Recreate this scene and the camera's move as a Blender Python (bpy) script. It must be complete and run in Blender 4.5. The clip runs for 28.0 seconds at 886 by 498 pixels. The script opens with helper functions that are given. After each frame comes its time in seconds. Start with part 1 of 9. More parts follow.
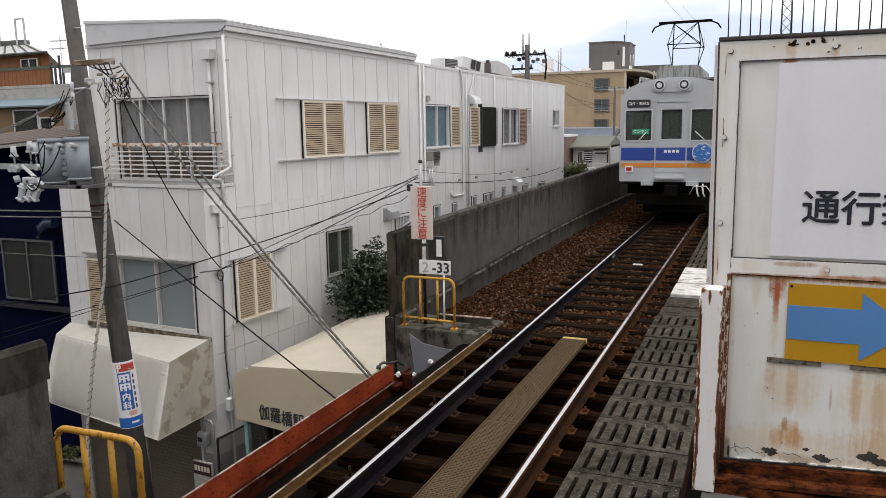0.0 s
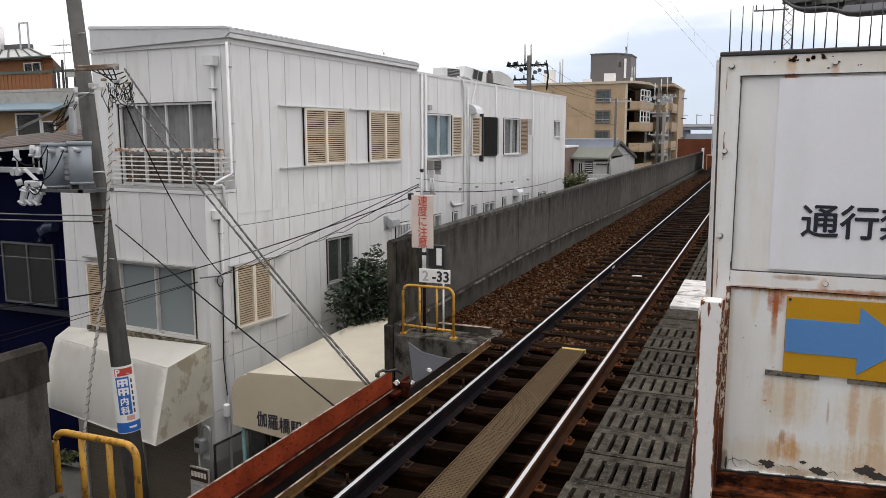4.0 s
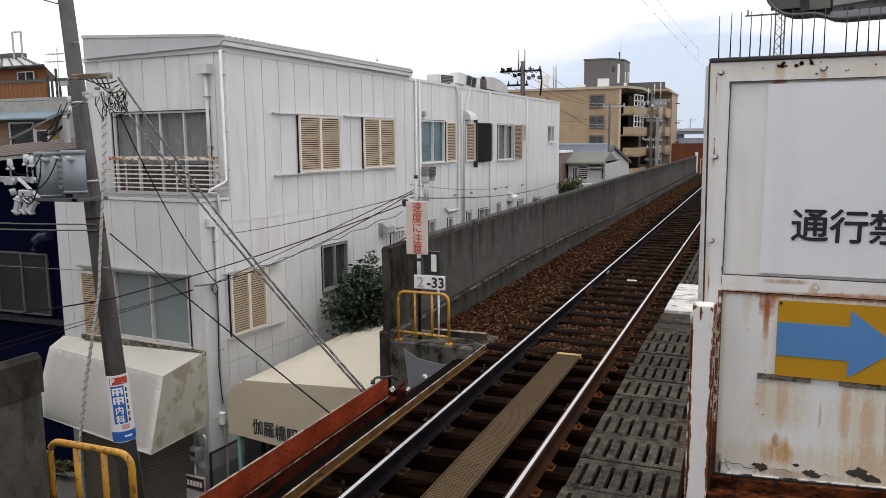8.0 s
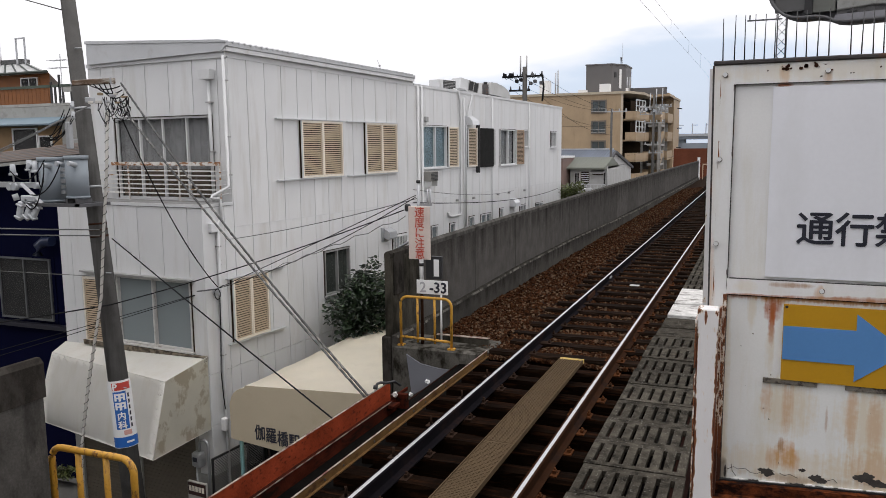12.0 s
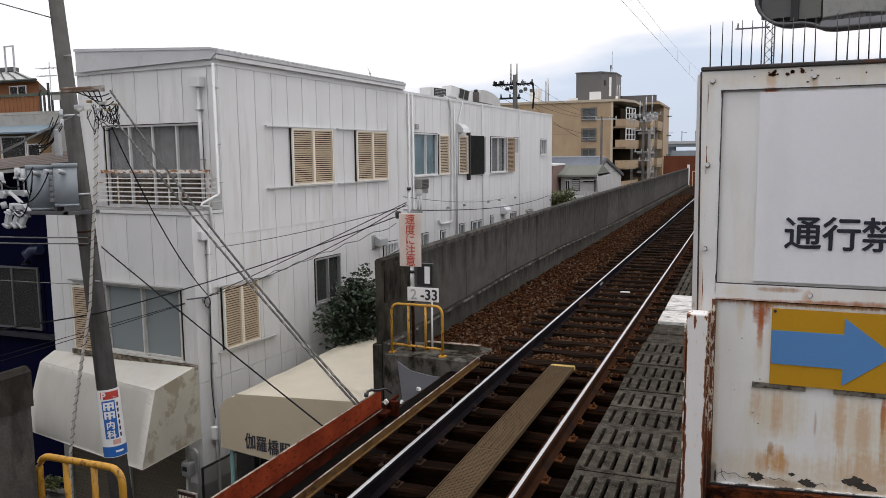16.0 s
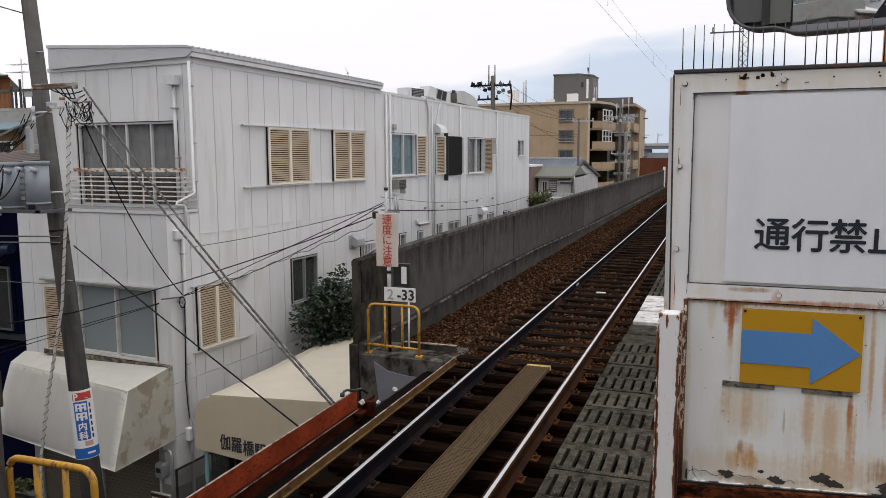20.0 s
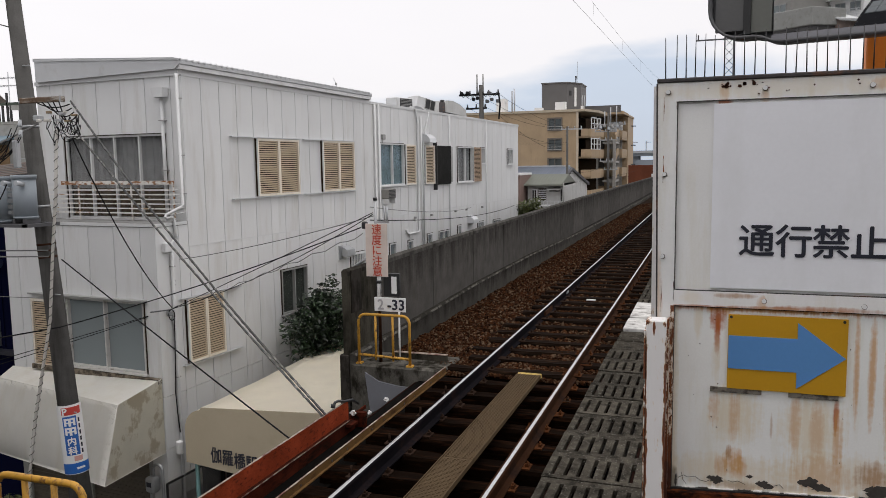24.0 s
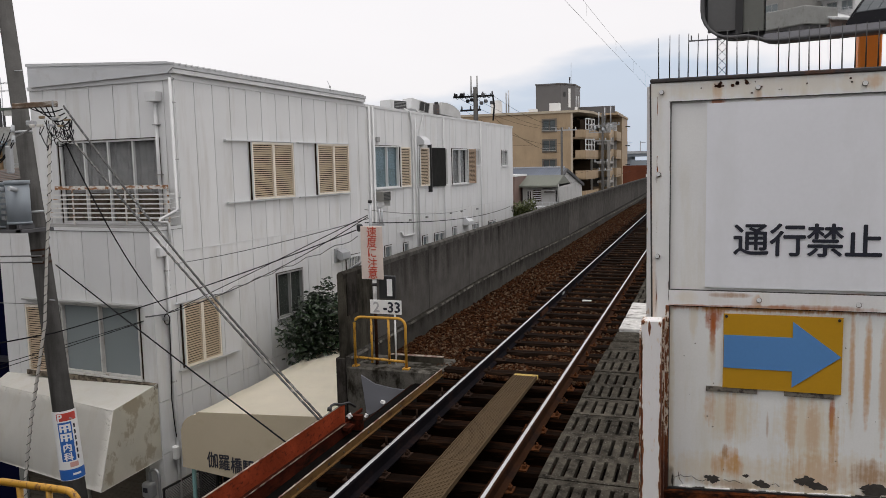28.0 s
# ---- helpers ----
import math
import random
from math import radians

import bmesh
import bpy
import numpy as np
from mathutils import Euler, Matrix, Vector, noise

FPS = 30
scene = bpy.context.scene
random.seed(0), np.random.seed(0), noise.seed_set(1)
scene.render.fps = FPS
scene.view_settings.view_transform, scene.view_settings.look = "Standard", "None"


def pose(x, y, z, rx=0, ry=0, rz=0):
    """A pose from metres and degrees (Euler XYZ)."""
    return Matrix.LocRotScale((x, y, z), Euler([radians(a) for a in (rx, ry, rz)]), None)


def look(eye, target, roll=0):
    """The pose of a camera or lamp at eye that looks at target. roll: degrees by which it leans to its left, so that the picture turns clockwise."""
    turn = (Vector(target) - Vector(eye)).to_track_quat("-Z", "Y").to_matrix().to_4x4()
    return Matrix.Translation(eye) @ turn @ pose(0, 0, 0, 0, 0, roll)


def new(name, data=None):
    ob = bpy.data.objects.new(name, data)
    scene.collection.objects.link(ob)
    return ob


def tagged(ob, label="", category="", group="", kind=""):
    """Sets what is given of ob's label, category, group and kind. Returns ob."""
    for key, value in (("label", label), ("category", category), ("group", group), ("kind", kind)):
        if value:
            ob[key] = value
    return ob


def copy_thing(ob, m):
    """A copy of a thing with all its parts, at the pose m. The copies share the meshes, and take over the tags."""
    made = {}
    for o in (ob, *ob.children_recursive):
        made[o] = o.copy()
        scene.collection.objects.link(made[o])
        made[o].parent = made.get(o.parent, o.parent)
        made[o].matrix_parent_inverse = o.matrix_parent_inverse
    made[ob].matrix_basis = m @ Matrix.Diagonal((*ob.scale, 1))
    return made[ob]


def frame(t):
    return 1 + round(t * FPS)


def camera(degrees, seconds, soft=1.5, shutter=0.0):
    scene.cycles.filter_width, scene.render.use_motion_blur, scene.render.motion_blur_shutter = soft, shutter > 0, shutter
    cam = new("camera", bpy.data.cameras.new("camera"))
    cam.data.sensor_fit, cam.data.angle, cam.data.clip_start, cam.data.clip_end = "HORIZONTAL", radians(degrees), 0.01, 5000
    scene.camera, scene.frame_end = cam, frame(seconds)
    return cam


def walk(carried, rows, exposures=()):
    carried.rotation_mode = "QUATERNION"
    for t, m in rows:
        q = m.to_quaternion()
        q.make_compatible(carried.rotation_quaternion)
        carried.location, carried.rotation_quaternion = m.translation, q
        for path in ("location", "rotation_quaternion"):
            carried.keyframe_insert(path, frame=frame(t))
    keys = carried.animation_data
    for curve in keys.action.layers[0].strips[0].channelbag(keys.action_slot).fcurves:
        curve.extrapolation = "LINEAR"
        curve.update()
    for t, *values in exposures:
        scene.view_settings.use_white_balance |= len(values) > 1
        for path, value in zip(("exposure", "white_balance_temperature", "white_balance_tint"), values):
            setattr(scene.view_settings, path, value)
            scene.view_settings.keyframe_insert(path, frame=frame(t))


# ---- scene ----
cam = camera(59.9, 28.0, soft=0.7)
PATH = [
    (0, (2.1281, 0.0267, 2.5563), (1.3708, 1.8507, 2.2408), -0.86),
    (0.5, (2.1187, 0.0178, 2.5577), (1.3610, 1.8424, 2.2469), -0.65),
    (1, (2.1158, 0.0221, 2.5569), (1.3526, 1.8452, 2.2502), -0.54),
    (1.5, (2.1221, 0.0156, 2.5592), (1.3617, 1.8407, 2.2580), -0.37),
    (2, (2.1246, 0.0107, 2.5601), (1.3702, 1.8388, 2.2622), -0.16),
    (2.5, (2.1321, 0.0058, 2.5622), (1.3806, 1.8358, 2.2681), -0.11),
    (3, (2.1321, -0.0047, 2.5622), (1.3793, 1.8249, 2.2692), -0.11),
    (3.5, (2.1285, 0.0002, 2.5612), (1.3696, 1.8275, 2.2690), -0.06),
    (5.5, (2.1330, 0.0053, 2.5594), (1.3844, 1.8362, 2.2637), -0.25),
    (6, (2.1329, 0.0004, 2.5602), (1.3844, 1.8322, 2.2700), -0.14),
    (6.5, (2.1371, -0.0011, 2.5617), (1.3934, 1.8333, 2.2749), -0.07),
    (7, (2.1364, -0.0036, 2.5626), (1.3912, 1.8303, 2.2770), -0.18),
    (7.5, (2.1379, -0.0038, 2.5607), (1.3905, 1.8298, 2.2789), -0.37),
    (8, (2.1427, -0.0059, 2.5653), (1.3957, 1.8285, 2.2877), -0.48),
    (8.5, (2.1445, -0.0000, 2.5659), (1.4004, 1.8359, 2.2905), -0.52),
    (9, (2.1420, 0.0003, 2.5621), (1.4009, 1.8377, 2.2890), -0.50),
    (9.5, (2.1449, -0.0009, 2.5642), (1.4033, 1.8369, 2.2953), -0.51),
    (10, (2.1438, -0.0048, 2.5636), (1.4027, 1.8342, 2.3013), -0.49),
    (10.5, (2.1372, 0.0052, 2.5603), (1.3958, 1.8438, 2.2960), -0.51),
    (11, (2.1354, -0.0012, 2.5600), (1.3874, 1.8339, 2.2900), -0.62),
    (11.5, (2.1358, 0.0087, 2.5574), (1.3860, 1.8437, 2.2914), -0.57),
    (12, (2.1334, 0.0034, 2.5571), (1.3806, 1.8375, 2.2935), -0.56),
    (12.5, (2.1309, -0.0010, 2.5579), (1.3756, 1.8325, 2.2974), -0.53),
    (14.5, (2.1406, -0.0012, 2.5533), (1.3954, 1.8376, 2.3014), -0.62),
    (15, (2.1362, -0.0083, 2.5544), (1.3968, 1.8338, 2.3098), -0.61),
    (15.5, (2.1420, 0.0025, 2.5527), (1.4061, 1.8462, 2.3098), -0.60),
    (16, (2.1395, 0.0050, 2.5486), (1.4072, 1.8501, 2.3046), -0.64),
    (16.5, (2.1419, 0.0092, 2.5485), (1.4140, 1.8561, 2.3052), -0.68),
    (17, (2.1447, 0.0084, 2.5496), (1.4217, 1.8574, 2.3081), -0.69),
    (17.5, (2.1436, 0.0070, 2.5471), (1.4300, 1.8586, 2.2976), -0.60),
    (18, (2.1467, 0.0045, 2.5475), (1.4443, 1.8601, 2.2962), -0.59),
    (18.5, (2.1487, 0.0022, 2.5461), (1.4512, 1.8599, 2.2959), -0.55),
    (19, (2.1532, -0.0050, 2.5449), (1.4646, 1.8564, 2.2978), -0.37),
    (19.5, (2.1504, -0.0077, 2.5466), (1.4685, 1.8564, 2.3010), -0.28),
    (20, (2.1526, -0.0021, 2.5461), (1.4747, 1.8637, 2.3030), -0.24),
    (20.5, (2.1533, -0.0072, 2.5473), (1.4778, 1.8601, 2.3086), -0.26),
    (21, (2.1544, -0.0077, 2.5473), (1.4822, 1.8613, 2.3130), -0.22),
    (21.5, (2.1566, -0.0132, 2.5470), (1.4886, 1.8576, 2.3142), -0.37),
    (23.5, (2.1656, -0.0114, 2.5494), (1.5091, 1.8647, 2.3273), -0.74),
    (24, (2.1683, -0.0099, 2.5511), (1.5127, 1.8668, 2.3313), -0.83),
    (24.5, (2.1647, -0.0131, 2.5501), (1.5106, 1.8648, 2.3360), -0.83),
    (25, (2.1660, -0.0119, 2.5516), (1.5130, 1.8668, 2.3420), -0.88),
    (25.5, (2.1703, -0.0185, 2.5539), (1.5205, 1.8614, 2.3452), -0.92),
    (26, (2.1727, -0.0174, 2.5543), (1.5261, 1.8638, 2.3474), -1.02),
    (26.5, (2.1692, -0.0075, 2.5531), (1.5251, 1.8749, 2.3484), -1.04),
    (27, (2.1696, -0.0029, 2.5532), (1.5257, 1.8796, 2.3491), -1.14),
    (27.5, (2.1643, -0.0074, 2.5518), (1.5211, 1.8748, 2.3429), -1.21),
    (28, (2.1704, -0.0044, 2.5502), (1.5256, 1.8766, 2.3353), -1.30),
]
walk(cam, [(t, look(eye, target, roll)) for t, eye, target, roll in PATH],
     exposures=[(0, -0.44, 6600, 10.6), (8, -0.54, 6460, 11), (17, -0.67, 6450, 11.4), (28, -0.81, 6580, 10.8)])

# ---- sky and sun ----
world = bpy.data.worlds.new("overcast_sky")
scene.world = world
world.use_nodes = True


def sky_nodes():
    nt = world.node_tree
    nt.nodes.clear()
    N, L = nt.nodes.new, nt.links.new
    out, bg, sky = N("ShaderNodeOutputWorld"), N("ShaderNodeBackground"), N("ShaderNodeTexSky")
    sky.sky_type, sky.sun_disc = "NISHITA", False
    sky.sun_elevation, sky.sun_rotation = radians(75), radians(132)
    co, sep = N("ShaderNodeTexCoord"), N("ShaderNodeSeparateXYZ")
    L(co.outputs["Generated"], sep.inputs[0])
    stretch = N("ShaderNodeMapping")
    stretch.inputs["Scale"].default_value = (1, 1, 4)
    L(co.outputs["Generated"], stretch.inputs[0])
    puff = N("ShaderNodeTexNoise")
    puff.inputs["Scale"].default_value, puff.inputs["Detail"].default_value = 4.2, 7
    L(stretch.outputs[0], puff.inputs["Vector"])
    add = N("ShaderNodeMath")
    add.operation = "MULTIPLY_ADD"
    add.inputs[1].default_value, add.inputs[2].default_value = 0.15, -0.119
    L(puff.outputs["Fac"], add.inputs[0])
    high = N("ShaderNodeMath")
    side, wedge, tilt = N("ShaderNodeMath"), N("ShaderNodeMath"), N("ShaderNodeMath")
    side.inputs[1].default_value = 0.03
    wedge.operation, tilt.operation = "ABSOLUTE", "MULTIPLY_ADD"
    tilt.inputs[1].default_value = 0.237
    L(sep.outputs["X"], side.inputs[0])
    L(side.outputs[0], wedge.inputs[0])
    L(wedge.outputs[0], tilt.inputs[0])
    L(sep.outputs["Z"], tilt.inputs[2])
    L(tilt.outputs[0], high.inputs[0])
    L(add.outputs[0], high.inputs[1])
    deck = N("ShaderNodeValToRGB")
    deck.color_ramp.elements[0].position, deck.color_ramp.elements[0].color = 0.0, (10.4, 11.7, 13.7, 1)
    deck.color_ramp.elements[1].position, deck.color_ramp.elements[1].color = 1.0, (21.5, 21.1, 21.5, 1)
    mid = deck.color_ramp.elements.new(0.085)
    mid.color = (11.2, 12.7, 14.9, 1)
    for at, level in ((0.12, 17.6), (0.45, 19.2)):
        deck.color_ramp.elements.new(at).color = (level, level * 0.983, level * 1.0, 1)
    L(high.outputs[0], deck.inputs[0])
    mix = N("ShaderNodeMix")
    mix.data_type = "RGBA"
    mix.inputs["Factor"].default_value = 0.9
    L(sky.outputs[0], mix.inputs["A"])
    L(deck.outputs[0], mix.inputs["B"])
    L(mix.outputs["Result"], bg.inputs["Color"])
    bg.inputs["Strength"].default_value = 0.1
    L(bg.outputs[0], out.inputs[0])


sky_nodes()
sun = new("sun", bpy.data.lights.new("sun", "SUN"))
sun.data.energy, sun.data.angle, sun.data.color = 1.5, radians(30), (1.0, 0.97, 0.92)
sun.matrix_world = look((10, -1, 50), (0, 8, 0))


# ---- materials ----
def surf(name, base, rough=0.6, metal=0.0, var=0.15, scale=2.0, fine=60.0, bump=0.15, stain=None, stain_at=(0.55, 0.75),
         stain_scale=(3, 3, 3), island=0.0, spec=None, odd=None, each=0.0):
    """Base colour with grain at two scales, a stain of its own colour, and fine relief."""
    if spec is None:
        # porous, sooty and rusty surfaces have next to no sheen
        spec = 0.02 if rough >= 0.75 else 0.5
    m = bpy.data.materials.new(name)
    m.use_nodes = True
    nt = m.node_tree
    N, L = nt.nodes.new, nt.links.new
    b = nt.nodes["Principled BSDF"]
    co, info, off = N("ShaderNodeTexCoord"), N("ShaderNodeObjectInfo"), N("ShaderNodeVectorMath")
    off.operation = "MULTIPLY_ADD"
    off.inputs[1].default_value = (1, 1, 1)
    big_random = N("ShaderNodeMath")
    big_random.operation, big_random.inputs[1].default_value = "MULTIPLY", 37.0
    L(info.outputs["Random"], big_random.inputs[0])
    L(co.outputs["Object"], off.inputs[0])
    L(big_random.outputs[0], off.inputs[2])
    n1, n2 = N("ShaderNodeTexNoise"), N("ShaderNodeTexNoise")
    n1.inputs["Scale"].default_value, n1.inputs["Detail"].default_value = scale, 5
    n2.inputs["Scale"].default_value, n2.inputs["Detail"].default_value = fine, 3
    for n in (n1, n2):
        L(off.outputs[0], n.inputs["Vector"])
    s = N("ShaderNodeMath")
    s.operation, s.inputs[1].default_value = "MULTIPLY_ADD", 0.45
    L(n2.outputs["Fac"], s.inputs[0])
    L(n1.outputs["Fac"], s.inputs[2])
    span = N("ShaderNodeMapRange")
    span.inputs["From Min"].default_value, span.inputs["From Max"].default_value = 0.45, 1.0
    span.inputs["To Min"].default_value, span.inputs["To Max"].default_value = 1 - var, 1 + var
    L(s.outputs[0], span.inputs["Value"])
    value = span.outputs["Result"]
    if island:
        geo, isl, mul = N("ShaderNodeNewGeometry"), N("ShaderNodeMapRange"), N("ShaderNodeMath")
        isl.inputs["To Min"].default_value, isl.inputs["To Max"].default_value = 1 - island, 1 + island
        L(geo.outputs["Random Per Island"], isl.inputs["Value"])
        mul.operation = "MULTIPLY"
        L(value, mul.inputs[0])
        L(isl.outputs["Result"], mul.inputs[1])
        value = mul.outputs[0]
    if each:
        # pieces differ in tone
        tone, times = N("ShaderNodeMapRange"), N("ShaderNodeMath")
        tone.inputs["To Min"].default_value, tone.inputs["To Max"].default_value = 1 - each, 1 + each
        L(info.outputs["Random"], tone.inputs["Value"])
        times.operation = "MULTIPLY"
        L(value, times.inputs[0])
        L(tone.outputs["Result"], times.inputs[1])
        value = times.outputs[0]
    tint = N("ShaderNodeVectorMath")
    tint.operation = "SCALE"
    tint.inputs[0].default_value = base
    L(value, tint.inputs["Scale"])
    colour = tint.outputs[0]
    if odd:
        # some of the loose pieces have another colour: (colour, share)
        pick, frac, over, other = N("ShaderNodeNewGeometry"), N("ShaderNodeMath"), N("ShaderNodeMath"), N("ShaderNodeMix")
        frac.operation, frac.inputs[1].default_value = "MULTIPLY", 7.31
        whole = N("ShaderNodeMath")
        whole.operation = "FRACT"
        over.operation, over.inputs[1].default_value = "GREATER_THAN", 1 - odd[1]
        L(pick.outputs["Random Per Island"], frac.inputs[0])
        L(frac.outputs[0], whole.inputs[0])
        L(whole.outputs[0], over.inputs[0])
        other.data_type = "RGBA"
        other.inputs["B"].default_value = (*odd[0], 1)
        L(over.outputs[0], other.inputs["Factor"])
        L(colour, other.inputs["A"])
        colour = other.outputs["Result"]
    if stain:
        mp, n3, ramp, mix = N("ShaderNodeMapping"), N("ShaderNodeTexNoise"), N("ShaderNodeMapRange"), N("ShaderNodeMix")
        mp.inputs["Scale"].default_value = stain_scale
        L(off.outputs[0], mp.inputs[0])
        n3.inputs["Scale"].default_value, n3.inputs["Detail"].default_value = 1.0, 6
        n3.inputs["Roughness"].default_value = 0.65
        L(mp.outputs[0], n3.inputs["Vector"])
        ramp.inputs["From Min"].default_value, ramp.inputs["From Max"].default_value = stain_at
        L(n3.outputs["Fac"], ramp.inputs["Value"])
        mix.data_type = "RGBA"
        mix.inputs["B"].default_value = (*stain, 1)
        L(ramp.outputs["Result"], mix.inputs["Factor"])
        L(colour, mix.inputs["A"])
        colour = mix.outputs["Result"]
    L(colour, b.inputs["Base Color"])
    b.inputs["Metallic"].default_value = metal
    b.inputs["Specular IOR Level"].default_value = spec
    r = N("ShaderNodeMapRange")
    r.inputs["To Min"].default_value, r.inputs["To Max"].default_value = max(rough - 0.12, 0.03), min(rough + 0.12, 1)
    L(n1.outputs["Fac"], r.inputs["Value"])
    L(r.outputs["Result"], b.inputs["Roughness"])
    if bump:
        bp = N("ShaderNodeBump")
        bp.inputs["Strength"].default_value, bp.inputs["Distance"].default_value = bump, 0.004
        L(n2.outputs["Fac"], bp.inputs["Height"])
        L(bp.outputs[0], b.inputs["Normal"])
    return m


def drip_paint(name, base, rust, seams=(), blots=(), rough=0.5, bump=0.05, run=(26, 26, 2.0), each=0.0):
    """Old white paint on steel. seams: (height, length, density) of rust that bleeds down; blots: (x, z, width, height, strength, colour)."""
    m = surf(name, base, rough, 0, 0.05 if rough < 0.8 else 0.25, 4, 120 if rough < 0.8 else 45, bump, stain=(base[0] * 0.84, base[1] * 0.79, base[2] * 0.66), stain_at=(0.52, 0.95), stain_scale=(11, 11, 1.5), each=each)
    nt = m.node_tree
    N, L = nt.nodes.new, nt.links.new
    b = nt.nodes["Principled BSDF"]
    colour = b.inputs["Base Color"].links[0].from_socket
    co, sep, mp, streak, grain = (N("ShaderNodeTexCoord"), N("ShaderNodeSeparateXYZ"), N("ShaderNodeMapping"), N("ShaderNodeTexNoise"), N("ShaderNodeTexNoise"))
    L(co.outputs["Object"], sep.inputs[0])
    mp.inputs["Scale"].default_value = run
    L(co.outputs["Object"], mp.inputs[0])
    L(mp.outputs[0], streak.inputs["Vector"])
    streak.inputs["Scale"].default_value, streak.inputs["Detail"].default_value, streak.inputs["Roughness"].default_value = 1.0, 6, 0.65
    L(co.outputs["Object"], grain.inputs["Vector"])
    grain.inputs["Scale"].default_value, grain.inputs["Detail"].default_value = 45, 6

    def maths(op, a, c, d=None):
        n = N("ShaderNodeMath")
        n.operation = op
        for k, v in enumerate((a, c, d)):
            if isinstance(v, (int, float)):
                n.inputs[k].default_value = v
            elif v is not None:
                L(v, n.inputs[k])
        return n.outputs[0]

    def lay(mask, tint):
        nonlocal colour
        mix = N("ShaderNodeMix")
        mix.data_type = "RGBA"
        mix.inputs["B"].default_value = (*tint, 1)
        L(mask, mix.inputs["Factor"])
        L(colour, mix.inputs["A"])
        colour = mix.outputs["Result"]

    wild = maths("MULTIPLY_ADD", grain.outputs["Fac"], 0.5, maths("MULTIPLY", streak.outputs["Fac"], 1.0))
    for height, length, density in seams:
        fall = N("ShaderNodeMapRange")
        fall.inputs["From Min"].default_value, fall.inputs["From Max"].default_value = height - length, height
        L(sep.outputs["Z"], fall.inputs["Value"])
        under = maths("LESS_THAN", sep.outputs["Z"], height + 0.001)
        soak = maths("MULTIPLY", maths("POWER", fall.outputs["Result"], 1.6), under)
        edge = N("ShaderNodeMapRange")
        edge.inputs["From Min"].default_value, edge.inputs["From Max"].default_value = 1.02 - 0.25 * density, 1.42 - 0.25 * density
        L(maths("MULTIPLY_ADD", soak, 0.42, wild), edge.inputs["Value"])
        lay(maths("MULTIPLY", edge.outputs["Result"], maths("MINIMUM", maths("MULTIPLY", soak, 3.0), 0.92)), rust)
    for x, z, w, h, strength, tint in blots:
        dx = maths("DIVIDE", maths("SUBTRACT", sep.outputs["X"], x), w)
        dz = maths("DIVIDE", maths("SUBTRACT", sep.outputs["Z"], z), h)
        far = maths("ADD", maths("MULTIPLY", dx, dx), maths("MULTIPLY", dz, dz))
        near = maths("MULTIPLY_ADD", far, -0.8, maths("MULTIPLY_ADD", wild, 1.9, -0.45))
        edge = N("ShaderNodeMapRange")
        edge.inputs["From Min"].default_value, edge.inputs["From Max"].default_value = 0.1, 0.9
        L(near, edge.inputs["Value"])
        lay(maths("MULTIPLY", edge.outputs["Result"], strength), tint)
    L(colour, b.inputs["Base Color"])
    return m


def glassy(name, tint, rough=0.03, clear=0.75):
    m = bpy.data.materials.new(name)
    m.use_nodes = True
    nt = m.node_tree
    N, L = nt.nodes.new, nt.links.new
    out, b = nt.nodes["Material Output"], nt.nodes["Principled BSDF"]
    b.inputs["Base Color"].default_value, b.inputs["Roughness"].default_value = (*tint, 1), rough
    b.inputs["IOR"].default_value = 1.5
    tr, mix = N("ShaderNodeBsdfTransparent"), N("ShaderNodeMixShader")
    tr.inputs[0].default_value = (min(tint[0] * 3 + 0.5, 1), min(tint[1] * 3 + 0.5, 1), min(tint[2] * 3 + 0.5, 1), 1)
    mix.inputs[0].default_value = 1 - clear
    L(tr.outputs[0], mix.inputs[1])
    L(b.outputs[0], mix.inputs[2])
    L(mix.outputs[0], out.inputs[0])
    return m


WHITE_PANEL = surf("white_wall_panel", (0.68, 0.684, 0.682), 0.45, 0, 0.06, 0.8, 90, 0.05, stain=(0.51, 0.49, 0.45), stain_at=(0.52, 0.88), stain_scale=(3.5, 3.5, 0.45), each=0.025)
WHITE_TRIM = surf("white_trim", (0.63, 0.635, 0.635), 0.5, 0, 0.06, 3, 80, 0.05, stain=(0.42, 0.40, 0.36), stain_at=(0.58, 0.9), stain_scale=(4, 4, 1))
WALL_CORE = surf("wall_core", (0.07, 0.07, 0.07), 0.8, 0, 0.1)
GREY_ROOF = surf("grey_sheet_roof", (0.50, 0.51, 0.52), 0.45, 0.0, 0.08, 2, 60, 0.05, stain=(0.36, 0.35, 0.33), stain_at=(0.55, 0.85))
LOUVRE = surf("beige_louvre", (0.52, 0.41, 0.29), 0.5, 0, 0.06, 3, 80, 0.04, stain=(0.42, 0.33, 0.22), stain_at=(0.6, 0.9))
LOUVRE_FRAME = surf("pale_louvre_frame", (0.80, 0.74, 0.64), 0.5, 0, 0.06, 3, 80, 0.04, stain=(0.50, 0.42, 0.32), stain_at=(0.58, 0.85))
LOUVRE_BROWN = surf("brown_louvre", (0.36, 0.25, 0.16), 0.5, 0, 0.1, 3, 80, 0.04)
SLOT_DARK = surf("dark_slot_backing", (0.034, 0.024, 0.016), 0.8)
ALU = surf("aluminium", (0.62, 0.63, 0.64), 0.35, 0.6, 0.06, 4, 90, 0.03)
ALU_DARK = surf("weathered_aluminium", (0.36, 0.36, 0.35), 0.5, 0.4, 0.12, 4, 90, 0.05)
GLASS = glassy("window_glass", (0.10, 0.10, 0.10), 0.03, 0.86)
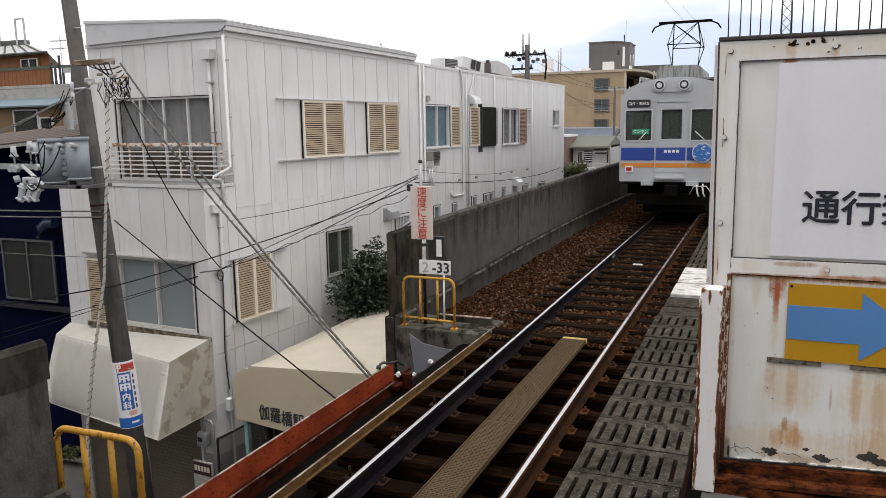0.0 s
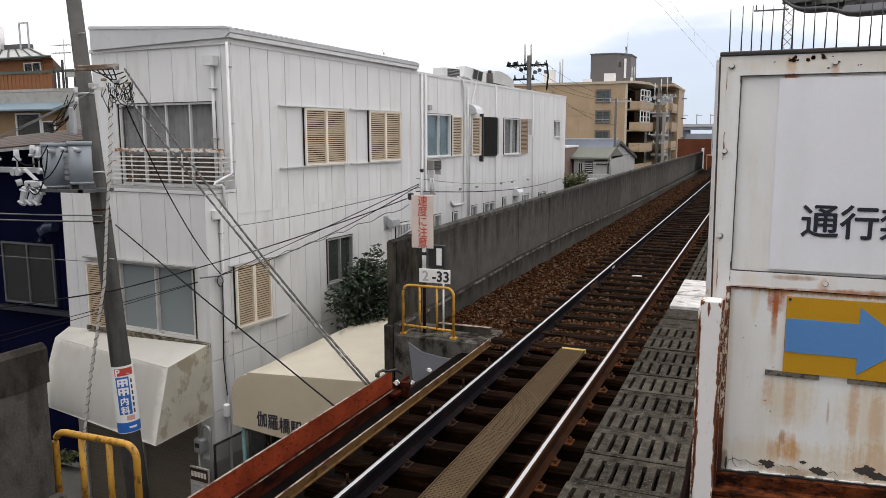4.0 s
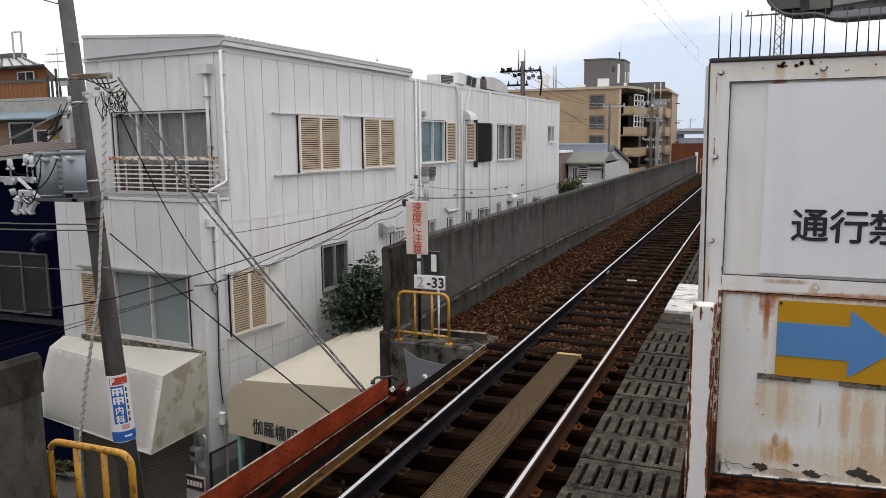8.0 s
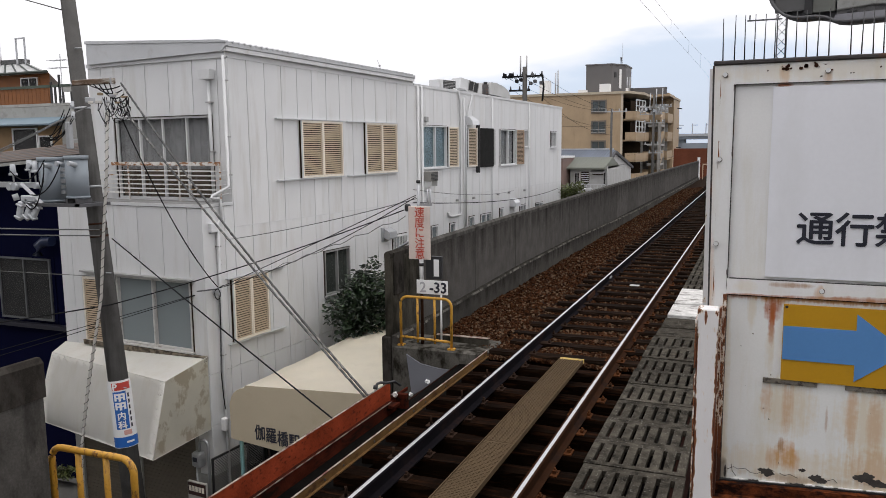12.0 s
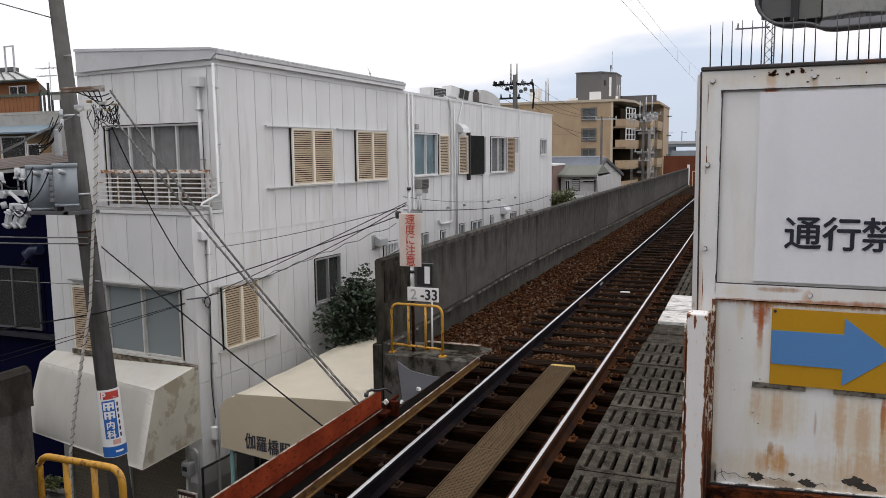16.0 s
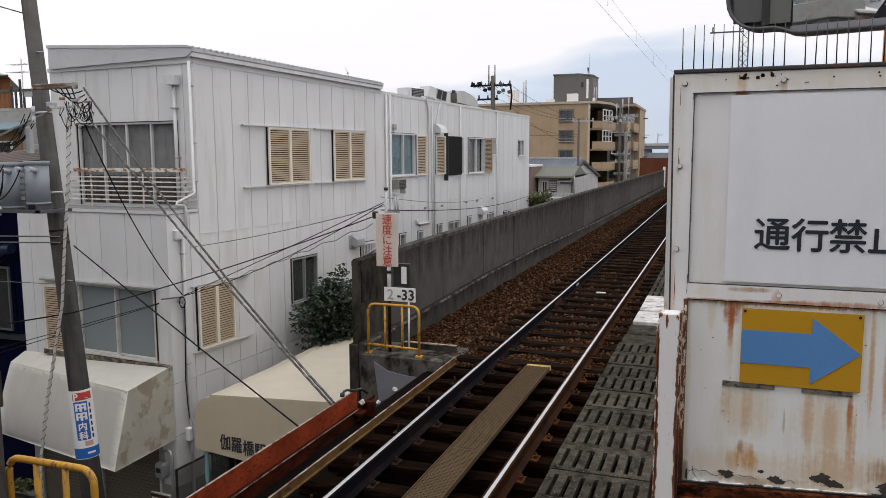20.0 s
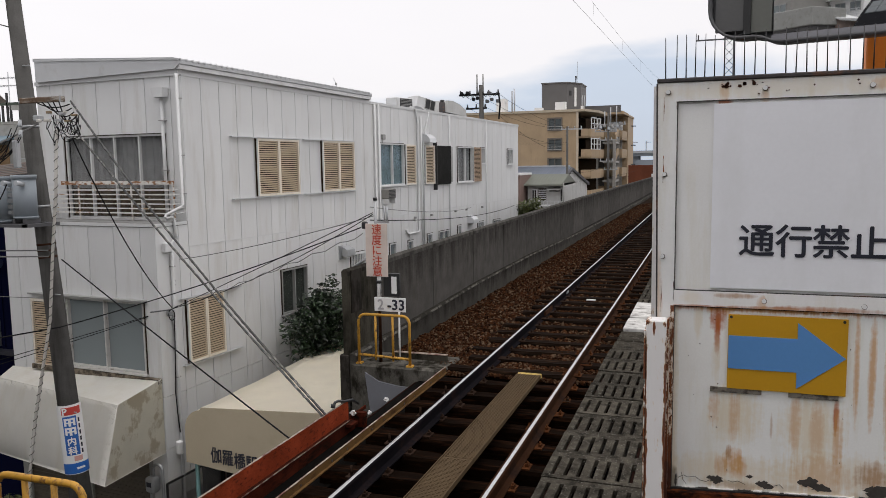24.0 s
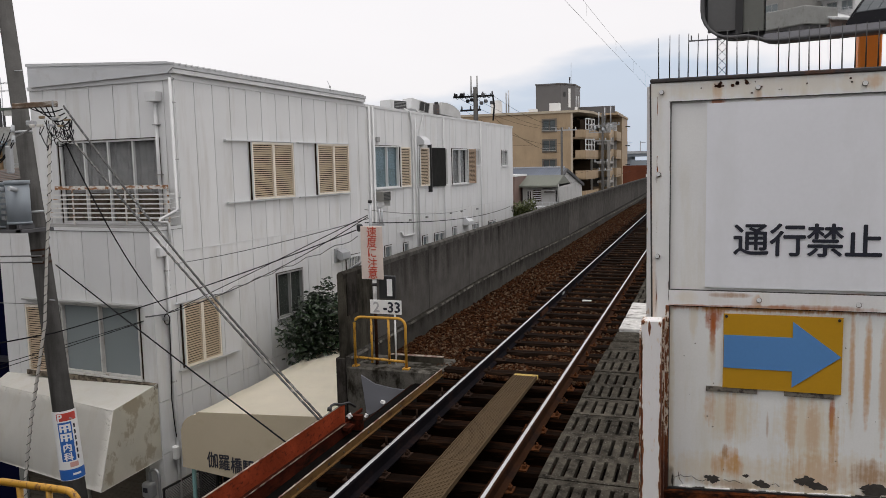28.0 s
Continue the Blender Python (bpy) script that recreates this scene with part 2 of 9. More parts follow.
GLASS_BLUE = glassy("blue_glass", (0.14, 0.20, 0.23), 0.04, 0.45)
GLASS_FROST = glassy("frosted_glass", (0.25, 0.285, 0.295), 0.25, 0.2)
GLASS_APT = glassy("apartment_glass", (0.085, 0.10, 0.10), 0.15, 0.1)
GLASS_TRAIN = glassy("train_glass", (0.09, 0.10, 0.09), 0.03, 0.6)
# dark colour stands in for the dimness of unlit rooms
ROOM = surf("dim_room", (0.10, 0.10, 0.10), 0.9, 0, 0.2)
CURTAIN = surf("grey_curtain", (0.74, 0.75, 0.76), 0.9, 0, 0.22, 6, 60, 0.1)
CURTAIN_WHITE = surf("pale_curtain", (0.66, 0.68, 0.69), 0.9, 0, 0.06, 3, 60, 0.1)
BLACK = surf("black_plastic", (0.018, 0.018, 0.019), 0.45, 0, 0.15, 5, 90, 0.05)
CABLE = surf("cable_black", (0.020, 0.020, 0.021), 0.78, 0, 0.2, 8, 90, 0.1)
CABLE_GREY = surf("cable_grey", (0.16, 0.16, 0.155), 0.6, 0, 0.2, 8, 90, 0.1)
CABLE_STAY = surf("mottled_stay_cable", (0.065, 0.065, 0.063), 0.7, 0, 0.3, 8, 90, 0.2, stain=(0.30, 0.29, 0.27), stain_at=(0.55, 0.60), stain_scale=(16, 16, 16))
CABLE_WRAP = surf("grey_cable_wrap", (0.10, 0.097, 0.092), 0.7, 0, 0.3, 8, 90, 0.2)
CABLE_WHITE = surf("cable_white", (0.55, 0.53, 0.49), 0.6, 0, 0.1, 8, 90, 0.1)
POLE = surf("pole_concrete", (0.108, 0.105, 0.100), 0.85, 0, 0.22, 4, 60, 0.35, stain=(0.050, 0.047, 0.044), stain_at=(0.50, 0.75), stain_scale=(5, 5, 0.35))
MAST_STEEL = surf("dull_mast_steel", (0.10, 0.10, 0.105), 0.6, 0.3, 0.12, 5, 80, 0.06)
GALV = surf("galvanised_steel", (0.42, 0.43, 0.44), 0.45, 0.55, 0.12, 5, 80, 0.06)
TRAFO = surf("transformer_grey", (0.27, 0.305, 0.335), 0.65, 0.0, 0.06, 3, 60, 0.04, stain=(0.28, 0.27, 0.25), stain_at=(0.62, 0.9), stain_scale=(5, 5, 1))
PORCELAIN = surf("white_porcelain", (0.46, 0.48, 0.50), 0.2, 0, 0.04, 5, 60, 0)
CONCRETE = surf("dark_weathered_concrete", (0.080, 0.075, 0.068), 0.9, 0, 0.28, 1.6, 45, 0.5, stain=(0.042, 0.039, 0.034), stain_at=(0.47, 0.85), stain_scale=(2.2, 1.3, 0.6))
CONCRETE_NEAR = surf("mottled_near_concrete", (0.084, 0.080, 0.073), 0.9, 0, 0.4, 4, 60, 0.6, stain=(0.036, 0.034, 0.031), stain_at=(0.46, 0.66), stain_scale=(5, 5, 2.2))
HOUSE_WHITE = surf("off_white_house_wall", (0.50, 0.50, 0.49), 0.8, 0, 0.1, 2, 40, 0.1, stain=(0.36, 0.35, 0.33), stain_at=(0.5, 0.75), stain_scale=(2, 2, 0.5))
PIER_FACE = surf("mottled_pier_concrete", (0.098, 0.092, 0.080), 0.92, 0, 0.45, 4, 60, 0.6, stain=(0.018, 0.016, 0.012), stain_at=(0.47, 0.62), stain_scale=(5, 5, 2.6))
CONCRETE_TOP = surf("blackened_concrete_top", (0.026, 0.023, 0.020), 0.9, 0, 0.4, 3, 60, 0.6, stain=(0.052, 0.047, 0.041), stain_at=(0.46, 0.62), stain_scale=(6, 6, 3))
CONCRETE_OLD = surf("mossy_concrete", (0.066, 0.060, 0.048), 0.95, 0, 0.3, 2.5, 40, 0.5, stain=(0.014, 0.013, 0.010), stain_at=(0.42, 0.62), stain_scale=(3, 3, 1.2))
SLAB = surf("concrete_slab", (0.045, 0.040, 0.032), 0.95, 0, 0.9, 9, 95, 0.8, each=0.2, stain=(0.22, 0.21, 0.19), stain_at=(0.60, 0.66), stain_scale=(58, 58, 58))
SLAB_PALE = surf("pale_concrete_slab", (0.55, 0.54, 0.52), 0.9, 0, 0.3, 6, 70, 0.7, stain=(0.16, 0.15, 0.135), stain_at=(0.53, 0.62), stain_scale=(4, 14, 9))
BALLAST = surf("rusty_ballast", (0.038, 0.0155, 0.0068), 0.95, 0, 0.4, 6, 45, 0.8, stain=(0.026, 0.013, 0.008), stain_at=(0.5, 0.7), stain_scale=(9, 9, 9), island=0.75, odd=((0.110, 0.072, 0.046), 0.20))
BALLAST_BED = surf("dark_ballast_bed", (0.018, 0.010, 0.006), 0.95, 0, 0.8, 9, 40, 1.0)
RAIL_TOP = surf("polished_rail_head", (0.58, 0.58, 0.58), 0.28, 1.0, 0.05, 3, 120, 0.02)
RAIL_SIDE = surf("rusty_rail_side", (0.009, 0.008, 0.010), 0.9, 0.0, 0.3, 3, 60, 0.3, stain=(0.03, 0.016, 0.012), stain_at=(0.5, 0.8))
RAIL_BROWN = surf("brown_rail_side", (0.036, 0.016, 0.008), 0.8, 0.0, 0.35, 3, 60, 0.3, stain=(0.014, 0.010, 0.009), stain_at=(0.5, 0.7))
PLATE_RUST = surf("orange_brown_plate", (0.085, 0.032, 0.013), 0.85, 0.0, 0.4, 8, 90, 0.5, stain=(0.03, 0.018, 0.012), stain_at=(0.48, 0.62), stain_scale=(9, 9, 9))
LEDGE_PALE = surf("worn_ledge_concrete", (0.135, 0.127, 0.112), 0.9, 0, 0.3, 4, 60, 0.4, stain=(0.03, 0.028, 0.024), stain_at=(0.42, 0.56), stain_scale=(2, 3, 2))
RUST = surf("brown_rust", (0.055, 0.026, 0.016), 0.85, 0.1, 0.35, 8, 90, 0.5, stain=(0.028, 0.015, 0.011), stain_at=(0.5, 0.7))
RED_STEEL = surf("red_lead_steel", (0.225, 0.040, 0.016), 0.8, 0.0, 0.4, 3, 60, 0.3, stain=(0.045, 0.013, 0.009), stain_at=(0.53, 0.72), stain_scale=(34, 17, 34))
RED_BROWN = surf("rusted_red_flange", (0.058, 0.013, 0.007), 0.85, 0.0, 0.4, 5, 60, 0.4, stain=(0.014, 0.008, 0.006), stain_at=(0.45, 0.62), stain_scale=(14, 4, 14))
SHADE_PLATE = surf("near_black_plate", (0.005, 0.0045, 0.004), 0.9, 0.0, 0.4, 5, 60, 0.4, stain=(0.018, 0.014, 0.011), stain_at=(0.6, 0.8), stain_scale=(12, 3, 12))
PALE_EDGE = surf("bare_worn_edge", (0.30, 0.25, 0.20), 0.7, 0.0, 0.3, 12, 60, 0.2, stain=(0.10, 0.03, 0.02), stain_at=(0.45, 0.6), stain_scale=(9, 9, 9))
RED_DARK = surf("dark_red_steel", (0.026, 0.012, 0.009), 0.75, 0.0, 0.3, 3, 60, 0.4, stain=(0.012, 0.007, 0.006), stain_at=(0.5, 0.7))
TAN_STEEL = surf("tan_rust_angle", (0.125, 0.070, 0.028), 0.8, 0.0, 0.3, 5, 70, 0.4, stain=(0.055, 0.028, 0.016), stain_at=(0.52, 0.66), stain_scale=(8, 4, 8))
TIE = surf("old_sleeper_timber", (0.0058, 0.0030, 0.0016), 0.9, 0, 0.5, 3, 50, 0.8, stain=(0.042, 0.0165, 0.0075), stain_at=(0.52, 0.75), stain_scale=(1.8, 22, 22))
TIE_DARK = surf("ballast_sleeper", (0.010, 0.0062, 0.0042), 0.9, 0, 0.45, 3, 50, 0.7, stain=(0.040, 0.021, 0.012), stain_at=(0.55, 0.75), stain_scale=(2.5, 16, 16))
# near-black for gaps, so that they read as deep shade
GAP_BLACK = surf("near_black_gap", (0.006, 0.005, 0.005), 0.9, 0, 0.3)
WALKWAY = surf("tan_chequer_plate", (0.092, 0.064, 0.038), 0.75, 0.1, 0.15, 4, 60, 0.3, stain=(0.10, 0.07, 0.04), stain_at=(0.5, 0.8))
YELLOW = surf("yellow_rail_paint", (0.50, 0.26, 0.028), 0.55, 0, 0.15, 6, 60, 0.2, stain=(0.13, 0.055, 0.022), stain_at=(0.53, 0.64), stain_scale=(20, 20, 10))
YELLOW_PALE = surf("yellow_edge", (0.50, 0.34, 0.07), 0.7, 0, 0.3, 20, 60, 0.2, stain=(0.16, 0.11, 0.05), stain_at=(0.48, 0.58), stain_scale=(45, 12, 12))
AWNING_WHITE = surf("white_awning_cloth", (0.79, 0.775, 0.725), 0.7, 0, 0.04, 2, 90, 0.1, stain=(0.72, 0.69, 0.61), stain_at=(0.5, 0.8), stain_scale=(3, 3, 0.8))
AWNING_DIRTY = surf("mouldy_awning_cloth", (0.80, 0.77, 0.67), 0.8, 0, 0.08, 3, 90, 0.1, stain=(0.58, 0.52, 0.40), stain_at=(0.52, 0.58), stain_scale=(2.6, 2.6, 2.0))
# canopy top: sky light put into a lighter cloth colour than the front
AWNING_LIT_TOP = surf("canopy_cloth_lit_top", (0.95, 0.89, 0.75), 0.7, 0, 0.04, 2, 90, 0.1, stain=(0.86, 0.80, 0.66), stain_at=(0.55, 0.9))
TIE_IRON = surf("sooty_tie_iron", (0.030, 0.018, 0.013), 0.85, 0.1, 0.35, 8, 90, 0.5)
TAPE = surf("torn_tape", (0.20, 0.18, 0.15), 0.8, 0, 0.3, 20, 90, 0.3, stain=(0.06, 0.05, 0.045), stain_at=(0.5, 0.6), stain_scale=(30, 30, 30))
# canopy front: darker cream, with the front's shade put into the cloth
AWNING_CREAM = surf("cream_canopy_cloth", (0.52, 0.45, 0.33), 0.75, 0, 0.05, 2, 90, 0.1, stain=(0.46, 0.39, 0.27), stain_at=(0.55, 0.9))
SHUTTER = surf("grey_beige_shutter", (0.125, 0.105, 0.078), 0.6, 0.1, 0.15, 2, 60, 0.05)
ASPHALT = surf("road_asphalt", (0.055, 0.055, 0.057), 0.9, 0, 0.25, 1.5, 120, 0.5)
PAVING = surf("grey_paving", (0.12, 0.116, 0.108), 0.9, 0, 0.15, 2, 80, 0.3)
NAVY = surf("navy_wall", (0.0045, 0.0055, 0.024), 0.8, 0, 0.15, 1, 60, 0.05)
ORANGE_WALL = surf("ochre_board_wall", (0.205, 0.076, 0.021), 0.7, 0, 0.15, 2, 60, 0.1)
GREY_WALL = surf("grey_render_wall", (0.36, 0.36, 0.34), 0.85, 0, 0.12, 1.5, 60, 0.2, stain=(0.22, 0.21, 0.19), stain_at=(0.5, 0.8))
BROWN_ROOF = surf("brown_corrugated_roof", (0.020, 0.015, 0.012), 0.6, 0, 0.15, 2, 60, 0.1)
ROOF_RIB = surf("brown_roof_rib", (0.17, 0.135, 0.115), 0.6, 0, 0.2, 3, 60, 0.1)
TILE_BLUE = surf("blue_grey_roof_tile", (0.10, 0.122, 0.165), 0.5, 0, 0.2, 3, 60, 0.2, island=0.25)
ROOF_GREEN = surf("grey_green_roof", (0.16, 0.17, 0.14), 0.7, 0, 0.15, 3, 60, 0.2, island=0.15)
APT_TILE = surf("tan_tile_wall", (0.36, 0.262, 0.160), 0.6, 0, 0.12, 0.6, 30, 0.1, stain=(0.28, 0.200, 0.118), stain_at=(0.5, 0.8), stain_scale=(2, 2, 0.5))
APT_DARK = surf("dark_grey_penthouse", (0.115, 0.11, 0.11), 0.6, 0, 0.1, 0.6, 30, 0.1)
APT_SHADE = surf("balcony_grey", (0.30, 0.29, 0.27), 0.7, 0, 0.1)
RED_BANK = surf("red_brown_fence", (0.12, 0.042, 0.024), 0.8, 0, 0.2, 1, 20, 0.2)
VIADUCT = surf("far_viaduct_grey", (0.23, 0.255, 0.28), 0.8, 0, 0.08, 0.3, 5, 0)
def flaking(name, base, level, scale, bias=(), rough=0.75):
    """Paint that flakes off rusted steel, with a dark rim round every bare spot. bias: (x, z, width, height, amount) of more rust."""
    m = bpy.data.materials.new(name)
    m.use_nodes = True
    nt = m.node_tree
    N, L = nt.nodes.new, nt.links.new
    b = nt.nodes["Principled BSDF"]
    co, mp, noise, sep = N("ShaderNodeTexCoord"), N("ShaderNodeMapping"), N("ShaderNodeTexNoise"), N("ShaderNodeSeparateXYZ")
    mp.inputs["Scale"].default_value = scale
    L(co.outputs["Object"], mp.inputs[0])
    L(co.outputs["Object"], sep.inputs[0])
    L(mp.outputs[0], noise.inputs["Vector"])
    noise.inputs["Scale"].default_value, noise.inputs["Detail"].default_value, noise.inputs["Roughness"].default_value = 1.0, 6, 0.62
    value = noise.outputs["Fac"]

    def maths(op, a, c, d=0.0):
        n = N("ShaderNodeMath")
        n.operation = op
        for k, v in enumerate((a, c, d)):
            if isinstance(v, (int, float)):
                n.inputs[k].default_value = v
            else:
                L(v, n.inputs[k])
        return n.outputs[0]

    for x, z, w, h, amount in bias:
        dx = maths("DIVIDE", maths("SUBTRACT", sep.outputs["X"], x), w)
        dz = maths("DIVIDE", maths("SUBTRACT", sep.outputs["Z"], z), h)
        near = maths("SUBTRACT", 1.0, maths("ADD", maths("MULTIPLY", dx, dx), maths("MULTIPLY", dz, dz)))
        value = maths("MULTIPLY_ADD", maths("MAXIMUM", near, 0.0), amount, value)
    ramp = N("ShaderNodeValToRGB")
    stops = ramp.color_ramp.elements
    stops[0].position, stops[0].color = level - 0.12, (*base, 1)
    stops[1].position, stops[1].color = level + 0.30, (0.07, 0.022, 0.011, 1)
    for at, tint in ((level - 0.03, (base[0] * 0.92, base[1] * 0.80, base[2] * 0.66)), (level - 0.012, (0.36, 0.17, 0.07)), (level, (0.03, 0.016, 0.012)), (level + 0.022, (0.10, 0.034, 0.015)), (level + 0.05, (0.27, 0.088, 0.026)), (level + 0.12, (0.12, 0.036, 0.015)), (level + 0.18, (0.20, 0.06, 0.02))):
        e = stops.new(at)
        e.color = (*tint, 1)
    L(value, ramp.inputs[0])
    L(ramp.outputs[0], b.inputs["Base Color"])
    b.inputs["Roughness"].default_value = rough
    bump = N("ShaderNodeBump")
    bump.inputs["Strength"].default_value, bump.inputs["Distance"].default_value = 0.6, 0.003
    bump.invert = True
    L(value, bump.inputs["Height"])
    L(bump.outputs[0], b.inputs["Normal"])
    return m


RUSTY, TAN_RUN, BROWN_RUN, CREAM_RUN = (0.44, 0.105, 0.013), (0.62, 0.31, 0.08), (0.40, 0.20, 0.07), (0.74, 0.61, 0.40)
BOARD_WHITE = drip_paint("rusting_white_paint", (0.88, 0.885, 0.86), RUSTY, [(1.951, 0.03, 1.1)],
                         [(2.285, 1.50, 0.11, 0.14, 0.55, CREAM_RUN), (2.28, 1.50, 0.022, 0.13, 0.5, TAN_RUN), (2.20, 1.53, 0.022, 0.09, 0.45, TAN_RUN), (2.58, 1.47, 0.13, 0.17, 0.55, CREAM_RUN), (2.51, 1.50, 0.025, 0.14, 0.5, TAN_RUN), (2.59, 1.47, 0.03, 0.13, 0.45, TAN_RUN),
                          (2.3, 1.25, 0.35, 0.08, 0.45, CREAM_RUN), (2.7, 1.28, 0.3, 0.10, 0.5, CREAM_RUN), (2.62, 1.27, 0.12, 0.09, 0.4, TAN_RUN), (2.036, 1.55, 0.020, 0.6, 0.5, CREAM_RUN),
                          (2.13, 1.90, 0.02, 0.09, 0.4, CREAM_RUN), (2.45, 1.945, 0.32, 0.014, 0.8, TAN_RUN), (2.21, 1.945, 0.075, 0.03, 0.8, TAN_RUN), (2.207, 1.90, 0.034, 0.07, 0.9, RUSTY), (2.204, 1.84, 0.015, 0.10, 0.85, RUSTY), (2.203, 1.72, 0.02, 0.12, 0.4, CREAM_RUN),
                          (2.281, 1.295, 0.045, 0.07, 0.8, TAN_RUN), (2.235, 1.27, 0.03, 0.05, 0.55, TAN_RUN), (2.315, 1.275, 0.02, 0.06, 0.6, TAN_RUN), (2.262, 1.33, 0.014, 0.04, 0.7, BROWN_RUN), (2.30, 1.19, 0.12, 0.022, 0.7, (0.48, 0.33, 0.21)), (2.55, 1.20, 0.5, 0.022, 0.5, (0.58, 0.46, 0.30)),
                          (2.422, 1.46, 0.006, 0.06, 0.5, BROWN_RUN), (2.04, 1.19, 0.022, 0.06, 0.75, (0.20, 0.16, 0.11)), (2.66, 1.53, 0.012, 0.08, 0.85, RUSTY), (2.67, 1.40, 0.02, 0.16, 0.6, TAN_RUN), (2.80, 1.29, 0.07, 0.07, 0.75, BROWN_RUN),
                          (2.725, 1.72, 0.012, 0.26, 0.7, TAN_RUN), (2.78, 1.72, 0.016, 0.24, 0.75, TAN_RUN), (2.84, 1.65, 0.02, 0.3, 0.6, TAN_RUN)], run=(48, 48, 2.6))
BOARD_FLANGE = flaking("flaking_flange_paint", (0.74, 0.70, 0.66), 0.50, (95, 95, 24), [(2.02, 1.15, 0.06, 0.28, 0.35)])
BOARD_POST = flaking("flaking_post_paint", (0.84, 0.82, 0.81), 0.74, (70, 70, 20), [(1.925, 1.34, 0.017, 0.42, 0.52), (1.925, 1.74, 0.012, 0.20, 0.36), (2.012, 1.45, 0.016, 0.55, 0.46), (1.962, 1.872, 0.008, 0.035, 0.42), (1.935, 1.90, 0.02, 0.02, 0.2), (1.995, 1.89, 0.015, 0.02, 0.2)])
BOARD_FRAME = drip_paint("rusting_frame_paint", (0.85, 0.85, 0.838), RUSTY, [], [(2.21, 2.825, 0.02, 0.04, 0.55, TAN_RUN), (2.45, 2.83, 0.9, 0.04, 0.3, CREAM_RUN), (2.215, 2.782, 0.035, 0.012, 0.85, RUSTY), (2.36, 2.80, 0.02, 0.03, 0.45, TAN_RUN), (2.76, 2.83, 0.04, 0.03, 0.45, TAN_RUN), (1.96, 1.95, 0.03, 0.25, 0.4, TAN_RUN)])
BOARD_BAND = drip_paint("rusting_band_paint", (0.86, 0.85, 0.84), (0.42, 0.15, 0.04), [], [(2.27, 2.0, 0.09, 0.012, 0.7, BROWN_RUN), (2.45, 1.954, 0.25, 0.009, 0.7, (0.46, 0.17, 0.05)), (2.62, 1.958, 0.2, 0.014, 0.7, (0.46, 0.17, 0.05)), (2.15, 1.953, 0.2, 0.005, 0.7, RUSTY), (2.1, 1.985, 0.05, 0.03, 0.3, CREAM_RUN), (2.37, 1.975, 0.02, 0.03, 0.5, TAN_RUN)])
PANEL_FILM = surf("white_sign_film", (0.87, 0.88, 0.92), 0.35, 0, 0.03, 2, 60, 0.02, stain=(0.82, 0.83, 0.855), stain_at=(0.5, 0.75), stain_scale=(6, 6, 2.5))
PLINTH = drip_paint("stained_plinth_concrete", (0.066, 0.062, 0.055), (0.014, 0.012, 0.010), [(0.15, 0.5, 0.9)], (), 0.92, 0.5, (5, 5, 2.2), 0.2)
CONCRETE_WALL = drip_paint("streaked_parapet_concrete", (0.084, 0.079, 0.073), (0.018, 0.016, 0.014), [(1.25, 1.1, 0.7), (0.02, 0.3, 0.9)], (), 0.92, 0.5, (4.5, 4.5, 1.1), 0.16)
RUST_BRIGHT = surf("orange_rust", (0.13, 0.038, 0.014), 0.9, 0, 0.6, 12, 90, 0.9, stain=(0.018, 0.009, 0.007), stain_at=(0.42, 0.62), stain_scale=(16, 16, 30))
RUST_ORANGE = surf("flaking_orange_rust", (0.27, 0.095, 0.030), 0.9, 0, 0.5, 14, 90, 0.8, stain=(0.085, 0.032, 0.014), stain_at=(0.45, 0.62), stain_scale=(30, 30, 18))
CAP_DARK = surf("dark_cap_paint", (0.045, 0.040, 0.040), 0.7, 0, 0.3, 8, 90, 0.3, stain=(0.10, 0.045, 0.025), stain_at=(0.56, 0.66), stain_scale=(9, 9, 9))
BARE_PATCH = surf("bare_primer_patch", (0.075, 0.068, 0.062), 0.9, 0, 0.2, 20, 90, 0.3)
SIGN_OCHRE = surf("ochre_sign_paint", (0.56, 0.295, 0.009), 0.45, 0, 0.06, 4, 80, 0.05)
SIGN_BLUE = surf("blue_arrow_paint", (0.10, 0.27, 0.58), 0.45, 0, 0.05, 3, 80, 0.05)
INK = surf("black_sign_ink", (0.020, 0.022, 0.035), 0.5, 0, 0.3, 20, 120, 0)
INK_RED = surf("red_sign_ink", (0.50, 0.055, 0.022), 0.5, 0, 0.2, 20, 120, 0)
INK_GREY = surf("faded_grey_ink", (0.40, 0.40, 0.41), 0.5, 0, 0.1, 20, 120, 0)
SIGN_PINK = surf("faded_sign_face", (0.66, 0.56, 0.50), 0.5, 0, 0.06, 5, 60, 0.03, stain=(0.55, 0.47, 0.42), stain_at=(0.5, 0.8))
SIGN_WHITE = surf("white_sign_face", (0.78, 0.78, 0.77), 0.4, 0, 0.03, 5, 60, 0.02)
AD_BLUE = surf("blue_ad_film", (0.02, 0.12, 0.42), 0.4, 0, 0.06, 5, 60, 0)
AD_RED = surf("red_ad_film", (0.50, 0.06, 0.045), 0.4, 0, 0.06, 5, 60, 0)
TRAIN_GREY = surf("train_light_grey", (0.42, 0.435, 0.45), 0.4, 0, 0.04, 1, 50, 0.02)
TRAIN_BLUE = surf("train_blue_band", (0.020, 0.055, 0.28), 0.4, 0, 0.05, 1, 50, 0.02)
TRAIN_ORANGE = surf("train_orange_band", (0.60, 0.22, 0.03), 0.4, 0, 0.05, 1, 50, 0.02)
TRAIN_ROOF = surf("train_sooty_roof", (0.25, 0.26, 0.255), 0.7, 0, 0.15, 2, 30, 0.1, stain=(0.075, 0.075, 0.07), stain_at=(0.48, 0.62), stain_scale=(14, 14, 1.2))
UNDER = surf("train_underframe", (0.007, 0.0065, 0.006), 0.8, 0.0, 0.3)
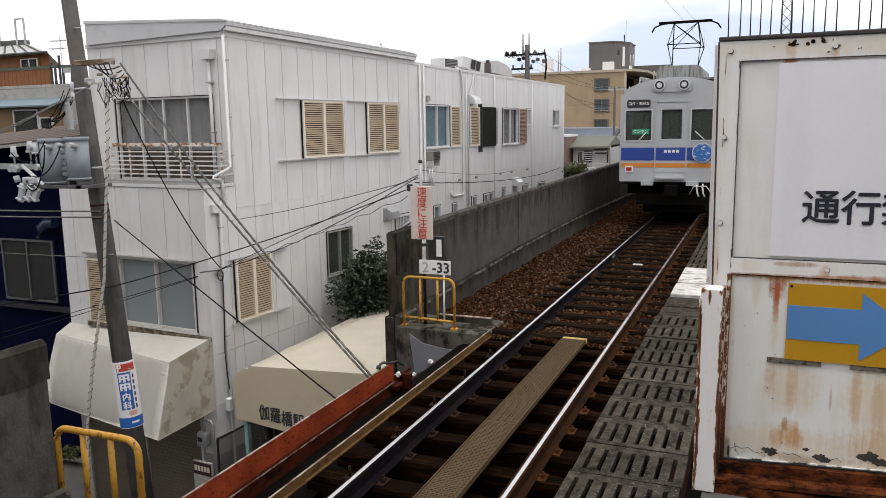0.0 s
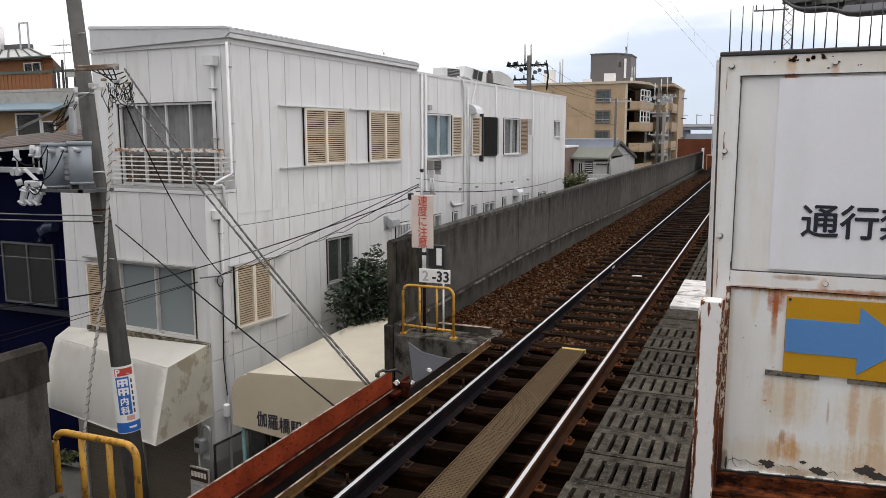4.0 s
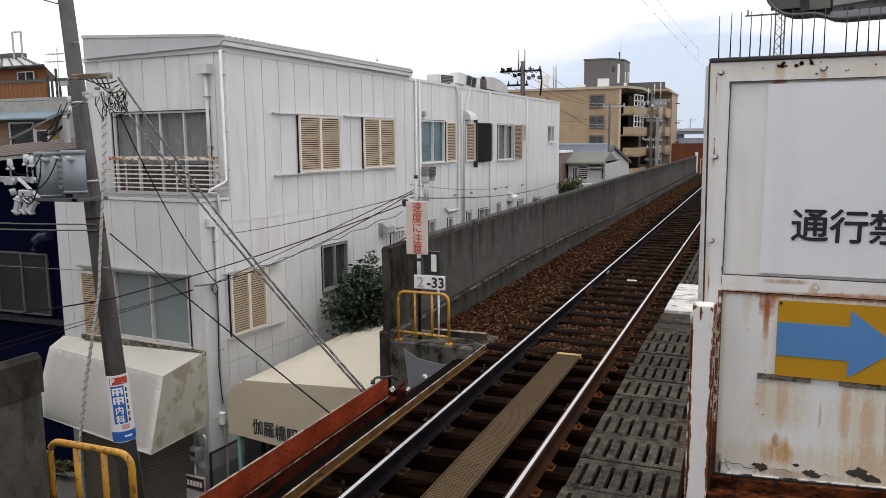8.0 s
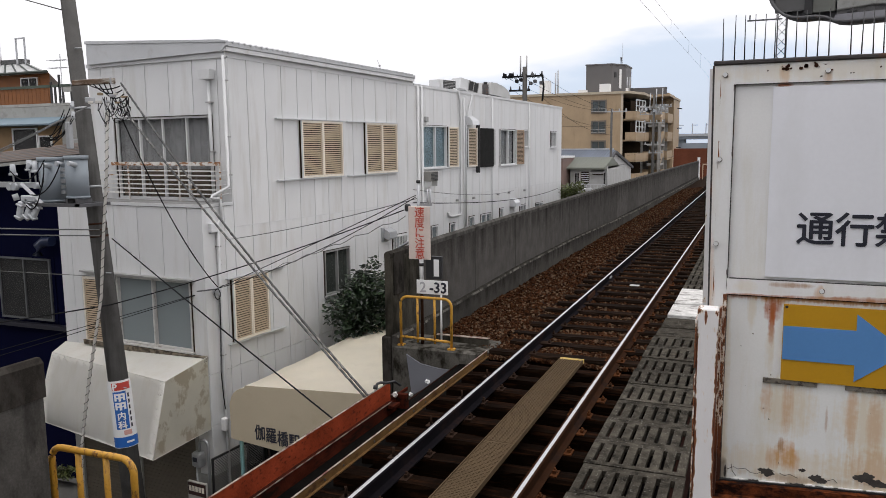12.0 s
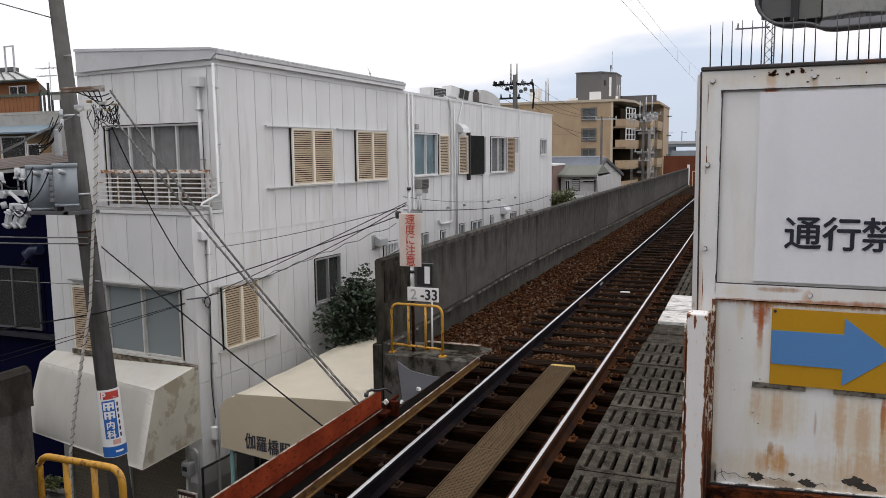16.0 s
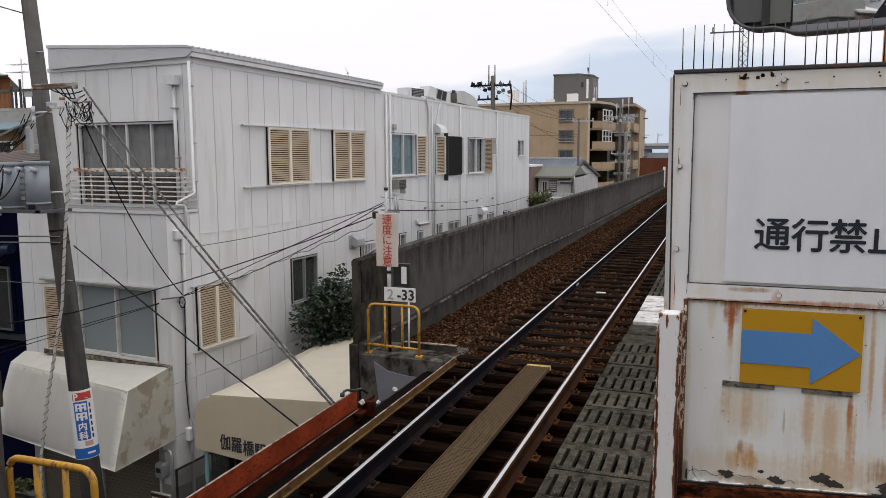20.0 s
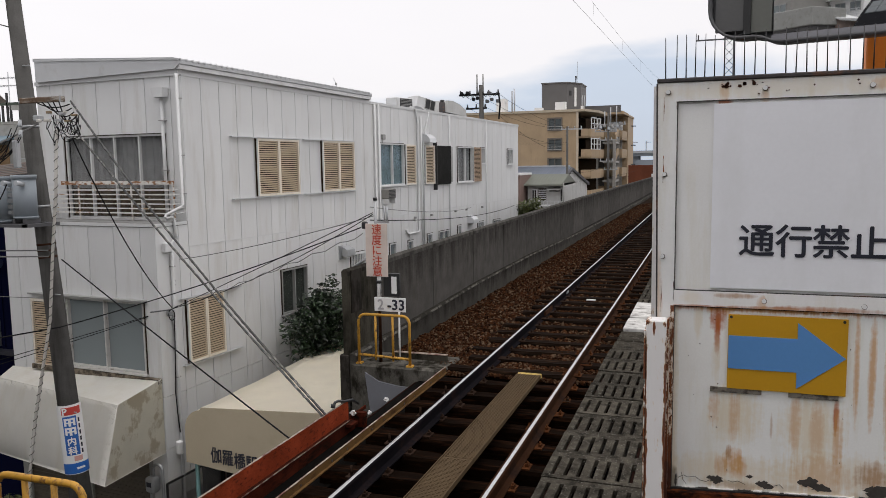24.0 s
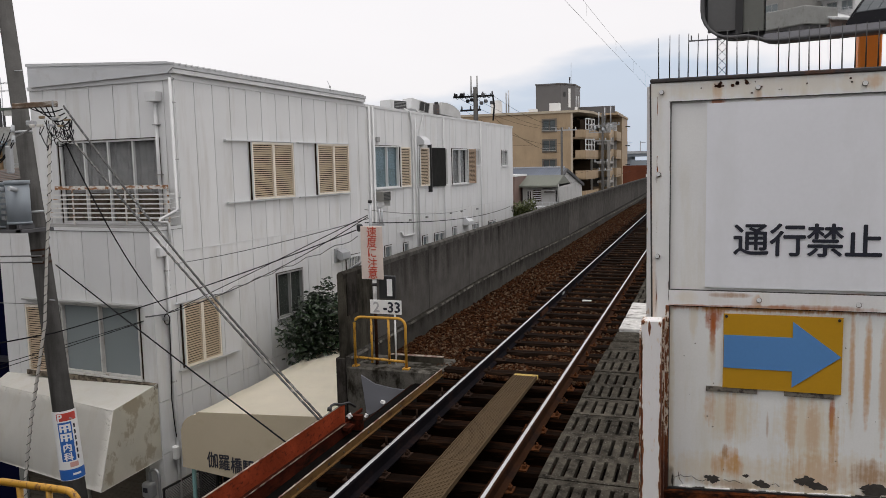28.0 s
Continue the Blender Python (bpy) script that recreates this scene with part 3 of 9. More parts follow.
MIRROR = bpy.data.materials.new("mirror_face")
MIRROR.use_nodes = True
MIRROR.node_tree.nodes["Principled BSDF"].inputs["Metallic"].default_value = 1.0
MIRROR.node_tree.nodes["Principled BSDF"].inputs["Roughness"].default_value = 0.02
MIRROR.node_tree.nodes["Principled BSDF"].inputs["Base Color"].default_value = (0.8, 0.81, 0.82, 1)
HOUSING = surf("mirror_hood", (0.085, 0.085, 0.09), 0.5, 0.0, 0.1, 3, 60, 0.03)
ORANGE_POST = surf("orange_post_paint", (0.78, 0.22, 0.02), 0.5, 0, 0.08, 3, 60, 0.05)
LEAF = surf("dark_green_leaf", (0.015, 0.029, 0.011), 0.32, 0, 0.25, 4, 30, 0, island=0.75)
LEAF_LIGHT = surf("olive_leaf", (0.066, 0.078, 0.020), 0.5, 0, 0.2, 4, 30, 0, island=0.5)
BARK = surf("bark", (0.09, 0.07, 0.05), 0.9)
GROUND = surf("town_ground", (0.16, 0.155, 0.145), 0.95, 0, 0.2, 0.3, 5, 0.2)
LAMP_GLASS = surf("lamp_lens", (0.75, 0.76, 0.75), 0.12, 0.3, 0.05, 5, 60, 0)
TAIL_RED = surf("red_lens", (0.45, 0.03, 0.02), 0.2, 0, 0.05, 5, 60, 0)
GREEN_INK = surf("green_ink", (0.02, 0.30, 0.16), 0.5, 0, 0.05, 5, 60, 0)
TEAL = surf("teal_pipe", (0.16, 0.30, 0.30), 0.5, 0, 0.1, 5, 60, 0)


# ---- shapes ----
def box(bm, x0, x1, y0, y1, z0, z1):
    v = [bm.verts.new((x, y, z)) for x in (x0, x1) for y in (y0, y1) for z in (z0, z1)]
    for q in ((0, 1, 3, 2), (4, 6, 7, 5), (0, 4, 5, 1), (2, 3, 7, 6), (0, 2, 6, 4), (1, 5, 7, 3)):
        bm.faces.new([v[i] for i in q])
    return bm


def boxes(*sizes):
    bm = bmesh.new()
    for s in sizes:
        box(bm, *s)
    return bm


def soft_box(x0, x1, y0, y1, z0, z1, r=0.01, n=1):
    bm = boxes((x0, x1, y0, y1, z0, z1))
    bmesh.ops.bevel(bm, geom=bm.edges[:], offset=r, segments=n, affect="EDGES", profile=0.5)
    return bm


def tube(bm, pts, r, n=8, r2=None):
    """A round bar along points; r2: its radius at the end."""
    pts = [Vector(p) for p in pts]
    rings = []
    for i, p in enumerate(pts):
        d = (pts[min(i + 1, len(pts) - 1)] - pts[max(i - 1, 0)]).normalized()
        a = d.cross(Vector((0, 0, 1)) if abs(d.z) < 0.9 else Vector((1, 0, 0))).normalized()
        b = d.cross(a)
        k = r if r2 is None else r + (r2 - r) * i / (len(pts) - 1)
        rings.append([bm.verts.new(p + (a * math.cos(2 * math.pi * j / n) + b * math.sin(2 * math.pi * j / n)) * k) for j in range(n)])
    for s, e in zip(rings, rings[1:]):
        for j in range(n):
            f = bm.faces.new((s[j], s[(j + 1) % n], e[(j + 1) % n], e[j]))
            f.smooth = n > 5
    bm.faces.new(rings[0])
    bm.faces.new(rings[-1][::-1])
    return bm


def bar(p0, p1, r, n=8, r2=None):
    return tube(bmesh.new(), [p0, p1], r, n, r2)


def sag(p0, p1, drop, n=14):
    a, b = Vector(p0), Vector(p1)
    return [a.lerp(b, i / n) - Vector((0, 0, 4 * drop * (i / n) * (1 - i / n))) for i in range(n + 1)]


def prism(outline, axis, a, b):
    """A flat outline (pairs) pushed along an axis from a to b."""
    put = {"x": lambda p, t: (t, p[0], p[1]), "y": lambda p, t: (p[0], t, p[1]), "z": lambda p, t: (p[0], p[1], t)}[axis]
    bm = bmesh.new()
    lo = [bm.verts.new(put(p, a)) for p in outline]
    hi = [bm.verts.new(put(p, b)) for p in outline]
    n = len(outline)
    bm.faces.new(lo)
    bm.faces.new(hi[::-1])
    for i in range(n):
        bm.faces.new((lo[i], hi[i], hi[(i + 1) % n], lo[(i + 1) % n]))
    return bm


def rounded(x0, x1, z0, z1, r, n=6):
    pts = []
    for cx, cz, a in ((x1 - r, z1 - r, 0), (x0 + r, z1 - r, 90), (x0 + r, z0 + r, 180), (x1 - r, z0 + r, 270)):
        pts += [(cx + r * math.cos(radians(a + 90 * i / n)), cz + r * math.sin(radians(a + 90 * i / n))) for i in range(n + 1)]
    return pts


def holed(bm, axis, a0, a1, z0, z1, t0, t1, holes):
    """A wall from a0 to a1 along axis 'x' or 'y', of thickness t0..t1, with rectangular holes (a, b, c, d)."""
    xs = sorted({a0, a1, *[min(max(v, a0), a1) for h in holes for v in h[:2]]})
    zs = sorted({z0, z1, *[min(max(v, z0), z1) for h in holes for v in h[2:]]})
    for xa, xb in zip(xs, xs[1:]):
        run = None
        for za, zb in zip(zs, zs[1:]):
            mx, mz = (xa + xb) / 2, (za + zb) / 2
            solid = not any(h[0] < mx < h[1] and h[2] < mz < h[3] for h in holes)
            if solid:
                run = (run[0], zb) if run else (za, zb)
            if run and (not solid or zb == zs[-1]):
                box(bm, *((xa, xb, t0, t1) if axis == "x" else (t0, t1, xa, xb)), *run)
                run = None
    bmesh.ops.remove_doubles(bm, verts=bm.verts[:], dist=0.0002)
    return bm


def finish(bm, name):
    bmesh.ops.recalc_face_normals(bm, faces=bm.faces[:])
    me = bpy.data.meshes.new(name)
    bm.to_mesh(me)
    bm.free()
    return me


def part(name, bm, material, parent=None, label="", at=None):
    me = bm if isinstance(bm, bpy.types.Mesh) else finish(bm, name)
    if material and not me.materials:
        me.materials.append(material)
    ob = new(name, me)
    ob.parent = parent
    if at is not None:
        ob.matrix_basis = at
    if label:
        tagged(ob, label)
    return ob


def thing(name, label, category, at=None, group="", kind=""):
    ob = new(name)
    ob.empty_display_size = 0.2
    if at is not None:
        ob.matrix_basis = at
    return tagged(ob, label, category, group, kind)


def solo(name, bm, material, label, category, at=None, group="", kind=""):
    return tagged(part(name, bm, material, None, "", at), label, category, group, kind)


def lettering(body, size, thick=0.002, bold=0.0, spread=1.0):
    """Letters as a mesh, centred, upright in the xz plane and read from -y."""
    cu = bpy.data.curves.new("letters", "FONT")
    cu.body, cu.size, cu.extrude, cu.resolution_u = body, size, thick / 2, 3
    cu.align_x, cu.align_y, cu.space_line, cu.space_character = "CENTER", "CENTER", spread, 1.0
    ob = new("letters", cu)
    me = bpy.data.meshes.new_from_object(ob.evaluated_get(bpy.context.evaluated_depsgraph_get()))
    bpy.data.objects.remove(ob)
    bpy.data.curves.remove(cu)
    me.transform(Matrix.Rotation(radians(90), 4, "X"))
    xs = [v.co.x for v in me.vertices] or [0]
    zs = [v.co.z for v in me.vertices] or [0]
    me.transform(Matrix.Translation((-(min(xs) + max(xs)) / 2, 0, -(min(zs) + max(zs)) / 2)))
    me.materials.clear()
    if bold:
        bm = bmesh.new()
        for k, (dx, dz) in enumerate(((0, 0), (-bold, 0), (bold, 0), (0, -bold), (0, bold))):
            bm.from_mesh(me)
            n = len(me.vertices)
            bm.verts.ensure_lookup_table()
            bmesh.ops.translate(bm, verts=bm.verts[k * n:(k + 1) * n], vec=(dx, -0.00015 * k, dz))
        bm.to_mesh(me)
        bm.free()
    return me


# ---- ground, road and embankment ----
G = -4.9
solo("ground", boxes((-2500, 2500, -2500, 3500, G - 0.5, G)), GROUND, "grey town ground that reaches the horizon", "ground", kind="structure")
solo("road", boxes((-60, 60, 4.1, 9.0, G + 0.002, G + 0.02)), ASPHALT, "asphalt street that passes under the railway bridge", "road", kind="structure")
solo("pavement", boxes((-60, -2.7, 9.0, 11.9, G + 0.004, G + 0.14)), PAVING, "grey raised pavement beside the street", "pavement", kind="structure")
solo("embankment", boxes((-2.3, 9.0, 9.75, 460, G, -0.5), (-2.3, 9.0, -45, 3.7, G, -0.5)), CONCRETE, "concrete-faced railway embankment", "embankment", kind="structure")
solo("platform", boxes((1.5, 9.0, -45, 2.5, -0.5, 0.98), (1.42, 9.0, -45, 2.55, 0.98, 1.05), (1.96, 9.0, 2.5, 3.40, -0.5, 1.045)), PAVING, "grey station platform that ends at the white barrier", "platform", kind="structure")


# ---- ballast ----
def ballast_bed():
    xs = np.concatenate([np.linspace(-2.34, 1.0, 34), [2.2, 5.0, 9.0]])
    ys = np.concatenate([np.arange(9.35, 34, 0.12), np.arange(34, 90, 0.8), np.arange(90, 461, 10)])
    verts, faces = [], []
    for y in ys:
        for x in xs:
            shoulder = max(0.0, -x - 1.5)
            h = (-0.165 if abs(x) > 1.1 else -0.195) - 0.16 * shoulder + 0.035 * noise.noise((x * 2.3, y * 2.3, 0)) + 0.03 * noise.noise((x * 9, y * 9, 3))
            verts.append((x, y, h))
    n = len(xs)
    for j in range(len(ys) - 1):
        for i in range(n - 1):
            a = j * n + i
            faces.append((a, a + 1, a + n + 1, a + n))
    me = bpy.data.meshes.new("ballast")
    me.from_pydata(verts, [], faces)
    me.shade_smooth()
    solo("ballast", me, BALLAST_BED, "rust-brown track ballast between wall and sleepers", "ballast", kind="stuff")


def ballast_stones(count=62000):
    rng = np.random.default_rng(4)
    cube = np.array([(x, y, z) for x in (-1, 1) for y in (-1, 1) for z in (-1, 1)], float)
    quads = np.array([(0, 1, 3, 2), (4, 6, 7, 5), (0, 4, 5, 1), (2, 3, 7, 6), (0, 2, 6, 4), (1, 5, 7, 3)])
    verts, faces = [], []
    for k in range(count):
        x, y = rng.uniform(-2.32, 0.92), 9.35 + 42 * rng.random() ** 2.0
        shoulder = max(0.0, -x - 1.5)
        h = (-0.165 if abs(x) > 1.1 else -0.195) - 0.16 * shoulder + 0.035 * noise.noise((x * 2.3, y * 2.3, 0))
        size = rng.uniform(0.008, 0.025)
        p = cube * rng.uniform(0.55, 1.1, (8, 3)) * size
        turn = np.array(Euler(rng.uniform(0, 6, 3)).to_matrix())
        verts.append(p @ turn.T + (x, y, h + size * 0.4))
        faces.append(quads + 8 * k)
    me = bpy.data.meshes.new("ballast_stones")
    me.from_pydata(np.concatenate(verts).tolist(), [], np.concatenate(faces).tolist())
    solo("ballast_stones", me, BALLAST, "loose rust-brown ballast stones", "ballast", kind="stuff")


ballast_bed()
ballast_stones()


# ---- track ----
def rail_mesh(y0, y1):
    foot = [(-0.064, -0.155), (0.064, -0.155), (0.064, -0.143), (0.012, -0.125), (0.009, -0.05), (0.032, -0.036), (0.033, -0.010), (0.026, -0.0035), (-0.026, -0.0035), (-0.033, -0.010),
            (-0.032, -0.036), (-0.009, -0.05), (-0.012, -0.125), (-0.064, -0.143)]
    return prism(foot, "y", y0, y1)


track = thing("track", "single railway track with polished rails", "track", kind="structure")
for x in (-0.566, 0.566):
    rail = part("rail", rail_mesh(-45, 460), RAIL_SIDE if x < 0 else RAIL_BROWN, track, "dark sooty rail" if x < 0 else "brown rusty rail", pose(x, 0, 0))
    part("rail_head", prism([(-0.014, -0.004), (0.019, -0.004), (0.017, -0.001), (0.013, 0.0), (-0.008, 0.0), (-0.012, -0.001)], "y", -45, 460), RAIL_TOP, rail, "shiny worn running surface")
joint = boxes((-0.02, 0.02, -0.3, 0.3, -0.12, -0.04))
part("fishplate", joint, RUST, track, "", pose(-0.54, 13.4, 0))

def worn_tie(seed, x0, x1, z0, z1):
    """A sleeper with split, uneven edges."""
    rng = random.Random(seed)
    bm = bmesh.new()
    rows, n = [], 14
    for i in range(n + 1):
        x = x0 + (x1 - x0) * i / n
        e = [rng.uniform(-0.012, 0.012) for _ in range(6)]
        rows.append([bm.verts.new(p) for p in ((x, -0.1 + e[0], z0), (x, -0.1 + e[0], z1 - 0.03), (x, -0.082 + e[1], z1 + e[2] * 0.4), (x, 0.0, z1 + e[5] * 0.5), (x, 0.082 + e[3], z1 + e[4] * 0.4), (x, 0.1 + e[4], z1 - 0.03), (x, 0.1 + e[4], z0))])
    for r, s in zip(rows, rows[1:]):
        for j in range(6):
            bm.faces.new((r[j], r[j + 1], s[j + 1], s[j]))
    bm.faces.new(rows[0][::-1])
    bm.faces.new(rows[-1])
    return bm


bridge_ties = [finish(worn_tie(s, -1.14 + 0.01 * s, 1.12, -0.36, -0.165), "sleeper") for s in range(5)]
for me in bridge_ties:
    me.materials.append(TIE)
bank_ties = [finish(worn_tie(20 + s, -1.08 + 0.02 * s, 1.05, -0.3, -0.14), "sleeper") for s in range(5)]
for me in bank_ties:
    me.materials.append(TIE_DARK)
plate = boxes((-0.12, 0.12, -0.07, 0.07, -0.166, -0.153), (-0.105, -0.075, -0.025, 0.025, -0.153, -0.125), (0.075, 0.105, -0.025, 0.025, -0.153, -0.125))
tube(plate, [(-0.09, 0, -0.15), (-0.09, 0, -0.105)], 0.010, 6)
tube(plate, [(0.09, 0, -0.15), (0.09, 0, -0.105)], 0.010, 6)
plate = finish(plate, "tie_plate")
plate_right = plate.copy()
plate.materials.append(TIE_IRON)
plate_right.materials.append(PLATE_RUST)
rng_t = random.Random(3)
for k in range(16):
    y = 1.5 + 0.5 * k
    tie = part("sleeper", bridge_ties[k % 5], None, track, "", pose(rng_t.uniform(-0.04, 0.04), y, 0, 0, 0, rng_t.uniform(-1, 1)))
    for x in (-0.566, 0.566):
        part("tie_plate", plate if x < 0 else plate_right, None, tie, "", pose(x, 0, 0.002))
for k in range(130):
    y = 9.5 + 0.57 * k
    tie = part("sleeper", bank_ties[k * 3 % 5], None, track, "", pose(rng_t.uniform(-0.05, 0.05), y, rng_t.uniform(0.0, 0.015), 0, 0, rng_t.uniform(-1.2, 1.2)))
    if k < 26:
        for x in (-0.566, 0.566):
            part("tie_plate", plate if x < 0 else plate_right, None, tie, "", pose(x, 0, 0.016))

solo("white_plate", soft_box(-0.09, 0.09, 14.86, 14.96, -0.139, -0.12, 0.006), HOUSE_WHITE, "small white marker plate lying on a sleeper", "marker plate")
part("balise_bond", soft_box(-0.036, 0.036, 15.3, 15.55, -0.10, -0.06, 0.004), GALV, track, "pale rail bond clamp", pose(-0.575, 0, 0))

# bridge girders and tray under the open sleepers
bridge = thing("bridge", "short steel railway bridge with open sleepers", "bridge", kind="structure")
# tray added so the gaps between sleepers look black, as if in shade
part("tray", boxes((-1.6, 1.9, 3.7, 9.3, -1.15, -1.12)), GAP_BLACK, bridge, "near-black tray standing in for the shade under the sleepers")
for x in (-0.62, 0.62):
    part("girder", boxes((x - 0.15, x + 0.15, 1.0, 9.4, -0.39, -0.365), (x - 0.012, x + 0.012, 1.0, 9.4, -1.1, -0.39), (x - 0.15, x + 0.15, 1.0, 9.4, -1.118, -1.1)), RED_DARK, bridge, "dark rusted girder")
part("side_plate", boxes((-1.464, -1.45, 1.0, 7.2, -0.30, 0.052)), RED_STEEL, bridge, "red-lead painted steel side plate with rust spots")
part("top_edge", boxes((-1.466, -1.448, 1.0, 7.2, 0.0522, 0.056)), PALE_EDGE, bridge, "worn bare edge")
part("ledge", boxes((-1.4495, -1.415, 1.0, 7.15, -0.155, -0.143)), RED_BROWN, bridge)
part("ledge_lip", boxes((-1.4149, -1.411, 1.0, 7.15, -0.152, -0.142)), PALE_EDGE, bridge)
part("lower_web", boxes((-1.449, -1.42, 1.0, 7.4, -0.30, -0.156)), RED_BROWN, bridge, "rusted lower web")
# the dark beside the sleepers is put into this plate's colour
part("cover_plate", boxes((-1.42, -0.99, 1.0, 9.2, -0.30, -0.285), (-1.42, -0.99, 9.19, 9.2, -0.8, -0.30)), SHADE_PLATE, bridge, "near-black cover plate, its darkness put into the colour")
part("side_plate", boxes((-1.464, -1.45, 7.2, 9.2, -0.75, -0.30), (-1.60, -1.45, 1.0, 9.2, -1.15, -0.75)), RED_DARK, bridge)
# web added to hide the lit street that showed below
part("outer_web", boxes((-1.464, -1.45, 1.0, 7.2, -0.749, -0.3005)), SHADE_PLATE, bridge, "near-black web added to close the view below")
part("end_bracket", boxes((-1.445, -1.34, 7.05, 7.20, -0.19, -0.162), (-1.445, -1.43, 7.21, 7.6, -0.16, -0.12), (-1.42, -1.30, 7.28, 7.34, -0.26, -0.1)), RED_BROWN, bridge, "bent rusted end bracket")
angle = part("guard_angle", boxes((-0.96, -0.948, 1.0, 8.95, -0.068, 0.0)), TAN_STEEL, bridge, "tan rusted steel angle with bolt holes")
part("worn_edge", boxes((-0.962, -0.946, 1.0, 8.95, 0.0005, 0.004)), PALE_EDGE, angle)
part("foot_leg", boxes((-0.9475, -0.925, 1.0, 8.95, -0.075, -0.066)), TAN_STEEL, angle)
for k in range(9):
    part("bolt", bar((-0.95, 1.6 + 0.85 * k, -0.045), (-0.944, 1.6 + 0.85 * k, -0.045), 0.012, 8), BLACK, bridge)
    part("anchor_bolt", tube(boxes((-0.80, -0.72, 1.55 + 0.85 * k, 1.65 + 0.85 * k, -0.166, -0.155)), [(-0.76, 1.6 + 0.85 * k, -0.16), (-0.76, 1.6 + 0.85 * k, -0.07)], 0.012, 6), TIE_IRON, bridge)

for k in range(9):
    part("bolt", bar((-0.95, 1.9 + 0.85 * k, -0.045), (-0.9455, 1.9 + 0.85 * k, -0.045), 0.010, 8), BLACK, bridge)

# centre walkway of ribbed plate
walkway = thing("walkway_plate", "tan ribbed walkway plate between the rails", "walkway")
for y0, y1 in ((1.2, 4.4), (4.41, 6.1), (6.11, 7.6), (7.61, 8.86)):
    bm = boxes((0.0, 0.285, y0, y1, -0.02, 0.012), (0.0, 0.008, y0, y1, 0.012, 0.024), (0.277, 0.285, y0, y1, 0.012, 0.024))
    n = int((y1 - y0) / 0.026)
    for j in range(n):
        yy = y0 + 0.010 + j * 0.026
        for i in range(8):
            box(bm, 0.018 + i * 0.0315 + (j % 2) * 0.008, 0.036 + i * 0.0315 + (j % 2) * 0.008, yy, yy + 0.010, 0.012, 0.0165)
    part("plank", bm, WALKWAY, walkway)
part("end_strip", boxes((0.0, 0.285, 8.862, 8.93, -0.03, 0.016)), YELLOW_PALE, walkway, "yellow painted end strip")


# ---- slotted slabs beside the track ----
def slab_mesh(x0, x1, length, slots, first):
    holes = [(x0 + first + 0.107 * i - 0.018, x0 + first + 0.107 * i + 0.018) for i in range(slots)]
    bm = bmesh.new()
    cuts = [x0] + [v for h in holes for v in h] + [x1]
    for a, b in zip(cuts[::2], cuts[1::2]):
        box(bm, a, b, 0.065, length - 0.095, -0.06, 0)
    box(bm, x0, x1, 0.0, 0.065, -0.06, 0)
    box(bm, x0, x1, length - 0.095, length, -0.06, 0)
    bmesh.ops.remove_doubles(bm, verts=bm.verts[:], dist=0.0005)
    me = finish(bm, "slab")
    me.materials.append(SLAB)
    return me


slab_walk = thing("slab_walkway", "weathered slotted concrete slabs beside the track", "walkway", kind="structure")
slab_data = slab_mesh(0.882, 1.69, 0.566, 7, 0.080)
for k in range(13):
    part("slab", slab_data, None, slab_walk, "", pose(rng_t.uniform(-0.008, 0.008), 3.205 + 0.575 * k, -0.05 + rng_t.uniform(-0.006, 0.006), 0, rng_t.uniform(-0.4, 0.4), rng_t.uniform(-0.4, 0.4)))
for k, (y0, y1, m, z) in enumerate(((10.70, 11.15, SLAB, -0.04), (11.16, 11.75, SLAB, -0.02), (11.8, 12.6, SLAB_PALE, 0.02), (12.62, 13.9, SLAB_PALE, 0.05))):
    part("slab", soft_box(0.9 + 0.02 * k, 1.75, y0, y1, -0.14, z, 0.012), m, slab_walk, "broken pale concrete slab" if m is SLAB_PALE else "")
slab_far = slab_mesh(0.95, 1.75, 0.566, 7, 0.080)
for k in range(32):
    part("slab", slab_far, None, slab_walk, "", pose(0, 14.0 + 0.575 * k, 0.0))
part("bearer", boxes((0.9, 1.0, 2.5, 9.4, -0.4, -0.115), (1.58, 1.68, 2.5, 9.4, -0.4, -0.115), (0.9, 1.68, 9.4, 32, -0.3, -0.145)), RED_DARK, slab_walk, "dark steel bearer")


# ---- concrete walls and piers left of the track ----
def ramp_prism(section, y0, y1, up0, up1):
    """A bar of the given section along the track whose upper points climb from up0 to up1."""
    bm = bmesh.new()
    near = [bm.verts.new((x, y0, z + (up0 if z > -0.5 else 0))) for x, z in section]
    far = [bm.verts.new((x, y1, z + (up1 if z > -0.5 else 0))) for x, z in section]
    n = len(section)
    for k in range(n):
        bm.faces.new((near[k], near[(k + 1) % n], far[(k + 1) % n], far[k]))
    bm.faces.new(near[::-1])
    bm.faces.new(far)
    return bm


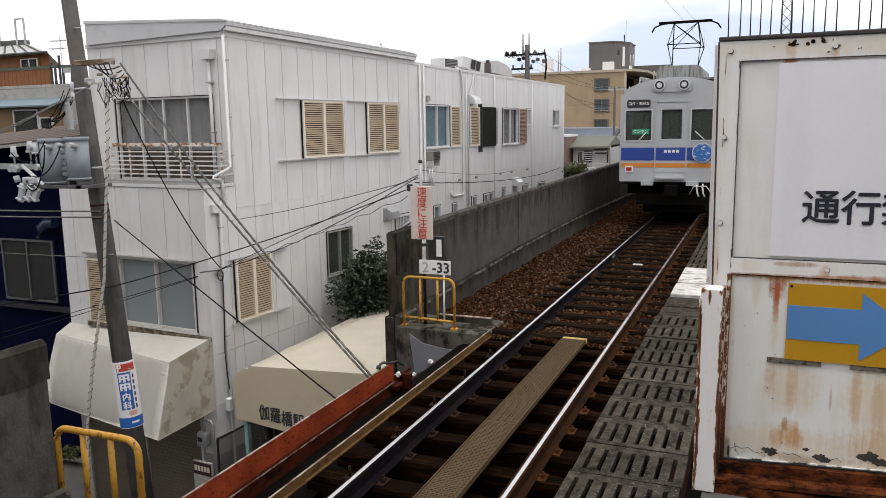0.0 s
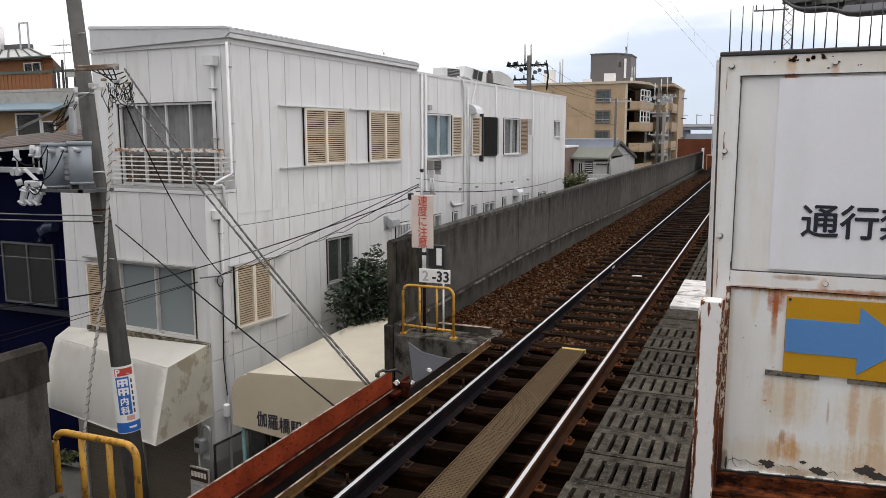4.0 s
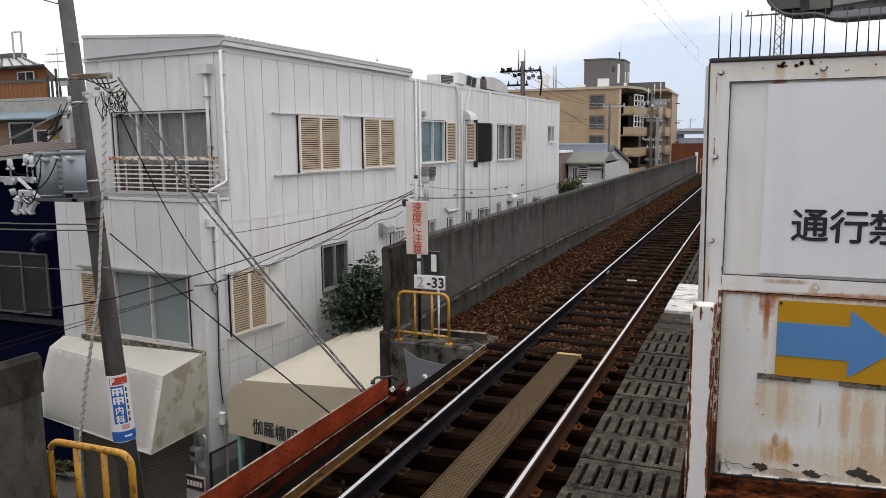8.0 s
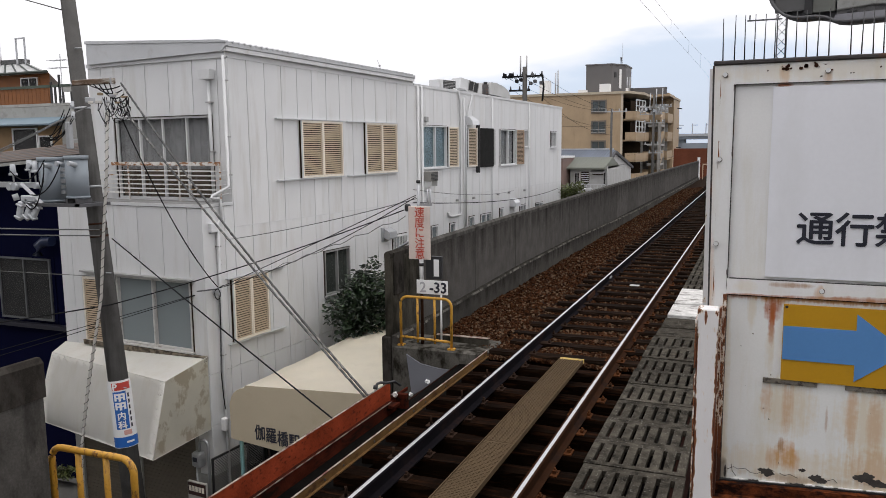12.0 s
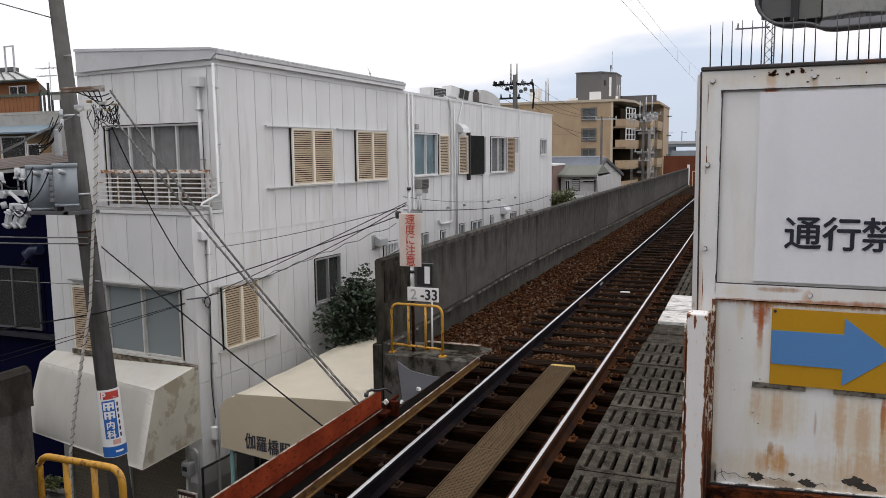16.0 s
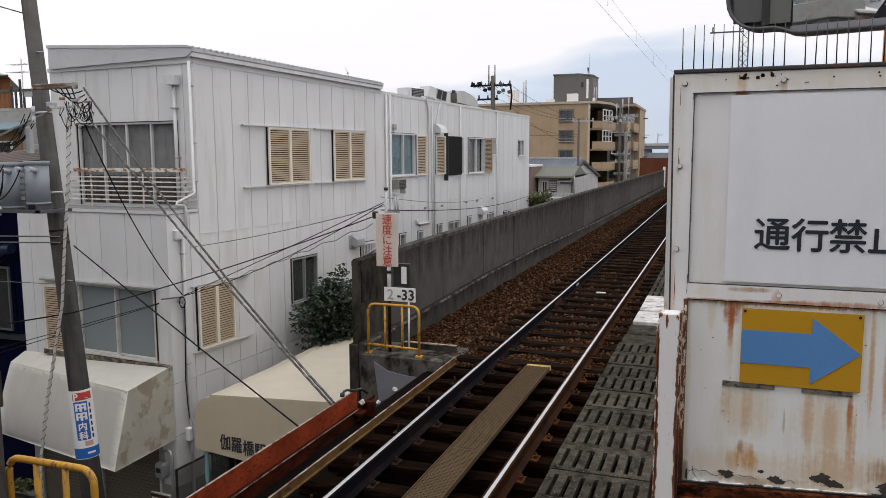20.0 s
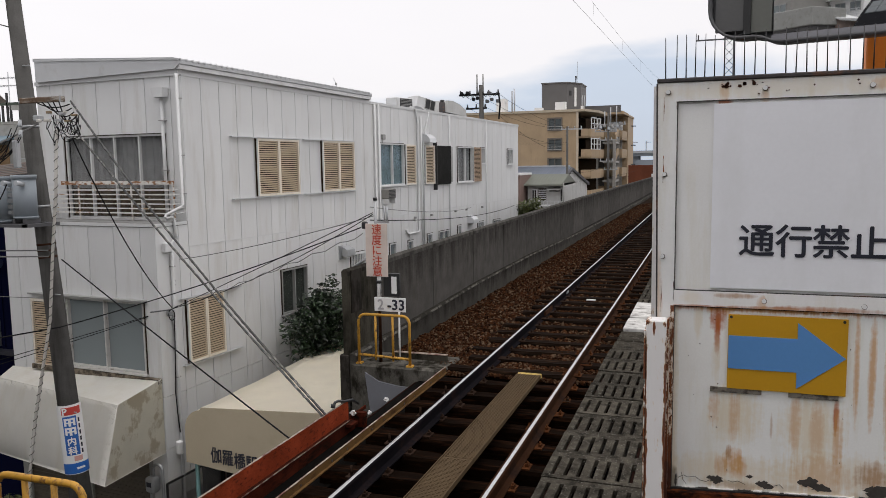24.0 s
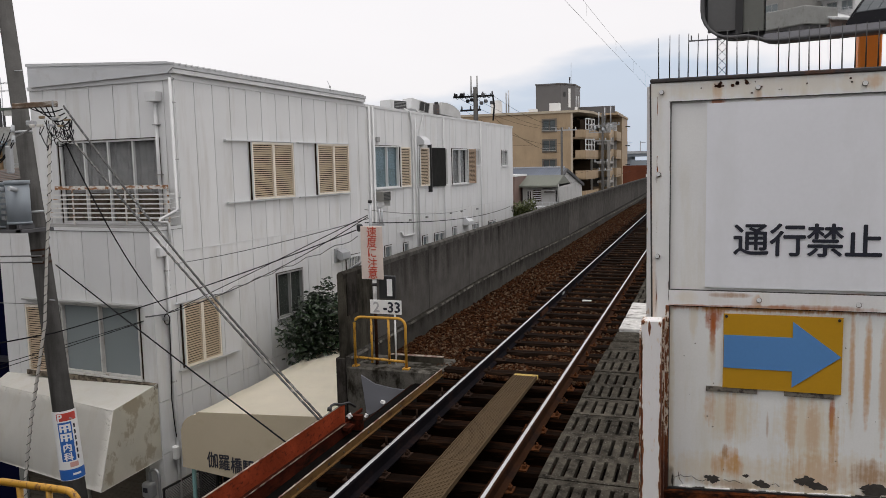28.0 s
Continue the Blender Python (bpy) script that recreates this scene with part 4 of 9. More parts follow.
def parapet_wall(y0, y1, step, rise=0.0, first=None):
    wall = thing("wall_west", "dark weathered concrete parapet wall along the track", "wall", kind="structure")
    y = y0

    def crest(bm):
        """The far wall's top climbs a little along the track."""
        for v in bm.verts:
            if v.co.z > 0.5 and rise == 0:
                v.co.z += float(np.interp(v.co.y, (9.2, 13, 20, 30), (-0.03, 0.0, 0.03, 0.06)))
        return bm
    while y < y1 - 0.05:
        e = min(y + (first if first and y == y0 else step), y1)
        bm = prism([(-2.42, -0.6), (-2.42, 1.155 + rise), (-2.45, 1.185 + rise), (-2.48, 1.185 + rise), (-2.51, 1.155 + rise), (-2.51, G), (-2.42, G)], "y", y, e - 0.026)
        part("panel", crest(bm), CONCRETE_NEAR if rise < 0 else CONCRETE_OLD if y == y0 else CONCRETE_WALL, wall)
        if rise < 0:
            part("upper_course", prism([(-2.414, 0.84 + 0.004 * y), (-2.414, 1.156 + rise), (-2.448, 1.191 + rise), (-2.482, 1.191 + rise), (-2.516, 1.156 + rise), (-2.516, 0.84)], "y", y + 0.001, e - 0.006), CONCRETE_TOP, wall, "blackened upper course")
        else:
            part("coping", crest(prism([(-2.416, 1.10), (-2.416, 1.158), (-2.449, 1.190), (-2.481, 1.190), (-2.514, 1.158), (-2.514, 1.10)], "y", y + 0.001, e - 0.008)), CONCRETE_TOP if y == y0 else CONCRETE_NEAR, wall, "blackened coping" if y == y0 else "")
        def lift(v):
            return 0.0 if rise < 0 else float(np.interp(v, (9, 11.2, 13, 15, 20, 29, 52), (-0.02, -0.02, 0.04, 0.08, 0.09, -0.05, -0.15)))
        pl = part("plinth", ramp_prism([(-2.419, -0.6), (-2.335, -0.6), (-2.335, 0.0), (-2.35, 0.02), (-2.419, 0.03)], y, e, lift(y), lift(e)), PLINTH if rise == 0 else CONCRETE, wall)
        part("ledge_edge", ramp_prism([(-2.337, -0.004), (-2.331, -0.004), (-2.346, 0.026), (-2.352, 0.026)], y + 0.02, e - 0.03, lift(y), lift(e)), LEDGE_PALE, pl, "worn pale edge")
        y = e
    part("backing", boxes((-2.50, -2.44, y0 + 0.05, y1 - 0.05, G, 1.05)), GAP_BLACK, wall)
    return wall


parapet_wall(9.22, 66.0, 2.43, 0.0, 0.95)
parapet_wall(-20, 3.76, 4.6, -0.06)


def pier(yf, yb, top=-0.125):
    p = thing("pier", "stained concrete bridge pier with a flat top", "pier", kind="structure")
    bm = soft_box(-2.41, -1.08, min(yf, yb), max(yf, yb), G, top, 0.02)
    part("block", bm, PIER_FACE, p)
    return p


pier(9.2, 9.95)
pier(3.15, 3.95, -0.2)
solo("upstand_edge", boxes((-1.95, -1.18, 9.655, 9.725, -0.0449, -0.036)), PALE_EDGE, "pale worn edge strip on the pier upstand", "edge strip", kind="structure")
solo("upstand", soft_box(-1.95, -1.18, 9.66, 9.72, -0.13, -0.045, 0.006), CONCRETE_OLD, "thin pale-edged concrete upstand on the pier", "concrete kerb", kind="structure")
solo("flashing_sheet", prism([(-2.18, -0.22), (-1.98, -0.33), (-1.72, -0.37), (-1.5, -0.38), (-1.16, -0.28), (-1.10, -0.36), (-1.80, -0.60), (-2.11, -0.78)], "y", 9.17, 9.195), surf("grey_blue_sheet", (0.17, 0.175, 0.195), 0.5, 0.1, 0.1, 4), "loose grey sheet hung on the pier face", "metal sheet")
solo("abutment", boxes((-1.0, 6.0, 9.3, 9.74, G, -0.42), (-1.0, 1.4, 3.2, 3.69, G, -0.42)), CONCRETE, "dark concrete bridge abutment", "abutment", kind="structure")


def yellow_rail(at, t):
    r = thing("guard_rail", "yellow painted tubular guard rail with worn paint", "guard rail", at, "guard rails on the piers")
    w, h = 0.74, 0.68
    arc = [(0, 0, 0.02), (0, 0, h - 0.1)] + [(0.1 - 0.1 * math.cos(a), 0, h - 0.1 + 0.1 * math.sin(a)) for a in np.linspace(0.2, 1.57, 5)]
    arc += [(w - 0.1 + 0.1 * math.sin(a), 0, h - 0.1 + 0.1 * math.cos(a)) for a in np.linspace(0, 1.37, 5)] + [(w, 0, h - 0.1), (w, 0, 0.02)]
    part("hoop", tube(bmesh.new(), arc, t, 10), YELLOW, r)
    for x in (0.25, 0.5):
        part("upright", bar((x, 0, 0.06), (x, 0, h), t * 0.85, 10), YELLOW, r)
    part("lower_bar", bar((0, 0, 0.125), (w, 0, 0.10), t * 0.95, 10), YELLOW, r)
    for x in (0, w):
        part("foot", boxes((x - 0.045, x + 0.045, -0.045, 0.045, 0.0, 0.02)), YELLOW, r)
    return r


# brown stained end block of the parapet and slim posts on the pier
solo("wall_footing", soft_box(-2.56, -2.425, 9.19, 9.34, G, -0.01, 0.01), CONCRETE_TOP, "blackened concrete footing at the end of the parapet wall", "concrete block", kind="structure")
solo("end_stain_slab", soft_box(-2.418, -2.405, 9.30, 9.62, 0.55, 1.14, 0.004), CONCRETE_TOP, "blackened concrete slab fixed to the parapet wall", "concrete slab", kind="structure")
solo("marker_post", bar((-1.80, 9.50, -0.125), (-1.80, 9.50, 0.60), 0.014, 8), SIGN_WHITE, "slim white marker post on the pier", "post")
yellow_rail(pose(-2.30, 9.27, -0.125), 0.019)
yellow_rail(pose(-2.44, 3.78, -0.2, 0, 0, 1), 0.025)


# ---- signs on the far pier ----
def pier_signs():
    s = thing("speed_sign", "faded white speed warning sign with red lettering on a thin post", "sign", pose(-0.029, 0, 0))
    part("post", bar((-2.02, 9.42, -0.125), (-2.02, 9.42, 1.74), 0.022, 10), RUST, s, "rusty post")
    part("sleeve", bar((-2.02, 9.42, 0.75), (-2.02, 9.42, 1.08), 0.028, 10), SIGN_WHITE, s, "white sleeve")
    part("clamp", bar((-2.02, 9.42, 0.96), (-2.02, 9.42, 1.0), 0.036, 10), BLACK, s)
    face = part("board", soft_box(-2.185, -1.868, 9.375, 9.39, 1.055, 1.77, 0.004), SIGN_PINK, s, "faded pinkish board")
    for i, ch in enumerate("速度に注意"):
        part("letter", lettering(ch, 0.150, 0.002, 0.0015), INK_RED, face, "", pose(-2.020, 9.373, 1.695 - 0.14 * i))
    mark = part("marker_box", soft_box(-1.95, -1.72, 9.40, 9.46, 0.79, 1.10, 0.006), BLACK, s, "black marker box")
    part("white_bar", boxes((-1.83, -1.755, 9.394, 9.402, 0.83, 1.06)), SIGN_WHITE, mark)
    km = part("number_board", soft_box(-2.08, -1.625, 9.38, 9.395, 0.585, 0.775, 0.003), SIGN_WHITE, s, "white board with black figures")
    part("figure", lettering("2", 0.195, 0.002, 0.004), INK_GREY, km, "worn grey figure", pose(-1.985, 9.377, 0.68))
    part("figure", lettering("-33", 0.195, 0.002, 0.005), INK, km, "", pose(-1.765, 9.377, 0.68))
    b = thing("wire_bracket", "grey steel post on the wall with cable clamps", "bracket")
    part("post", bar((-2.5, 9.6, 1.15), (-2.16, 9.6, 1.35), 0.018), GALV, b)
    up = part("upright", bar((-2.16, 9.6, 1.3), (-2.16, 9.6, 2.09), 0.022), GALV, b)
    part("cap", bar((-2.16, 9.6, 2.07), (-2.16, 9.6, 2.11), 0.028, 10), BLACK, up)
    for x in (-2.025, -1.985):
        part("insulator", tube(bmesh.new(), [(x, 9.6, 1.78), (x, 9.6, 1.85), (x, 9.6, 1.86), (x, 9.6, 1.99)], 0.013, 8), GALV, b)
    part("arm", boxes((-2.18, -1.96, 9.59, 9.61, 1.76, 1.79)), GALV, b)
    part("clamp", soft_box(-2.36, -2.28, 9.56, 9.62, 1.68, 1.78, 0.015), BLACK, b)


pier_signs()


# ---- white barrier at the platform end ----
def barrier():
    Y, X0, X1 = 3.3, 1.945, 3.25
    b = thing("barrier", "rusting white steel barrier with spikes at the platform end", "barrier")
    part("lower_panel", boxes((2.03, X1, Y + 0.012, Y + 0.02, 1.10, 1.95)), BOARD_WHITE, b, "white sheet streaked with rust")
    part("upper_panel", boxes((2.03, X1, Y + 0.012, Y + 0.02, 2.01, 2.79)), BOARD_FRAME, b)
    part("side_frame", prism([(1.976, 1.05), (2.03, 1.05), (2.03, 2.865), (1.954, 2.865)], "y", Y, Y + 0.05), BOARD_FRAME, b)
    part("back_post", prism([(1.936, 1.05), (1.985, 1.05), (1.965, 2.862), (1.931, 2.862)], "y", Y + 0.09, Y + 0.13), BOARD_POST, b, "pale rusted upright behind the frame")
    part("side_lip", prism([(1.969, 1.05), (1.9755, 1.05), (1.9535, 2.865), (1.947, 2.865)], "y", Y - 0.001, Y + 0.06), CAP_DARK, b, "dark edge strip")
    part("inner_lip", boxes((2.0305, 2.034, Y - 0.001, Y + 0.0115, 2.015, 2.788)), CAP_DARK, b, "dark gap at the panel edge")
    part("upper_lip", boxes((2.0345, X1, Y + 0.0005, Y + 0.0115, 2.7865, 2.7898)), CAP_DARK, b)
    part("top_frame", boxes((2.03, X1, Y + 0.001, Y + 0.05, 2.79, 2.865)), BOARD_FRAME, b)
    # thin dark strips draw the band's shadow lines along its seams
    part("seam", boxes((2.036, X1, Y + 0.0005, Y + 0.0113, 1.9465, 1.9505)), RUST, b, "rust-dark seam drawn as the band's shadow line")
    part("seam", boxes((2.036, X1, Y + 0.0005, Y + 0.0113, 2.0145, 2.0178)), CAP_DARK, b, "dark seam drawn as the band's upper shadow line")
    part("middle_band", boxes((2.03, X1, Y - 0.004, Y + 0.04, 1.951, 2.014)), BOARD_BAND, b, "band with brown rust")
    part("cap", soft_box(X0 + 0.004, X1, Y - 0.008, Y + 0.10, 2.866, 2.883, 0.004), CAP_DARK, b, "dark weathered cap strip")
    film = part("sign_film", boxes((2.172, X1, Y + 0.002, Y + 0.0115, 2.03, 2.775)), PANEL_FILM, b, "white sign with black characters")
    for i, ch in enumerate("通行禁止"):
        part("character", lettering(ch, 0.138, 0.002, 0.0022), INK, film, "", pose(2.345 + 0.1345 * i, Y, 2.228))
    arrow = part("arrow_board", boxes((2.247, 2.688, Y + 0.001, Y + 0.0115, 1.613, 1.922)), SIGN_OCHRE, b, "ochre board with a blue arrow")
    part("arrow", prism([(2.249, 1.835), (2.508, 1.835), (2.508, 1.900), (2.684, 1.765), (2.508, 1.631), (2.508, 1.698), (2.249, 1.698)], "y", Y - 0.002, Y + 0.0008), SIGN_BLUE, arrow, "flat blue arrow")
    for x in (2.258, 2.674):
        part("screw", bar((x, Y - 0.003, 1.912), (x, Y + 0.002, 1.912), 0.006, 8), BLACK, arrow)
    for x0, x1 in ((2.182, 2.381), (2.482, 2.664)):
        part("tape_strip", boxes((x0, x1, Y + 0.004, Y + 0.0118, 1.592, 1.6125)), TAPE, b, "torn tape remnant")
    tilt = Matrix.Translation((2.03, 0, 1.14)) @ Matrix.Rotation(radians(-3.2), 4, "Y")
    base = part("base_angle", boxes((-0.05, 1.25, Y - 0.03, Y + 0.011, -0.055, 0.012), (-0.05, 1.25, Y - 0.10, Y - 0.0305, -0.055, -0.035)), RUST_BRIGHT, b, "heavily rusted base angle", tilt)
    part("sill", boxes((X0, X1, Y - 0.1, Y + 0.05, 1.04, 1.09)), RUST_BRIGHT, b)
    part("post", soft_box(1.928, 2.008, Y - 0.12, Y - 0.035, 1.05, 1.905, 0.005), BOARD_POST, b, "square white post with rusted edges")
    part("post_edge", boxes((1.922, 1.9275, Y - 0.120, Y - 0.03, 1.05, 1.62)), BOARD_FLANGE, b)
    part("post_edge", boxes((1.921, 1.9275, Y - 0.122, Y - 0.03, 1.66, 1.86)), BOARD_POST, b)
    part("post_edge", boxes((2.0085, 2.017, Y - 0.06, Y - 0.004, 1.05, 1.90)), BOARD_FLANGE, b)
    part("flange", boxes((2.0175, 2.0325, Y - 0.003, Y - 0.0005, 1.10, 1.949)), BOARD_FLANGE, b, "rust-eaten flange with flaking paint")
    part("inner_lip", boxes((2.0328, 2.0352, Y - 0.001, Y + 0.0115, 1.16, 1.949)), CAP_DARK, b, "dark gap at the panel edge")
    part("gap", boxes((0.0, 1.22, Y - 0.004, Y + 0.0112, 0.0122, 0.019)), BLACK, base, "black gap over the base angle")
    for x, z in ((1.994, 2.828), (1.984, 2.496), (1.982, 2.156), (2.359, 2.829), (2.379, 1.984), (2.733, 2.824), (2.738, 1.978)):
        bolt = part("bolt", bar((x, Y - 0.011, z), (x, Y + 0.001, z), 0.0090, 10), SIGN_WHITE, b)
        part("washer", bar((x + 0.001, Y - 0.006, z - 0.001), (x + 0.001, Y + 0.0005, z - 0.001), 0.0104, 12), RUST, bolt, "rusted washer")
    # ragged rust along the edges of post, frame and panel
    rng = random.Random(11)

    def ragged(x, z0, z1, w, side, y, m, step=0.012, name="rust_edge"):
        n = max(3, int((z1 - z0) / step))
        inner, run = [], 0.4
        for i in range(n + 1):
            run = min(1.0, max(0.03, run + rng.uniform(-0.45, 0.45)))
            inner.append((x + side * w * run * (0.6 + 0.4 * math.sin(9.0 * i / n + x * 40)), z0 + (z1 - z0) * i / n))
        part(name, prism([(x, z0), *inner, (x, z1)] if side > 0 else [(x, z1), *inner[::-1], (x, z0)], "y", y - 0.0012, y + 0.0005), m, b)

    for z0, z1 in ((1.92, 2.10), (2.25, 2.33), (2.46, 2.60), (2.71, 2.84)):
        ragged(1.978, z0, z1 - 0.03, 0.005, 1, Y - 0.0006, RUST_ORANGE)
        ragged(2.0295, z0 + 0.05, z1 - 0.05, 0.003, -1, Y - 0.0006, RUST)
    # broken bright paint strips that draw the gleaming edge over the base, and cracks in the paint above it
    x = 0.05
    while x < 1.15:
        w, hgt = rng.uniform(0.02, 0.10), rng.uniform(0.003, 0.006)
        pts = [(x + w * i / 6, 0.0192) for i in range(7)] + [(x + w * i / 6, 0.0195 + hgt * rng.uniform(0.3, 1.2)) for i in range(6, -1, -1)]
        part("paint_lip", prism(pts, "y", Y + 0.004, Y + 0.0112), BOARD_BAND if rng.random() < 0.45 else BARE_PATCH, base)
        x += w + rng.uniform(0.0, 0.03)
    for line in ([(2.06, 1.20), (2.085, 1.214), (2.10, 1.206), (2.13, 1.214), (2.15, 1.199), (2.175, 1.196), (2.19, 1.206)], [(2.26, 1.214), (2.28, 1.206), (2.30, 1.214), (2.33, 1.202)], [(2.43, 1.205), (2.46, 1.218), (2.475, 1.204)], [(2.075, 1.225), (2.08, 1.195), (2.095, 1.176)]):
        for (xa, za), (xb, zb) in zip(line, line[1:]):
            part("crack", bar((xa, Y + 0.0116, za), (xb, Y + 0.0116, zb), 0.0011, 5), BARE_PATCH, b)
    rng = random.Random(8)
    for k, (x, z, w, h) in enumerate(((2.216, 1.210, 0.030, 0.017), (2.195, 1.216, 0.02, 0.009), (2.344, 1.238, 0.014, 0.007), (2.398, 1.212, 0.026, 0.014), (2.418, 1.202, 0.02, 0.012), (2.572, 1.240, 0.040, 0.020), (2.615, 1.222, 0.042, 0.016), (2.82, 1.232, 0.05, 0.028), (2.052, 1.19, 0.005, 0.03))):
        pts = [(x + w * rng.uniform(0.6, 1.2) * math.cos(a), z + h * rng.uniform(0.55, 1.3) * math.sin(a)) for a in np.linspace(0, 2 * math.pi, 27)[:-1]]
        part("flake_patch", prism(pts, "y", Y + 0.0105, Y + (0.0118, 0.0115)[k % 2]) if k % 2 else prism(pts, "y", Y + 0.0112, Y + 0.0119), BARE_PATCH, b, "bare patch where paint has flaked")
    for k in range(46):
        x = 2.19 + 0.14 * rng.random() if k < 9 else rng.uniform(2.08, 2.95)
        z, q = (rng.uniform(2.838, 2.858), rng.uniform(0.004, 0.009)) if k < 9 else (rng.uniform(2.80, 2.86), rng.uniform(0.0015, 0.004)) if k < 26 else (rng.uniform(1.22, 1.93), rng.uniform(0.001, 0.003))
        pts = [(x + q * rng.uniform(0.7, 1.5) * math.cos(a), z + q * rng.uniform(0.6, 1.2) * math.sin(a)) for a in np.linspace(0, 2 * math.pi, 9)[:-1]]
        d = 0.0 if k < 26 else 0.012
        part("rust_spot", prism(pts, "y", Y + d - 0.0012, Y + d + 0.002), RUST, b)
    for x in (1.983, 2.025, 2.062, 2.097, 2.133, 2.17, 2.207, 2.244, 2.281, 2.319, 2.358, 2.431, 2.467, 2.505, 2.539, 2.576, 2.613, 2.653, 2.697, 2.733, 2.774, 2.815, 2.853, 2.89, 2.93, 2.97):
        part("spike", bar((x, Y + 0.0, 2.88), (x + rng.uniform(-0.004, 0.002), Y + 0.0, 3.05 + rng.uniform(-0.006, 0.006)), 0.003, 6, 0.0015), BLACK, b)
    return b


barrier()


# ---- white building ----
BX, BYY, BT = -6.367, 11.039, -4.698
white = thing("white_building", "two-storey white panelled house with louvred shutters over a shop", "building", pose(BX, BYY, G, 0, 0, BT))


def wpart(name, bm, material, parent=white, label=""):
    if parent is white:
        return part(name, bm, material, parent, label, Matrix.Translation((0, 0, -G)))
    return part(name, bm, material, parent, label)


def window_unit(axis, a0, a1, z0, z1, t, out, panes=2, glass=GLASS, back=None, frame_mat=WHITE_TRIM, sill=True, add=None, proud=0.03):
    """A framed window in a hole; t: the wall's outer plane, out: +1 or -1 for the outer side."""
    put = add or wpart

    def slab(a, b, c, d, p, q):
        lo, hi = min(t + p * out, t + q * out), max(t + p * out, t + q * out)
        return (a, b, lo, hi, c, d) if axis == "x" else (lo, hi, a, b, c, d)

    f, bm = 0.032, bmesh.new()
    w = (a1 - a0 - 2 * f) / panes
    lights = [(a0 + f + w * i + (0.015 if i else 0), a0 + f + w * (i + 1) - (0.015 if i < panes - 1 else 0), z0 + f, z1 - f) for i in range(panes)]
    holed(bm, axis, a0, a1, z0, z1, min(t - 0.06 * out, t + proud * out), max(t - 0.06 * out, t + proud * out), lights)
    win = put("window", bm, frame_mat)
    o1, o2 = min(t + 0.001 * out, t + 0.022 * out), max(t + 0.001 * out, t + 0.022 * out)
    part("gasket", holed(bmesh.new(), axis, a0 - 0.014, a1 + 0.014, z0 - 0.014, z1 + 0.014, o1, o2, [(a0 - 0.002, a1 + 0.002, z0 - 0.002, z1 + 0.002)]), SLOT_DARK, win, "dark sealing gap")
    for i in range(panes):
        pane = part("pane", boxes(slab(a0 + f + w * i + 0.004, a0 + f + w * (i + 1) - 0.004, z0 + f, z1 - f, -0.04 - 0.012 * (i % 2), -0.034 - 0.012 * (i % 2))), glass, win)
        pane.visible_shadow = False
    if sill:
        part("sill", boxes(slab(a0 - 0.03, a1 + 0.03, z0 - 0.03, z0 - 0.001, -0.02, 0.07)), frame_mat, win)
    if back is not None:
        folds = bmesh.new()
        n = max(6, int((a1 - a0) / 0.045))
        pts = []
        for i in range(n + 1):
            a, d = a0 + (a1 - a0) * i / n, -0.105 - 0.024 * math.sin(i * 1.9) - 0.014 * math.sin(i * 0.7)
            pts.append((a, t + d * out))
        low = [folds.verts.new((p[0], p[1], z0) if axis == "x" else (p[1], p[0], z0)) for p in pts]
        top = [folds.verts.new((p[0], p[1], z1) if axis == "x" else (p[1], p[0], z1)) for p in pts]
        for i in range(n):
            folds.faces.new((low[i], low[i + 1], top[i + 1], top[i]))
        part("curtain", folds, back, win)
    return win


def louvre_shutter(axis, a0, a1, z0, z1, t, out, leaves=2, material=LOUVRE, parent=white):
    def slab(a, b, c, d, p, q):
        lo, hi = min(t + p * out, t + q * out), max(t + p * out, t + q * out)
        return (a, b, lo, hi, c, d) if axis == "x" else (lo, hi, a, b, c, d)

    w = (a1 - a0) / leaves
    bm, sl, back = bmesh.new(), bmesh.new(), bmesh.new()
    for i in range(leaves):
        b0, b1 = a0 + w * i, a0 + w * (i + 1)
        for s in ((b0, b0 + 0.035, z0, z1), (b1 - 0.035, b1, z0, z1), (b0 + 0.035, b1 - 0.035, z0, z0 + 0.04), (b0 + 0.035, b1 - 0.035, z1 - 0.04, z1)):
            box(bm, *slab(*s, 0.02, 0.06))
        z = z0 + 0.045
        while z < z1 - 0.05:
            box(sl, *slab(b0 + 0.034, b1 - 0.034, z, z + 0.026, 0.040, 0.054))
            z += 0.0425
        # dark backing puts the shade between the slats into colour
        box(back, *slab(b0 + 0.03, b1 - 0.03, z0 + 0.03, z1 - 0.03, 0.016, 0.020))
    if leaves > 1:
        part_line = (a0 + a1) / 2
        box(bm, *slab(part_line - 0.012, part_line + 0.012, z0, z1, 0.0605, 0.066))
    sh = wpart("louvre_shutter", bm, LOUVRE_FRAME if material is LOUVRE else material, parent, "brown louvred shutter" if material is LOUVRE_BROWN else "beige louvred shutter")
    tagged(part("slats", sl, material, sh), kind="stuff")
    part("backing", back, SLOT_DARK, sh)
    for s in ((a0 - 0.022, a0 - 0.002, z0, z1), (a1 + 0.002, a1 + 0.022, z0, z1)):
        part("jamb", boxes(slab(*s, 0.012, 0.066)), WHITE_TRIM, sh, "pale jamb")
    # dark strip drawn in place of the shaded gap at the jamb
    part("seal", boxes(slab(a0 - 0.028, a0 - 0.0225, z0, z1, 0.001, 0.04)), SLOT_DARK, sh, "thin dark strip drawn for the gap beside the shutter")
    return sh


